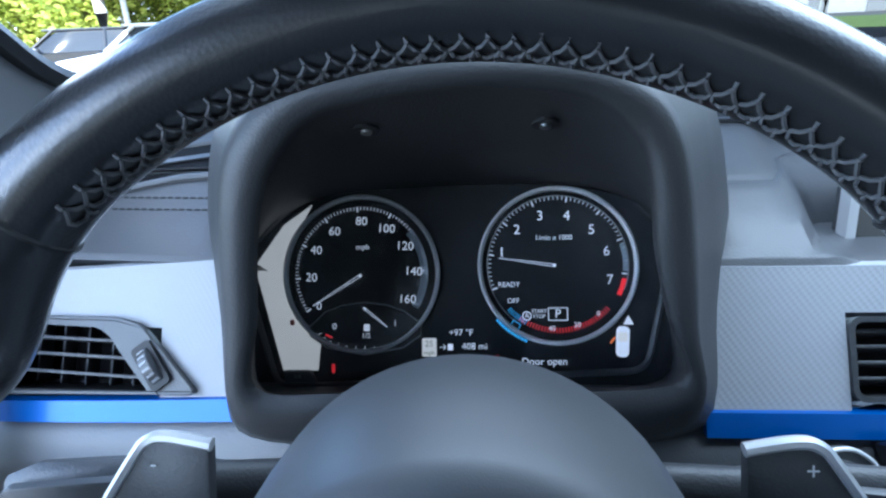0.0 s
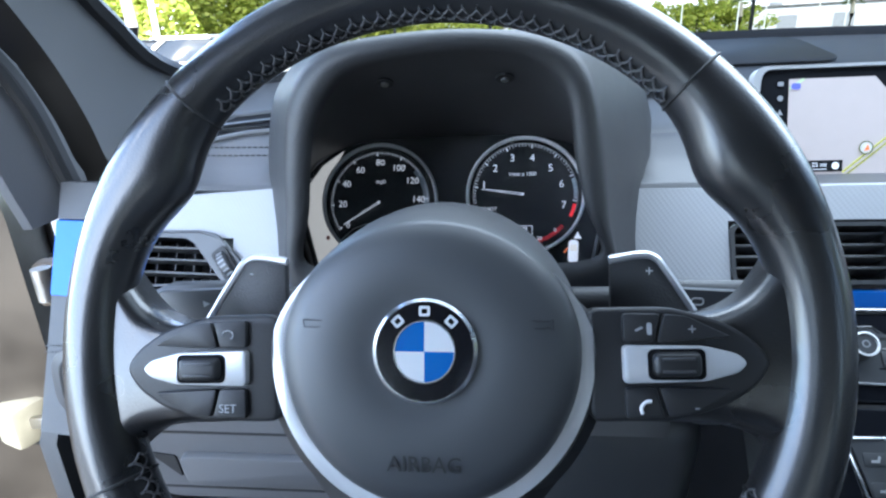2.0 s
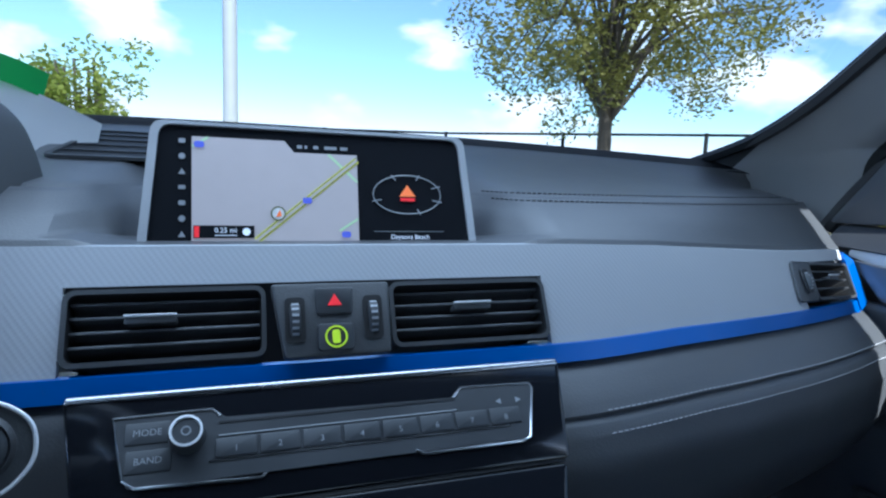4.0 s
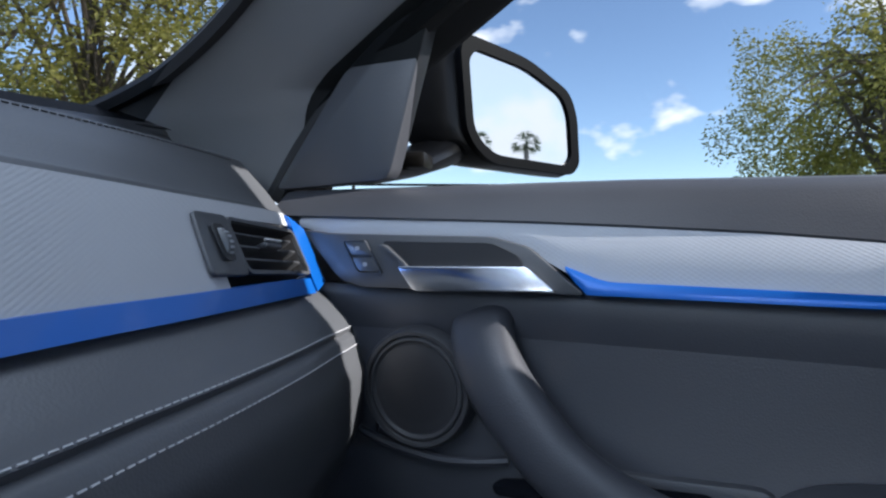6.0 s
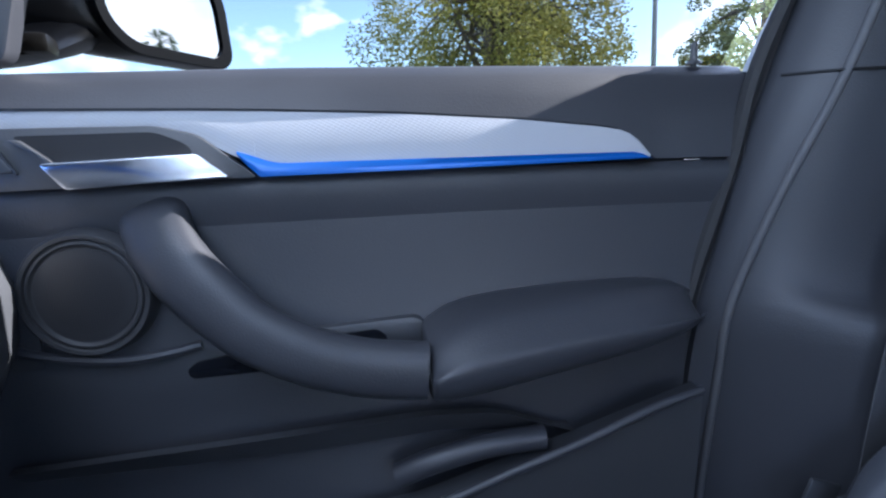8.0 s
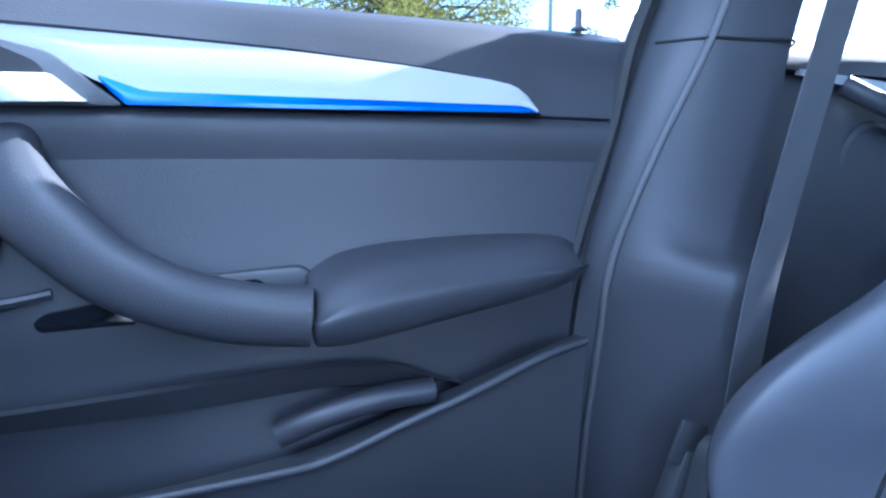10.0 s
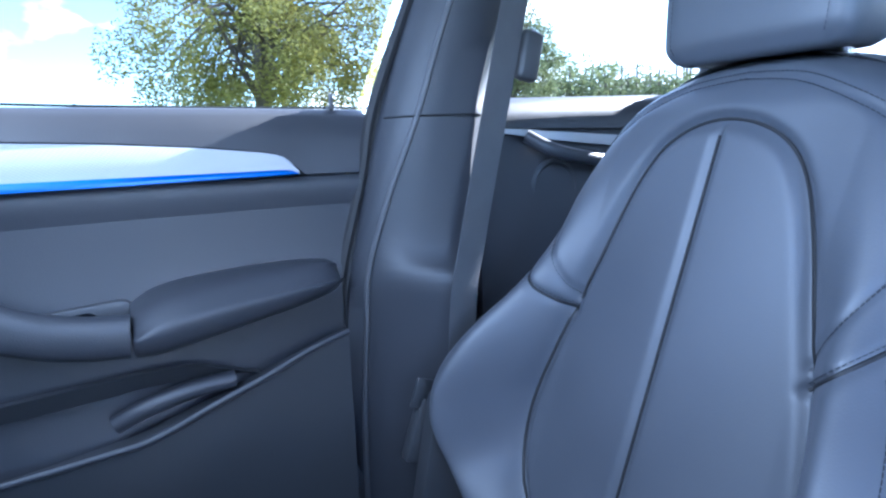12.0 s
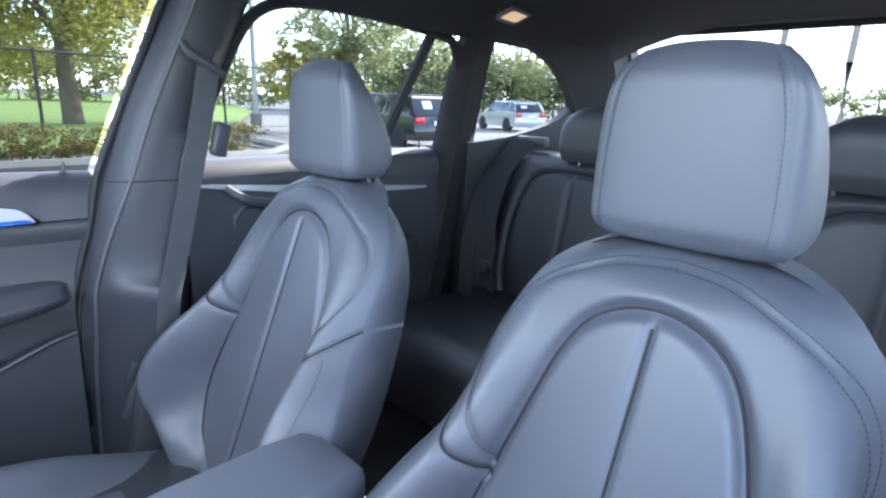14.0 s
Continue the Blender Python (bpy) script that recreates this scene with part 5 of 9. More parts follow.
def rim_point(a, phi, grow=0.0):
    """On the rim: angle a round the wheel, phi round the grip (0 outward, 90 to the driver)."""
    rw, rt = rim_section(a)
    d = min(abs((a - b + 180) % 360 - 180) for b in (30, 150))
    inward = -0.003 * math.exp(-(d / 13) ** 2)
    thumb = 0.0055 * math.exp(-(d / 7) ** 2) * min(0.0, math.cos(radians(phi)))
    r = RIM_R + inward + thumb + (rw + grow) * math.cos(radians(phi))
    z = RIM_Z + (rt + grow) * math.sin(radians(phi))
    flat = 0.006 * math.exp(-(((a - 270 + 180) % 360 - 180) / 22) ** 2)
    r -= flat
    return WM @ Vector((r * math.cos(radians(a)), RIM_Y + r * math.sin(radians(a)), z))


NR, NP = 144, 22
P("rim", loft([[rim_point(360 * i / NR, 360 * j / NP) for j in range(NP)] for i in range(NR + 1)], True, False), RIM_LEATHER, wheel, "smooth worn black leather rim")
for a in (44.5, 136.5, 205, -25):
    P("rim_seam", tube([rim_point(a, 360 * j / 24, 0.0001) for j in range(24)], 0.0009, 5, True), RUBBER, wheel)
rng_w = random.Random(5)
bm = bmesh.new()


def lace(a0, p0, a1, p1, r=0.00068):
    """One thread of the lacing, lying proud of the grip."""
    tube([rim_point(a0, p0, 0.0002), rim_point(lerp(a0, a1, 0.5), lerp(p0, p1, 0.5), 0.0011), rim_point(a1, p1, 0.0002)], r, 5, bm=bm)


for a0, a1 in ((46.5, 134.5), (203, 236), (304, 337)):
    n = int((a1 - a0) / 2.45)
    st_ = (a1 - a0) / n
    for k in range(n):
        j = [rng_w.uniform(-0.15, 0.15) for _ in range(4)]
        t0 = a0 + k * st_ + j[0]
        m0, m1 = t0 - st_ * 0.5, t0 + st_ * 0.5
        lace(t0 + 0.1, 142 + 8 * j[1], t0, 151)
        lace(t0, 150, m0, 163 + 6 * j[2])
        lace(t0, 150, m1, 163 + 6 * j[2])
        lace(m0, 162, m0 + st_ * 0.25, 173)
        lace(m1, 162, m1 - st_ * 0.25, 173)
        lace(m0 + st_ * 0.25, 172, m1 - st_ * 0.25, 173)
        lace(m0 + st_ * 0.25, 172, m0 + st_ * 0.12, 181)
P("cross_stitching", bm, STITCH, wheel, "grey cross stitching")["kind"] = "stuff"

# hub cover, its ring and the round badge
def warp(bm):
    """The hub's face is flatter above its middle than below; it grows rounder towards its back."""
    for v in bm.verts:
        v.co.y *= 0.87 + 0.14 * max(0.0, min(1.0, (-0.014 - v.co.z) / 0.045)) if v.co.y > 0 else 1.03
    bmesh.ops.transform(bm, matrix=WM, verts=bm.verts)
    return bm


hub = P("airbag_cover", warp(lathe([(0.0775, -0.062), (0.0770, -0.045), (0.0755, -0.025), (0.0730, -0.0115), (0.0700, -0.0045), (0.0670, 0.0005), (0.0590, 0.0036), (0.045, 0.0050), (0.036, 0.0048), (0.030, 0.0040), (0.026, 0.0034)], 72)), HUBPAD, wheel, "round black padded airbag cover")
P("raised_word", words("AIRBAG", 0.0098, WM @ at(0.0, -0.0505, 0.0050), depth=0.0002), RUBBER, hub)
for x in (-0.052, 0.052):
    P("horn_symbol", tube([WM @ at(x, 0.012, 0.0042) @ Vector((a, b, 0)) for a, b in ((-0.0055, 0.0020), (-0.0050, -0.0014), (0.0010, -0.0016), (0.0035, -0.0010), (0.0056, -0.0022), (0.0056, 0.0026), (0.0030, 0.0016), (-0.0045, 0.0020))], 0.0003, 4, True), RUBBER, hub)
badge = P("badge", lathe([(0.0240, 0.000), (0.0240, 0.0050), (0.0226, 0.0062)], 48, WM), CHROME, hub, "round badge with blue and white quarters")
P("badge_ring", ringplate(circle(0.0222, 48), circle(0.0142, 48), 0.0008, WM @ up(0.0058)), EMB_BLACK, badge)
P("badge_rim", ringplate(circle(0.0142, 48), circle(0.0134, 48), 0.0012, WM @ up(0.0058)), CHROME, badge)
for a in (132, 90, 48):
    P("badge_mark", ringplate(rrect(0.0050, 0.0046, 0.0008), rrect(0.0026, 0.0022, 0.0004), 0.0003, WM @ at(0.0182 * math.cos(radians(a)), 0.0182 * math.sin(radians(a)), 0.0066, a - 90)), EMB_WHITE, badge)
for q in range(4):
    pts = [(0, 0)] + [(0.0134 * math.cos(radians(90 * q + t)), 0.0134 * math.sin(radians(90 * q + t))) for t in range(0, 91, 10)]
    P("badge_quarter", slab(pts, 0.0010, WM @ up(0.0058)), EMB_BLUE if q % 2 else EMB_WHITE, badge)
ang = [lerp(145, 395, t / 60) for t in range(61)]
inner = [(0.0714 * math.cos(radians(a)), 0.0714 * math.sin(radians(a))) for a in ang]


def outer_r(a):
    e = min(a - 145, 395 - a)
    return 0.0716 + 0.0062 * min(1.0, e / 30.0)


outer = [(outer_r(a) * math.cos(radians(a)), outer_r(a) * math.sin(radians(a))) for a in ang]
bm = warp(slab(inner + outer[::-1], 0.006, up(-0.014), 0.001))
P("silver_ring", bm, SILVER, wheel, "satin silver ring round the hub")
def shell_r(a):
    e = min((a - 150) % 360, (390 - a) % 360)
    return 0.0 if e > 240 else min(1.0, e / 25.0)


P("hub_shell", warp(loft([[Vector(((r + g * shell_r(a)) * math.cos(radians(a)), (r + g * shell_r(a)) * math.sin(radians(a)), z)) for a in range(0, 360, 5)] for r, g, z in ((0.066, 0.010, -0.055), (0.069, 0.0165, -0.030), (0.069, 0.0165, -0.018), (0.068, 0.012, -0.013), (0.066, 0.007, -0.014))])), WHEEL_PLASTIC, wheel)
P("hub_back", lathe([(0.056, -0.085), (0.066, -0.064), (0.068, -0.056)], 48, WM), WHEEL_PLASTIC, wheel)
# lower spoke
P("lower_spoke", loft([[WM @ Vector((x * w, y, z)) for x, z in ((-1, -0.035), (-1, -0.018), (-0.82, -0.012), (0.82, -0.012), (1, -0.018), (1, -0.035))] for y, w in ((-0.060, 0.062), (-0.078, 0.048), (-0.092, 0.0425), (-0.12, 0.041), (-0.165, 0.043))]), WHEEL_PLASTIC, wheel)
P("silver_spoke", slab(rounded([(-0.046, -0.060), (0.046, -0.060), (0.028, -0.080), (0.0165, -0.092), (0.0135, -0.165), (-0.0135, -0.165), (-0.0165, -0.092), (-0.028, -0.080)][::-1], 0.006), 0.004, WM @ up(-0.0140), 0.0015), SILVER, wheel, "satin silver lower spoke")


def spoke(s):
    """The left (s=-1) or right (s=1) spoke: leather that runs out of the rim, a dark leaf-shaped bezel and its switches."""
    secs = []
    for x, yc, hh, z0, z1, b in ((0.058, -0.012, 0.0235, -0.046, -0.0180, 0.010), (0.080, -0.012, 0.0245, -0.044, -0.0150, 0.010), (0.105, -0.012, 0.0250, -0.042, -0.0120, 0.010), (0.125, -0.012, 0.0255, -0.040, -0.0110, 0.011), (0.138, -0.012, 0.0275, -0.040, -0.0115, 0.012),
                                 (0.150, -0.011, 0.0330, -0.040, -0.0120, 0.014), (0.159, -0.009, 0.0420, -0.038, -0.0125, 0.016), (0.167, -0.007, 0.0530, -0.036, -0.0135, 0.015), (0.175, -0.005, 0.0640, -0.034, -0.0145, 0.012)):
        top = [(yc - hh + b * (1 - math.cos(q)), z1 - b + b * math.sin(q)) for q in [math.pi / 2 * k / 5 for k in range(6)]]
        secs.append([SW @ Vector((s * x, y, z)) for y, z in [(yc - hh, z0)] + top + [(2 * yc - y, z) for y, z in top[::-1]] + [(yc + hh, z0)]])
    sp = P("side_spoke", loft(smooth_sections(secs)), RIM_LEATHER, wheel, "black leather spoke", True, 60)
    S = SW @ Matrix.Translation((0, 0.0025, 0.0015)) @ Matrix.Diagonal((s, 0.92, 1, 1))
    leaf = [(0.074, 0.0165), (0.112, 0.0160), (0.134, 0.0090), (0.148, -0.0010), (0.1550, -0.0115), (0.148, -0.0230), (0.134, -0.0330), (0.112, -0.0400), (0.074, -0.0405)]
    plate = P("switch_plate", slab(rounded(leaf[::s], 0.006), 0.010, S @ up(-0.0195), 0.0025, 3), WHEEL_PLASTIC, sp, "dark leaf-shaped switch bezel")
    for pts in ([(0.0895, 0.0135), (0.1065, 0.0130), (0.1030, -0.0010), (0.0895, -0.0010)], [(0.1078, 0.0129), (0.1180, 0.0115), (0.1370, 0.0010), (0.1043, -0.0010)],
                [(0.0895, -0.0225), (0.1030, -0.0225), (0.1065, -0.0372), (0.0895, -0.0380)], [(0.1043, -0.0225), (0.1370, -0.0240), (0.1190, -0.0355), (0.1078, -0.0371)]):
        P("switch", slab(rounded(pts[::-s] if s > 0 else pts, 0.002, 2), 0.0035, S @ up(-0.0100), 0.001), WHEEL_PLASTIC, plate)
    P("silver_insert", slab(rounded([(0.0890, -0.0020), (0.125, -0.0030), (0.139, -0.0070), (0.1430, -0.0115), (0.139, -0.0160), (0.125, -0.0200), (0.0890, -0.0210)][::s], 0.003), 0.0045, S @ up(-0.0100), 0.0015), SILVER, plate, "brushed silver insert")
    P("roller_well", slab(rrect(0.025, 0.0150, 0.003), 0.0003, S @ at(0.1120, -0.0115, -0.0055)), VOID, plate)
    P("roller", box(0.021, 0.0120, 0.010, S @ at(0.1120, -0.0115, -0.0065), 0.003, 3), WHEEL_PLASTIC, plate)
    for d in (-0.003, 0.003):
        P("roller_rib", box(0.014, 0.0012, 0.0012, S @ at(0.1120, -0.0115 + d, -0.0013), 0.0004), PLASTIC, plate)
    return plate


def smooth_sections(secs, n=4):
    """More sections between the given ones, along smooth curves."""
    return [list(r) for r in zip(*[smooth_path(c, n) for c in zip(*secs)])]


# the wheel stands turned a little
SW = WM @ Matrix.Rotation(radians(1.4), 4, 'Z')
pl_l = spoke(-1)
pl_r = spoke(1)
P("switch_word", words("SET", 0.0058, SW @ at(-0.0985, -0.0275, -0.0043)), GREY_T, pl_l)
P("resume_symbol", tube([SW @ Vector((-0.0985 + 0.0028 * math.cos(radians(a)), 0.0080 + 0.0022 * math.sin(radians(a)), -0.0043)) for a in range(-60, 200, 20)], 0.0003, 4), GREY_T, pl_l)
P("switch_word", words("+", 0.0070, SW @ at(0.1195, 0.0070, -0.0043)), GREY_T, pl_r)
P("switch_word", words("-", 0.0080, SW @ at(0.1200, -0.0270, -0.0043)), GREY_T, pl_r)
P("phone_symbol", tube([SW @ Vector((0.0995 + 0.0036 * math.cos(radians(a)), -0.0280 + 0.0036 * math.sin(radians(a)), -0.0042)) for a in range(75, 220, 15)], 0.0009, 5), WHITE_T, pl_r)
P("voice_symbol", slab(rrect(0.0022, 0.0056, 0.001), 0.0003, SW @ at(0.1010, 0.0078, -0.0047)), GREY_T, pl_r)
P("voice_symbol", slab(rrect(0.0036, 0.0010, 0.0003), 0.0003, SW @ at(0.0965, 0.0078, -0.0047, 25)), GREY_T, pl_r)


def paddle(s):
    m = fr((-0.37 + s * 0.116, 0.0375, 0.977), (1, 0.0, 0), (0, 0.36, 1))
    S = m @ Matrix.Diagonal((s * 0.88, 0.88, 1, 1))
    pts = [(-0.024, -0.040), (-0.024, 0.008), (-0.006, 0.0110), (0.003, 0.0095), (0.0105, 0.001), (0.034, -0.036)]
    a = P("shift_paddle", slab(rounded(pts[::-s], 0.003), 0.005, S @ up(-0.0045), 0.001), PLASTIC, wheel, "black shift paddle with a silver edge")
    edge = [(-0.0245, 0.0075), (-0.006, 0.0105), (0.003, 0.0090), (0.0105, 0.0005), (0.034, -0.036)]
    P("silver_edge", tube([S @ Vector((p.x, p.y, -0.001)) for p in smooth_path([(x, y, 0) for x, y in edge], 5)], 0.0026, 8), SILVER, a)
    P("paddle_mark", words("+" if s > 0 else "-", 0.0085, m @ at(0.0, 0.0, 0.0012)), WHITE_T, a)


paddle(-1)
paddle(1)

# ---- stalks behind the wheel ----
def stalk(s):
    st = thing("column_stalk", "black wiper stalk with white markings" if s > 0 else "black indicator stalk with white markings", "stalk", (-0.37 + s * 0.09, 0.07, 0.93), group="column stalks")
    x0, x1 = -0.37 + s * 0.06, -0.37 + s * 0.185
    z = 0.945
    P("stalk_arm", loft([[Vector((lerp(x0, x1, t), 0.065 - 0.02 * t + rw * math.cos(2 * math.pi * i / 16), z + 0.004 * t + rh * math.sin(2 * math.pi * i / 16))) for i in range(16)] for t, rw, rh in ((0, 0.008, 0.010), (0.35, 0.009, 0.012), (0.5, 0.009, 0.018), (0.9, 0.009, 0.019), (1.0, 0.006, 0.014))]), PLASTIC, st)
    m = fr(((x0 + x1) / 2 + s * 0.022, 0.041, z + 0.003), (1, -0.13 * s, 0), (0, 0.12, 1))
    face = P("stalk_face", slab(rrect(0.074, 0.034, 0.005), 0.004, m, 0.001), BUTTON, st)
    if s < 0:
        P("stalk_mark", words("BC", 0.0058, m @ at(0.004, 0.008, 0.0044)), GREY_T, face)
        P("stalk_arrow", slab([(-0.002, -0.002), (0.002, 0), (-0.002, 0.002)], 0.0003, m @ at(-0.005, 0.008, 0.0042)), GREY_T, face)
        P("beam_symbol", slab(rrect(0.0075, 0.0046, 0.002), 0.0003, m @ at(0.002, -0.008, 0.0042)), GREY_T, face)
        P("stalk_arrow", slab([(-0.002, -0.002), (0.002, 0), (-0.002, 0.002)], 0.0003, m @ at(-0.010, -0.008, 0.0042)), GREY_T, face)
    else:
        P("stalk_word", words("AUTO", 0.0058, m @ at(-0.022, 0.009, 0.0044)), WHITE_T, face)
        P("stalk_line", box(0.0006, 0.034, 0.0004, m @ at(-0.011, 0, 0.0042)), RUBBER, face)
        P("stalk_bar", box(0.006, 0.0012, 0.0003, m @ at(-0.016, -0.006, 0.0042)), WHITE_T, face)
        P("stalk_word", words("OFF\nON", 0.0050, m @ at(0.000, -0.002, 0.0044)), WHITE_T, face)
        P("stalk_word", words("REAR", 0.0052, m @ at(0.016, -0.002, 0.0044)), WHITE_T, face)
        for y in (0.010, -0.013):
            P("wiper_symbol", ringplate(rrect(0.007, 0.0046, 0.002), rrect(0.0055, 0.003, 0.0012), 0.0003, m @ at(0.000, y, 0.0042)), WHITE_T, face)


stalk(-1)
stalk(1)
start = thing("start_button", "round start button with a chrome ring beside the column", "button", (-0.155, 0.115, 0.845))
sm = fr((-0.1866, 0.118, 0.8902), (1, 0.25, 0), (0, 0.3, 1))
P("button_well", slab(rounded([(-0.030, 0.023), (0.012, 0.024), (0.027, 0.010), (0.027, -0.010), (0.012, -0.026), (-0.030, -0.020)][::-1], 0.010), 0.004, sm @ up(-0.004), 0.001), PLASTIC, start)
P("button_ring", tube([sm @ Vector((x, y, 0.0005)) for x, y in rounded([(-0.034, 0.0225), (0.010, 0.0240), (0.0265, 0.010), (0.0265, -0.011), (0.010, -0.0265), (-0.034, -0.0195)], 0.011, 6)[2:-2]], 0.0012, 8), RING, start, "bright chrome surround")
P("button_collar", lathe([(0.0185, -0.001), (0.0185, 0.002), (0.0160, 0.0045), (0.0150, 0.003)], 36, sm), HOOD, start)
P("button_cap", lathe([(0.0148, 0), (0.0148, 0.0035), (0.0120, 0.0050), (0.006, 0.0046), (0.0, 0.0044)], 32, sm), BUTTON, start)
P("button_mark", box(0.012, 0.0020, 0.0004, sm @ at(0, 0.003, 0.0048)), GREY_T, start)
P("button_mark", box(0.014, 0.0020, 0.0004, sm @ at(0, -0.003, 0.0048)), GREY_T, start)

# ---- pedals ----
ped = thing("brake_pedal", "ribbed steel and rubber brake pedal", "pedal", (-0.33, 0.42, 0.45), group="pedals")
pm = fr((-0.335, 0.36, 0.47), (1, 0, 0), (0, 0.45, 1))
P("pedal_pad", slab(rrect(0.095, 0.06, 0.012), 0.012, pm, 0.003), RUBBER, ped)
for i in range(6):
    P("pedal_rib", box(0.006, 0.05, 0.004, pm @ at(-0.035 + 0.014 * i, 0, 0.013), 0.001), PLASTIC, ped)
P("pedal_arm", tube([(-0.335, 0.37, 0.47), (-0.335, 0.45, 0.62), (-0.335, 0.48, 0.72)], 0.010, 8), STEEL, ped)
ped = thing("accelerator_pedal", "ribbed rubber accelerator pedal", "pedal", (-0.22, 0.42, 0.42), group="pedals")
pm = fr((-0.225, 0.38, 0.44), (1, 0, 0), (0, 0.35, 1))
P("pedal_pad", slab(rrect(0.05, 0.17, 0.012), 0.012, pm, 0.003), RUBBER, ped)
for i in range(4):
    P("pedal_rib", box(0.005, 0.15, 0.004, pm @ at(-0.015 + 0.010 * i, 0, 0.013), 0.001), POLE_G, ped)
ped = thing("foot_rest", "black ribbed foot rest beside the pedals", "foot rest", (-0.50, 0.42, 0.42))
pm = fr((-0.49, 0.40, 0.46), (1, 0, 0), (0, 0.45, 1))
P("rest_pad", slab(rrect(0.07, 0.22, 0.012), 0.012, pm, 0.003), STEEL, ped)
for i in range(7):
    P("rest_rib", box(0.055, 0.008, 0.005, pm @ at(0, -0.08 + 0.027 * i, 0.013), 0.001), RUBBER, ped)


# ---- cabin shell ----
floor = thing("floor", "dark carpeted cabin floor", "floor", (0, -0.5, 0.36), kind="structure")
P("carpet", grid(lambda u, v: Vector((lerp(-0.74, 0.74, u), lerp(0.75, -2.2, v), 0.36 + 0.02 * noise.noise((u * 9, v * 14, 0)) + max(0, (0.10 - v)) * 3.2)), 30, 50, None, (0, 0, -0.03)), CARPET, floor)
for x in (-0.37, 0.36):
    P("footwell_carpet", grid(lambda u, v: Vector((x + lerp(-0.23, 0.23, u), lerp(0.2, 0.50, v), 0.375 + 0.30 * v ** 1.6)), 8, 8, None, (0, 0, -0.012)), CARPET, floor)

# centre console, with the armrest box
cons = thing("centre_console", "dark centre console between the front seats", "console", (0, -0.2, 0.4))
P("console_body", loft([[Vector((sx * w + cx, y, z)) for sx, z in ((-1, 0.36), (-1, zt - 0.03), (-0.86, zt), (0.86, zt), (1, zt - 0.03), (1, 0.36))] for y, w, zt, cx in ((0.14, 0.125, 0.74, 0), (0.02, 0.125, 0.69, 0), (-0.10, 0.12, 0.625, 0), (-0.20, 0.115, 0.600, 0), (-0.5, 0.085, 0.600, 0), (-0.56, 0.08, 0.56, 0))]), PLASTIC, cons)
P("console_rail", tube([(-0.12, 0.06, 0.735), (-0.115, -0.02, 0.690), (-0.11, -0.10, 0.640)], 0.010, 8), PAD, cons)
P("console_rail", tube([(0.12, 0.06, 0.735), (0.115, -0.02, 0.690), (0.11, -0.10, 0.640)], 0.010, 8), PAD, cons)
P("storage_tray", slab(rrect(0.16, 0.09, 0.02), 0.01, fr((0, -0.02, 0.685), (1, 0, 0), (0, 1, 0.45)), 0.003), GLOSS, cons)
arm = P("armrest_lid", loft([[Vector((0.0 + sx * w, y, z0 + dz)) for sx, dz in ((-0.92, -0.055), (-1.0, -0.03), (-1.0, -0.012), (-0.90, -0.002), (-0.5, 0.0), (0.5, 0.0), (0.90, -0.002), (1.0, -0.012), (1.0, -0.03), (0.92, -0.055))] for y, w, z0 in ((-0.155, 0.050, 0.668), (-0.165, 0.062, 0.680), (-0.20, 0.067, 0.690), (-0.30, 0.068, 0.700), (-0.42, 0.066, 0.705), (-0.475, 0.062, 0.703), (-0.497, 0.052, 0.692))]), LEATHER, cons, "padded leather armrest lid")
P("lid_stitching", stitches([(s * 0.0655, lerp(-0.20, -0.47, i / 20), lerp(0.672, 0.688, i / 20)) for s in (1,) for i in range(21)], 0.006, 0.004, 0.0006), STITCH_D, arm)
P("armrest_base", box(0.11, 0.32, 0.06, pose(0, -0.335, 0.632), 0.01), PLASTIC, cons)

# roof lining with the lamp
roof = thing("headliner", "dark anthracite cloth roof lining", "ceiling", (0, -0.9, 1.42), kind="structure")


def roof_z(x, y):
    return 1.455 - 0.125 * (abs(x) / 0.62) ** 2.6 - 0.03 * max(0, min(1, (-0.7 - y) / 0.6)) - 0.05 * max(0, (y + 0.35) / 0.35) ** 2 - 0.05 * max(0, (-1.35 - y) / 0.8) ** 1.5


P("lining", grid(lambda u, v: Vector((lerp(-0.62, 0.62, u), lerp(-0.02, -2.05, v), roof_z(lerp(-0.62, 0.62, u), lerp(-0.02, -2.05, v)))), 24, 40, None, (0, 0, 0.03)), CLOTH, roof)
P("roof_skin", grid(lambda u, v: Vector((lerp(-0.72, 0.72, u), lerp(0.0, -2.1, v), roof_z(lerp(-0.62, 0.62, u), lerp(-0.02, -2.05, v)) + 0.06)), 12, 20, None, (0, 0, 0.01)), BRONZE, roof)
lamp = thing("dome_lamp", "small lit dome lamp in the roof lining", "lamp", (0.49, -1.38, 1.36))
lm = fr((0.49, -1.38, roof_z(0.49, -1.38) - 0.002), (0.3, -1, 0.0), (1, 0.3, -0.45))
lm = lm @ Matrix.Rotation(math.pi, 4, 'X')
P("lamp_frame", ringplate(rrect(0.13, 0.060, 0.015), rrect(0.11, 0.042, 0.010), 0.008, lm), PILLAR, lamp)
P("lamp_lens", slab(rrect(0.112, 0.044, 0.010), 0.006, lm, 0.002), DOME_E, lamp)


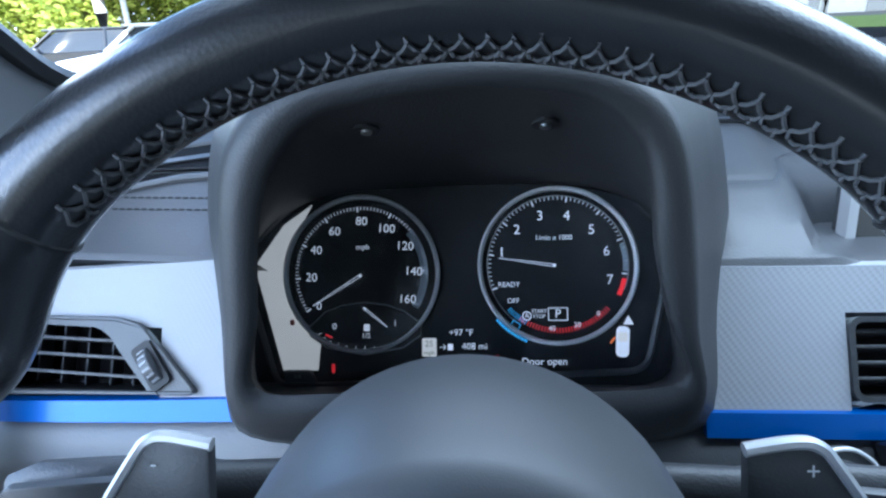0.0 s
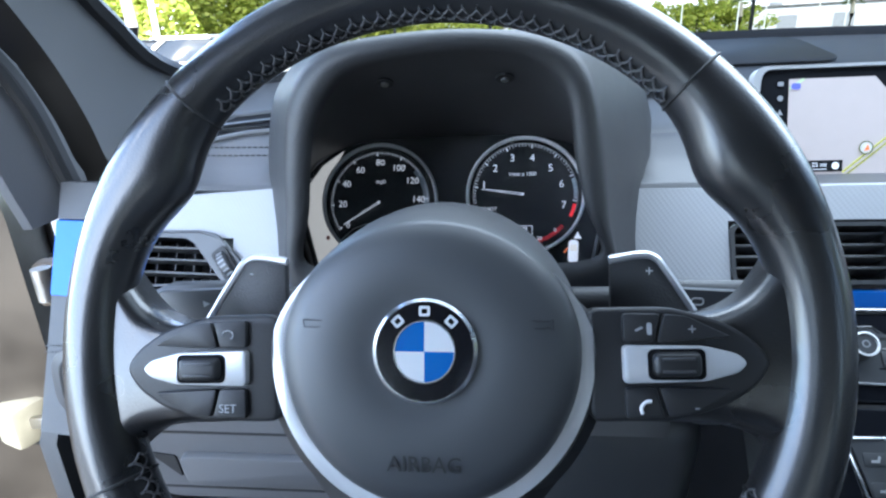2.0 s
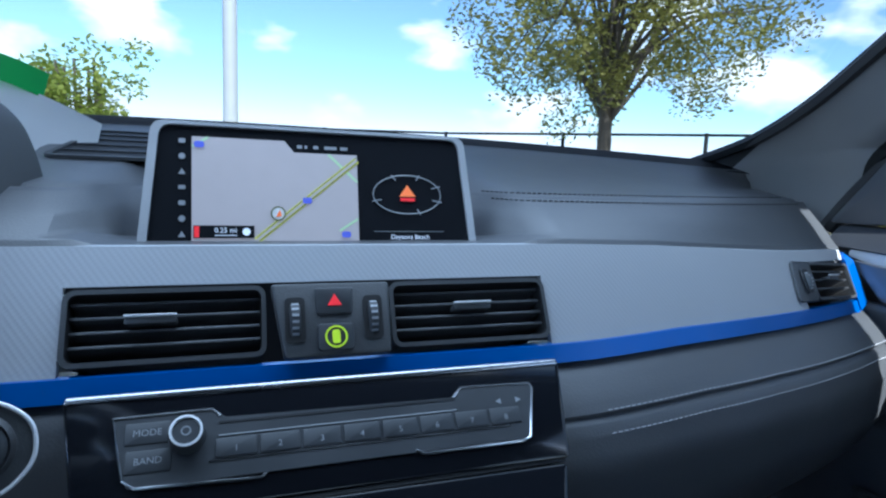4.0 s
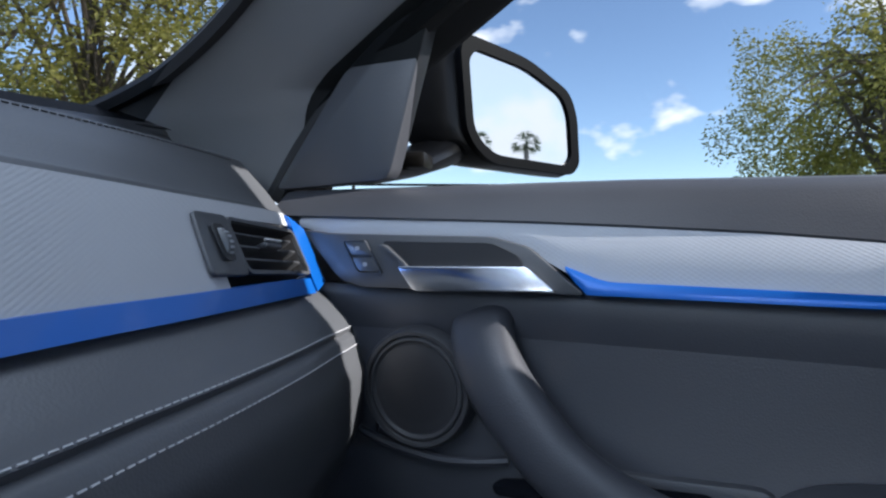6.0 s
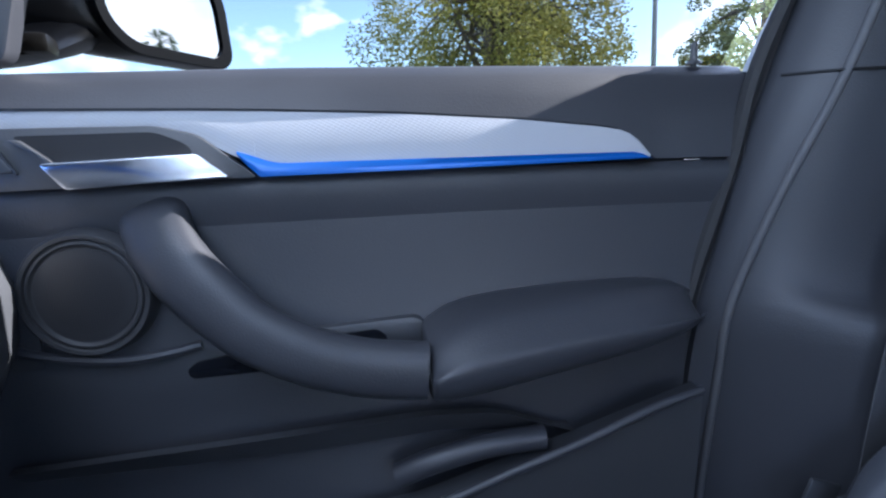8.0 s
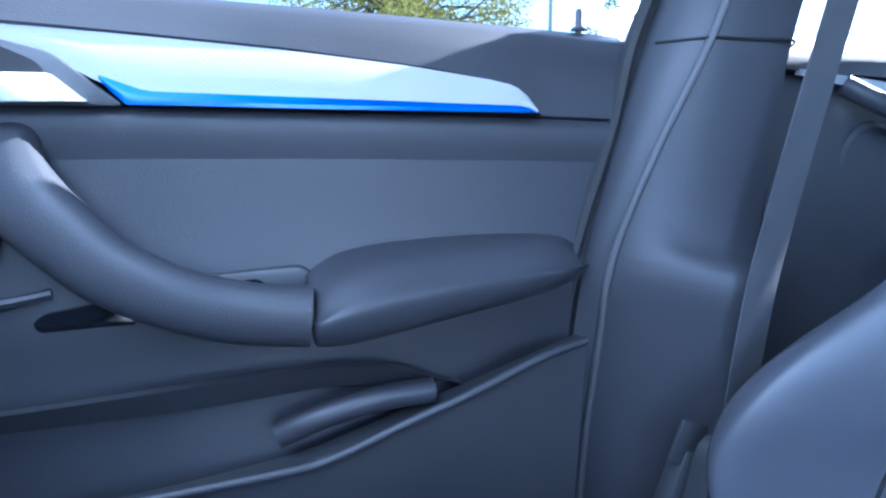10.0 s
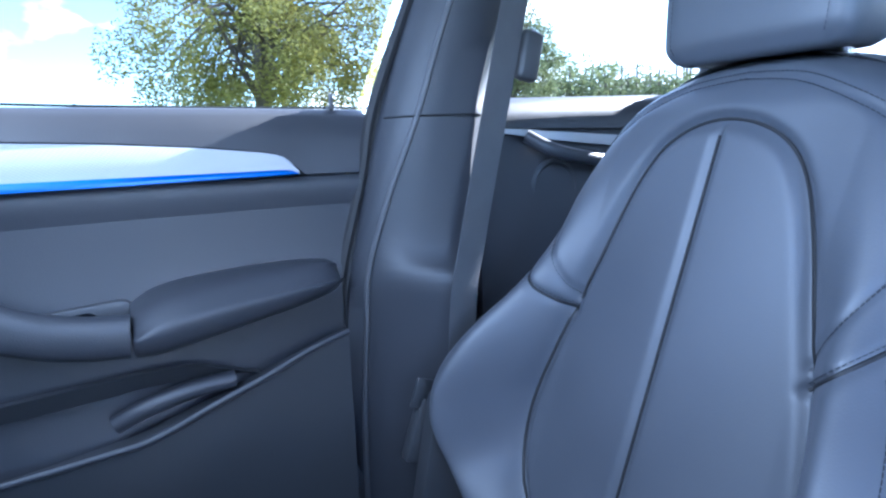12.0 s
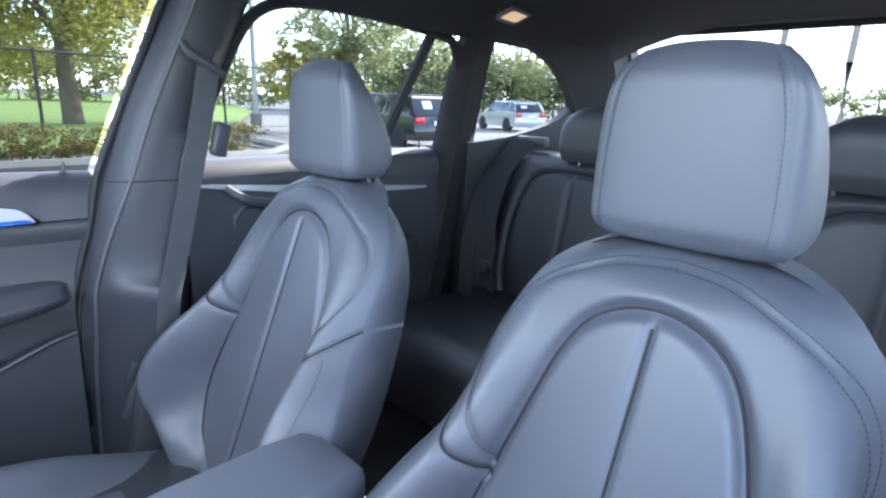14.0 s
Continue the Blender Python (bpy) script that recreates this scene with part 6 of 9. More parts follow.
def band(name, rows, mat, parent, label="", n=8, thick=(0.02, 0, 0)):
    """A sheet lofted between polylines that are resampled alike."""
    rs = [smooth_path(r, n) for r in rows]
    bm = bmesh.new()
    k = len(rs)
    t = Vector(thick)
    L = [[bm.verts.new(p) for p in r] for r in rs]
    B = [[bm.verts.new(p + t) for p in r] for r in rs]
    for S, fl in ((L, 0), (B, 1)):
        for a, b in zip(S, S[1:]):
            for i in range(len(a) - 1):
                q = (a[i], a[i + 1], b[i + 1], b[i])
                bm.faces.new(q[::-1] if fl else q)
    for i in range(len(L[0]) - 1):
        bm.faces.new((L[0][i], B[0][i], B[0][i + 1], L[0][i + 1]))
        bm.faces.new((L[-1][i], L[-1][i + 1], B[-1][i + 1], B[-1][i]))
    for i in range(k - 1):
        bm.faces.new((L[i][0], L[i + 1][0], B[i + 1][0], B[i][0]))
        bm.faces.new((L[i][-1], B[i][-1], B[i + 1][-1], L[i + 1][-1]))
    return P(name, bm, mat, parent, label, True, 50)


def mirrored(rows):
    return [[(-x, y, z) for x, y, z in r] for r in rows]


# A pillars: the inner trim from the dash corner up to the roof
A_IN = [(0.630, 0.560, 1.058), (0.645, 0.470, 1.086), (0.648, 0.410, 1.108), (0.645, 0.330, 1.150), (0.630, 0.210, 1.228), (0.600, 0.030, 1.320), (0.560, -0.140, 1.395)]
A_MID = [(0.690, 0.470, 1.030), (0.700, 0.410, 1.065), (0.700, 0.350, 1.098), (0.692, 0.260, 1.145), (0.675, 0.130, 1.215), (0.645, -0.050, 1.305), (0.600, -0.210, 1.380)]
A_OUT = [(0.735, 0.385, 0.985), (0.738, 0.345, 1.042), (0.737, 0.290, 1.096), (0.725, 0.190, 1.152), (0.703, 0.060, 1.218), (0.672, -0.110, 1.300), (0.630, -0.260, 1.372)]
L_IN = [(-0.650, 0.520, 1.045), (-0.700, 0.347, 1.088), (-0.702, 0.264, 1.137), (-0.700, 0.222, 1.171), (-0.680, 0.120, 1.240), (-0.630, -0.020, 1.330), (-0.565, -0.150, 1.398)]
L_MID = [(-0.705, 0.380, 1.005), (-0.728, 0.290, 1.045), (-0.728, 0.240, 1.098), (-0.724, 0.200, 1.145), (-0.702, 0.105, 1.215), (-0.655, -0.040, 1.312), (-0.600, -0.190, 1.388)]
L_OUT = [(-0.735, 0.235, 0.970), (-0.735, 0.226, 0.999), (-0.735, 0.205, 1.068), (-0.735, 0.178, 1.113), (-0.715, 0.090, 1.190), (-0.670, -0.060, 1.295), (-0.620, -0.220, 1.380)]
for s in (1, -1):
    pil = thing("pillar_front", "grey grained windscreen pillar trim", "pillar", (s * 0.70, 0.35, 1.03), kind="structure")
    rows = [A_IN, A_MID, A_OUT] if s > 0 else [L_IN, L_MID, L_OUT]
    band("pillar_trim", rows, APILLAR, pil, "", 6, (s * 0.03, 0.01, 0))
    seal = [Vector(p) + Vector((s * 0.004, -0.012, -0.004)) for p in rows[2]]
    P("door_seal", tube(smooth_path(seal, 6), 0.013 if s > 0 else 0.006, 8), RUBBER, pil)
    band("pillar_gap", [rows[2], [(Vector(p) + Vector((s * 0.030, -0.045, -0.012)))[:] for p in rows[2]]], RUBBER if s > 0 else PILLAR, pil, "", 6, (s * 0.01, 0, 0))
    edge = [Vector(p) + Vector((-s * 0.002, 0.004, 0.002)) for p in rows[0]]
    P("glass_frit", tube(smooth_path(edge, 6), 0.009, 6), RUBBER, pil)

# windscreen
ws = thing("windscreen", "clear laminated windscreen glass", "window", (0, 0.5, 1.1), kind="structure")
bm = grid(lambda u, v: Vector((lerp(-0.68, 0.66, u) * lerp(1.0, 0.86, v), lerp(yw(lerp(-0.66, 0.66, u)), 0.0 - 0.16 * abs(2 * u - 1) ** 2, v) + 0.01, lerp(zw(lerp(-0.66, 0.66, u)), 1.425 - 0.03 * abs(2 * u - 1) ** 2, v) + 0.03 * math.sin(math.pi * v) - 0.004)), 16, 12)
pane("glass", bm, GLASS, ws)

# side window glass and sills; rear glass
# B pillar with belt
for s in (1, -1):
    bp = thing("pillar_middle", "dark grey door pillar trim between the doors", "pillar", (s * 0.67, -0.48, 0.6), kind="structure")
    f = [(0.700, -0.360, 0.40), (0.694, -0.356, 0.55), (0.692, -0.362, 0.68), (0.692, -0.374, 0.755), (0.690, -0.402, 0.86), (0.684, -0.432, 0.962), (0.676, -0.480, 1.10), (0.655, -0.545, 1.25), (0.620, -0.59, 1.36)]
    edge = [(0.684, -0.368, 0.40), (0.684, -0.374, 0.55), (0.682, -0.386, 0.68), (0.677, -0.393, 0.757), (0.662, -0.424, 0.86), (0.646, -0.464, 0.962), (0.640, -0.515, 1.10), (0.624, -0.580, 1.25), (0.596, -0.625, 1.37)]
    e1 = [(x + 0.004, y + 0.008, z) for x, y, z in edge]
    e2 = [(x - 0.0035, y - 0.006, z) for x, y, z in edge]
    mid = [(0.640, -0.432, 0.40), (0.640, -0.430, 0.55), (0.638, -0.432, 0.68), (0.636, -0.436, 0.752), (0.646, -0.458, 0.800), (0.641, -0.500, 0.962), (0.637, -0.550, 1.10), (0.622, -0.612, 1.25), (0.594, -0.655, 1.37)]
    m2 = [(0.608, -0.490, 0.40), (0.604, -0.490, 0.55), (0.602, -0.490, 0.68), (0.604, -0.494, 0.745), (0.632, -0.526, 0.785), (0.636, -0.548, 0.962), (0.634, -0.592, 1.10), (0.618, -0.650, 1.25), (0.590, -0.69, 1.37)]
    bk = [(0.690, -0.580, 0.40), (0.690, -0.580, 0.55), (0.690, -0.580, 0.68), (0.690, -0.580, 0.755), (0.690, -0.590, 0.83), (0.690, -0.600, 0.962), (0.680, -0.640, 1.10), (0.660, -0.695, 1.25), (0.620, -0.735, 1.36)]
    rows = [f, e1, edge, e2, mid, m2, bk]
    if s < 0:
        rows = mirrored(rows)
    band("pillar_trim", rows, DOORP, bp, "", 5, (s * 0.02, 0, 0))
    # bead on the moulded edge, in paler trim to paint the ridge's highlight
    P("edge_highlight", tube(smooth_path([(s * (x - 0.0005), y, z) for x, y, z in edge], 6), 0.0042, 10), PILLAR, bp)
    P("pillar_seam", tube(smooth_path([(s * (x - 0.001), y, z) for x, y, z in ((0.684, -0.4325, 0.963), (0.650, -0.457, 0.963), (0.6425, -0.470, 0.963), (0.641, -0.500, 0.963), (0.636, -0.548, 0.963), (0.670, -0.58, 0.963))], 6), 0.0014, 5), RUBBER, bp)
    seal = [(0.708, -0.356, 0.42), (0.702, -0.350, 0.56), (0.700, -0.353, 0.70), (0.700, -0.368, 0.78), (0.702, -0.400, 0.88), (0.702, -0.424, 0.975), (0.692, -0.475, 1.10), (0.668, -0.535, 1.25), (0.632, -0.58, 1.37)]
    P("door_seal", tube(smooth_path([(s * x, y, z) for x, y, z in seal], 6), 0.008, 8), RUBBER, bp)
    outs = [(0.755, -0.40, 0.42), (0.750, -0.36, 0.56), (0.750, -0.36, 0.70), (0.752, -0.38, 0.78), (0.752, -0.415, 0.88), (0.748, -0.44, 0.975), (0.725, -0.49, 1.10), (0.698, -0.55, 1.25), (0.66, -0.60, 1.37)]
    rows = [[(x, y, z) for x, y, z in seal], outs]
    if s < 0:
        rows = mirrored(rows)
    band("pillar_outer", rows, HOOD, bp, "", 5, (0, -0.10, 0))

belt = thing("seat_belt", "grey woven seat belt hanging on the door pillar", "seat belt", (0.625, -0.52, 0.7))


def ribbon(pts, w, across, mat, parent, name="webbing", n=8):
    ps = smooth_path(pts, n)
    ac = Vector(across).normalized()
    bm = bmesh.new()
    rows = []
    for p in ps:
        rows.append([bm.verts.new(p - ac * w / 2), bm.verts.new(p + ac * w / 2), bm.verts.new(p + ac * w / 2 + Vector((0.0012, 0, 0))), bm.verts.new(p - ac * w / 2 + Vector((0.0012, 0, 0)))])
    for a, b in zip(rows, rows[1:]):
        for i in range(4):
            bm.faces.new((a[i], a[(i + 1) % 4], b[(i + 1) % 4], b[i]))
    return P(name, bm, mat, parent)


WEB = M("belt webbing", (0.115, 0.118, 0.124), 0.75, grain=1200, bump=0.4, vary=0.15, vscale=30)
ribbon([(0.596, -0.608, 1.178), (0.602, -0.594, 1.10), (0.606, -0.562, 0.963), (0.604, -0.520, 0.80), (0.598, -0.495, 0.70), (0.610, -0.49, 0.50)], 0.050, (0.25, -1, -0.15), WEB, belt)
P("belt_guide", tube(smooth_path([(0.606, -0.568, 1.222), (0.592, -0.572, 1.203), (0.584, -0.602, 1.186), (0.590, -0.634, 1.166)], 5), 0.008, 8), PLASTIC, belt)
P("height_adjuster", box(0.020, 0.035, 0.07, pose(0.628, -0.636, 1.040, 14), 0.008, 3), PLASTIC, belt)

# rear pillars, quarter panels, tailgate wall
rear = thing("rear_side_trim", "dark trim round the rear side windows", "trim", (0.66, -1.4, 0.9), kind="structure")
for s in (1, -1):
    def sy(rows):
        return rows if s > 0 else mirrored(rows)
    band("pillar_rear", sy([[(0.690, -1.225, 0.55), (0.690, -1.275, 0.80), (0.685, -1.310, 1.00), (0.655, -1.335, 1.20), (0.60, -1.350, 1.375)], [(0.660, -1.255, 0.55), (0.655, -1.310, 0.80), (0.648, -1.345, 1.00), (0.622, -1.372, 1.20), (0.580, -1.39, 1.39)], [(0.680, -1.33, 0.55), (0.675, -1.39, 0.80), (0.668, -1.435, 1.00), (0.645, -1.455, 1.20), (0.60, -1.47, 1.38)]]), CLOTH, rear, "", 6, (s * 0.03, 0, 0))
    band("quarter_panel", sy([[(0.655, -1.40, 1.01), (0.640, -1.60, 1.03), (0.62, -1.80, 1.08), (0.60, -1.90, 1.16)], [(0.66, -1.40, 0.85), (0.65, -1.60, 0.87), (0.63, -1.80, 0.90), (0.60, -2.0, 0.92)], [(0.68, -1.40, 0.4), (0.68, -1.60, 0.4), (0.68, -1.80, 0.4), (0.68, -2.0, 0.4)]]), HOOD, rear, "", 6, (s * 0.03, 0, 0))
    band("quarter_top", sy([[(0.600, -1.42, 1.312), (0.585, -1.55, 1.302), (0.575, -1.70, 1.248), (0.585, -1.81, 1.165), (0.60, -1.88, 1.09)], [(0.56, -1.42, 1.42), (0.545, -1.60, 1.41), (0.53, -1.82, 1.37), (0.53, -1.98, 1.26), (0.56, -2.05, 1.06)]]), CLOTH, rear, "", 6, (s * 0.03, 0, 0))
    band("roof_rail", sy([[(0.565, -0.12, 1.395), (0.600, -0.35, 1.375), (0.595, -0.70, 1.385), (0.585, -1.05, 1.385), (0.57, -1.42, 1.36)], [(0.58, -0.10, 1.46), (0.58, -0.35, 1.46), (0.575, -0.70, 1.46), (0.565, -1.05, 1.46), (0.55, -1.42, 1.44)]]), CLOTH, rear, "", 6, (s * 0.05, 0, 0))
    pane("quarter_glass", grid(lambda u, v: Vector((s * (0.672 - 0.05 * v), lerp(-1.40, -1.93, u), lerp(1.0, 1.36, v))), 4, 4), PRIVACY, rear)
for s in (1, -1):
    P("side_wall", box(0.03, 1.7, 0.62, pose(s * 0.735, -1.25, 0.66)), PLASTIC, rear)
    P("wheel_house", box(0.10, 0.40, 0.42, pose(s * 0.69, -1.66, 0.60), 0.05, 3), PLASTIC, rear)
tail = thing("tailgate", "dark tailgate with the rear window", "tailgate", (0, -2.1, 0.9), kind="structure")
P("lower_lining", box(1.30, 0.06, 0.60, pose(0, -2.13, 0.74), 0.02), PLASTIC, tail)
P("frame", ringplate(rrect(1.30, 0.48, 0.06), rrect(1.06, 0.30, 0.05), 0.05, fr((0, -2.12, 1.22), (1, 0, 0), (0, 0.45, 1))), PLASTIC, tail)
gm = fr((0, -2.115, 1.22), (1, 0, 0), (0, 0.45, 1))
pane("rear_glass", grid(lambda u, v: gm @ Vector((lerp(-0.54, 0.54, u), lerp(-0.17, 0.17, v), 0)), 4, 4), PRIVACY, tail)
P("parcel_shelf", box(1.16, 0.42, 0.02, pose(0, -1.88, 0.93), 0.005), CARPET, tail)


# ---- passenger door ----
door = thing("passenger_door", "closed front passenger door with silver trim and blue strip", "car door", (0.72, -0.05, 0.45))


def zt(y):
    return lin([(-0.312, 0.899), (-0.300, 0.915), (-0.289, 0.921), (-0.268, 0.925), (-0.196, 0.934), (-0.091, 0.943), (0.016, 0.949), (0.08, 0.952), (0.282, 0.959), (0.35, 0.961)], y)


def zs(y):
    """Foot of the blue strip and of the upper pad."""
    return lin([(-0.42, 0.890), (-0.307, 0.893), (-0.128, 0.896), (0.033, 0.897), (0.33, 0.896)], y)


def rear_y(z):
    """The door's rear edge."""
    return lin([(0.40, -0.352), (0.54, -0.350), (0.65, -0.353), (0.755, -0.358), (0.89, -0.402), (0.975, -0.420)], z)


def belt_z(y):
    return lin([(-0.42, 0.978), (-0.2, 0.984), (0.0, 0.988), (0.33, 0.990)], y)


rings = []
N = 40
for i in range(N + 1):
    y = lerp(0.345, -0.418, i / N)
    b = belt_z(y)
    lo = zt(y) if y > -0.312 else lerp(zt(-0.312), zs(y), min(1, (-0.312 - y) / 0.01))
    rings.append([Vector(p) for p in ((0.775, y, b - 0.012), (0.760, y, b - 0.002), (0.742, y, b), (0.724, y, b - 0.003), (0.712, y, b - 0.012), (0.703, y, lerp(b - 0.012, lo, 0.5)), (0.697, y, lo + 0.002), (0.700, y, lo), (0.73, y, lo))])
P("upper_pad", loft(rings), DOORP, door, "soft dark upper door pad")


def strip_sheet(y0, y1, lo, hi, x, n=30, thick=0.006, bulge=0.0):
    return grid(lambda u, v: Vector((x - bulge * math.sin(math.pi * v) + 0.28 * (lerp(lo(lerp(y0, y1, u)), hi(lerp(y0, y1, u)), v) - 0.925), lerp(y0, y1, u), lerp(lo(lerp(y0, y1, u)), hi(lerp(y0, y1, u)), v))), n, 5, None, (thick, 0, 0))


blue_top = lambda y: lin([(-0.312, 0.8955), (-0.30, 0.902), (0.008, 0.907), (0.015, 0.908), (0.043, 0.918), (0.06, 0.918)], y)
low_edge = lambda y: lin([(0.030, 0.907), (0.055, 0.919), (0.074, 0.932), (0.101, 0.939), (0.27, 0.942), (0.31, 0.951)], y)
P("silver_trim", strip_sheet(0.029, -0.311, lambda y: blue_top(y), zt, 0.692, 40, 0.006, 0.002), TRIM, door, "embossed silver trim panel")
P("silver_trim", strip_sheet(0.310, 0.029, low_edge, zt, 0.692, 30, 0.006, 0.002), TRIM, door, "embossed silver trim panel")
P("blue_strip", strip_sheet(0.043, -0.312, lambda y: max(zs(y), lin([(0.026, 0.896), (0.045, 0.9175)], y)), blue_top, 0.689, 40, 0.006, 0.001), BLUE, door, "satin blue accent strip")
DM = fr((0.690, -0.007, -0.004), (0, -1, 0), (0, 0, 1))


def dpts(pts):
    return [(-y, z) for y, z in pts]


bez_out = rounded(dpts([(0.305, 0.952), (0.27, 0.948), (0.112, 0.945), (0.080, 0.937), (0.034, 0.900), (0.24, 0.899), (0.262, 0.906)]), 0.006, 3)
bez = P("handle_bezel", slab(bez_out[::-1], 0.007, DM @ up(-0.003), 0.002), PLASTIC, door, "dark handle surround")
P("handle_recess", slab(rounded(dpts([(0.215, 0.941), (0.110, 0.940), (0.088, 0.930), (0.082, 0.920), (0.185, 0.9165)]), 0.006, 3)[::-1], 0.002, DM @ up(0.0035)), RUBBER, bez)
P("handle_lever", slab(rounded(dpts([(0.196, 0.9195), (0.078, 0.9215), (0.055, 0.9015), (0.180, 0.8985)]), 0.004, 3)[::-1], 0.009, DM @ up(0.003), 0.003), CHROME, bez, "satin chrome door handle")
P("handle_scoop", slab(rounded(dpts([(0.216, 0.938), (0.196, 0.926), (0.182, 0.899), (0.176, 0.899), (0.186, 0.921), (0.208, 0.938)]), 0.003, 2)[::-1], 0.008, DM @ up(0.003), 0.002), PLASTIC, bez)
for za, zbt, dy in ((0.9405, 0.9285, 0.0), (0.9265, 0.9135, -0.008)):
    k = P("lock_switch", slab(rounded(dpts([(0.254 + dy, za), (0.232 + dy, za), (0.224 + dy, zbt), (0.246 + dy, zbt)]), 0.003, 3)[::-1], 0.004, DM @ up(0.003), 0.001), BUTTON, bez)
    P("lock_symbol", slab(rrect(0.0045, 0.0036, 0.001), 0.0003, DM @ at(-0.239 - dy, (za + zbt) / 2, 0.0072)), GREY_T, k)
P("switch_edge", ringplate(rounded(dpts([(0.256, 0.942), (0.231, 0.942), (0.213, 0.9115), (0.238, 0.9115)]), 0.003, 3), rounded(dpts([(0.2545, 0.941), (0.2318, 0.941), (0.2145, 0.9125), (0.2385, 0.9125)]), 0.003, 3), 0.0045, DM @ up(0.003)), PLASTIC, bez)


# the padded roll below the trim, then the inset panel
def roll(y):
    s = zs(y)
    return [Vector(p) for p in ((0.715, y, s - 0.001), (0.6995, y, s - 0.001), (0.6965, y, s - 0.004), (0.6950, y, s - 0.011), (0.6955, y, s - 0.020), (0.6970, y, s - 0.029), (0.6996, y, s - 0.040), (0.715, y, s - 0.046))]


P("padded_roll", loft([roll(lerp(0.33, -0.402, i / 20)) for i in range(21)]), DOORP, door)


def panel_x(y, z):
    """Depth of the inset door panel."""
    x = 0.700
    x -= 0.012 * math.exp(-((z - 0.72) / 0.06) ** 2)
    x += 0.0
    return x - 0.025 * max(0, min(1, (0.70 - z) / 0.12))


def panel_point(u, v):
    z = lerp(0.872, 0.40, v)
    y = lerp(0.36, rear_y(z), u)
    return Vector((panel_x(y, z), y, z))


P("door_panel", grid(panel_point, 40, 30, None, (0.04, 0, 0)), DOORP, door, "dark door lining")
# shallow step that frames the inset panel
P("panel_step", tube(smooth_path([(0.690, 0.33, 0.790), (0.688, 0.26, 0.772), (0.686, 0.21, 0.757), (0.684, 0.155, 0.750), (0.685, 0.12, 0.752), (0.690, 0.09, 0.756)], 6), 0.0042, 8), DOORP, door)
# loudspeaker
sp = P("loudspeaker", lathe([(0.054, -0.010), (0.0525, 0.003), (0.0500, 0.006), (0.0470, 0.0055), (0.0455, 0.0030), (0.0440, 0.0050), (0.0425, 0.0052), (0.0405, 0.0025), (0.038, 0.002)], 56, DM @ at(-0.179, 0.813, 0.006)), HOOD, door, "round black loudspeaker cover")
P("speaker_mesh", lathe([(0.040, 0.0), (0.0390, 0.003), (0.028, 0.0036), (0.0, 0.0038)], 48, DM @ at(-0.179, 0.813, 0.006)), GRILLE, sp, "fine perforated black mesh")
# window switch and tray below the pull handle
tray = P("switch_tray", slab(rounded(dpts([(0.020, 0.766), (-0.088, 0.771), (-0.098, 0.764), (-0.092, 0.732), (0.0, 0.726), (0.030, 0.735)]), 0.006, 3)[::-1], 0.013, DM @ up(-0.009), 0.004), PLASTIC, door)
P("tray_well", slab(rounded(dpts([(0.012, 0.7585), (-0.053, 0.762), (-0.062, 0.755), (-0.060, 0.736), (-0.010, 0.733)]), 0.004, 3)[::-1], 0.002, DM @ up(0.0032)), GLOSS, tray)
P("switch_plate", slab(rounded(dpts([(0.112, 0.738), (0.103, 0.745), (0.055, 0.752), (0.040, 0.731), (0.108, 0.730)]), 0.004, 3)[::-1], 0.006, DM @ up(-0.003), 0.001), GLOSS, tray)
P("window_switch", box(0.030, 0.008, 0.006, DM @ at(0.032, 0.749, 0.006, 4), 0.002), BUTTON, tray)
# pull handle
cl = [(0.704, 0.117, 0.868), (0.690, 0.113, 0.858), (0.674, 0.103, 0.843), (0.660, 0.085, 0.822), (0.650, 0.060, 0.798), (0.643, 0.036, 0.778), (0.637, 0.003, 0.761), (0.635, -0.030, 0.749), (0.633, -0.062, 0.742), (0.632, -0.098, 0.738)]
path = smooth_path(cl, 6)
rings = []
for i, p in enumerate(path):
    a, b = path[max(0, i - 1)], path[min(len(path) - 1, i + 1)]
    d = (b - a).normalized()
    sd = d.cross(Vector((1, 0, 0)))
    sd.normalize()
    inn = sd.cross(d).normalized()
    t = i / (len(path) - 1)
    w, h = lerp(0.030, 0.0235, min(1, t * 1.5)), lerp(0.016, 0.017, t)
    rings.append([p + sd * w * math.copysign(abs(math.cos(q)) ** 0.8, math.cos(q)) + inn * h * math.copysign(abs(math.sin(q)) ** 0.8, math.sin(q)) for q in [2 * math.pi * j / 18 for j in range(18)]])
P("pull_handle", loft(rings), DOORP, door, "dark curved pull handle")
P("handle_joint", tube([Vector((0.631, -0.099, 0.738)) + Vector((0.017 * math.sin(q), 0.002 * math.cos(q), 0.0225 * math.cos(q))) for q in [2 * math.pi * j / 20 for j in range(20)]], 0.0008, 5, True), RUBBER, door)
# armrest
def smooth_rings(rs, n):
    """More rings between the given ones, along smooth curves."""
    cols = [smooth_path(c, n) for c in zip(*rs)]
    return [list(r) for r in zip(*cols)]


rings = []
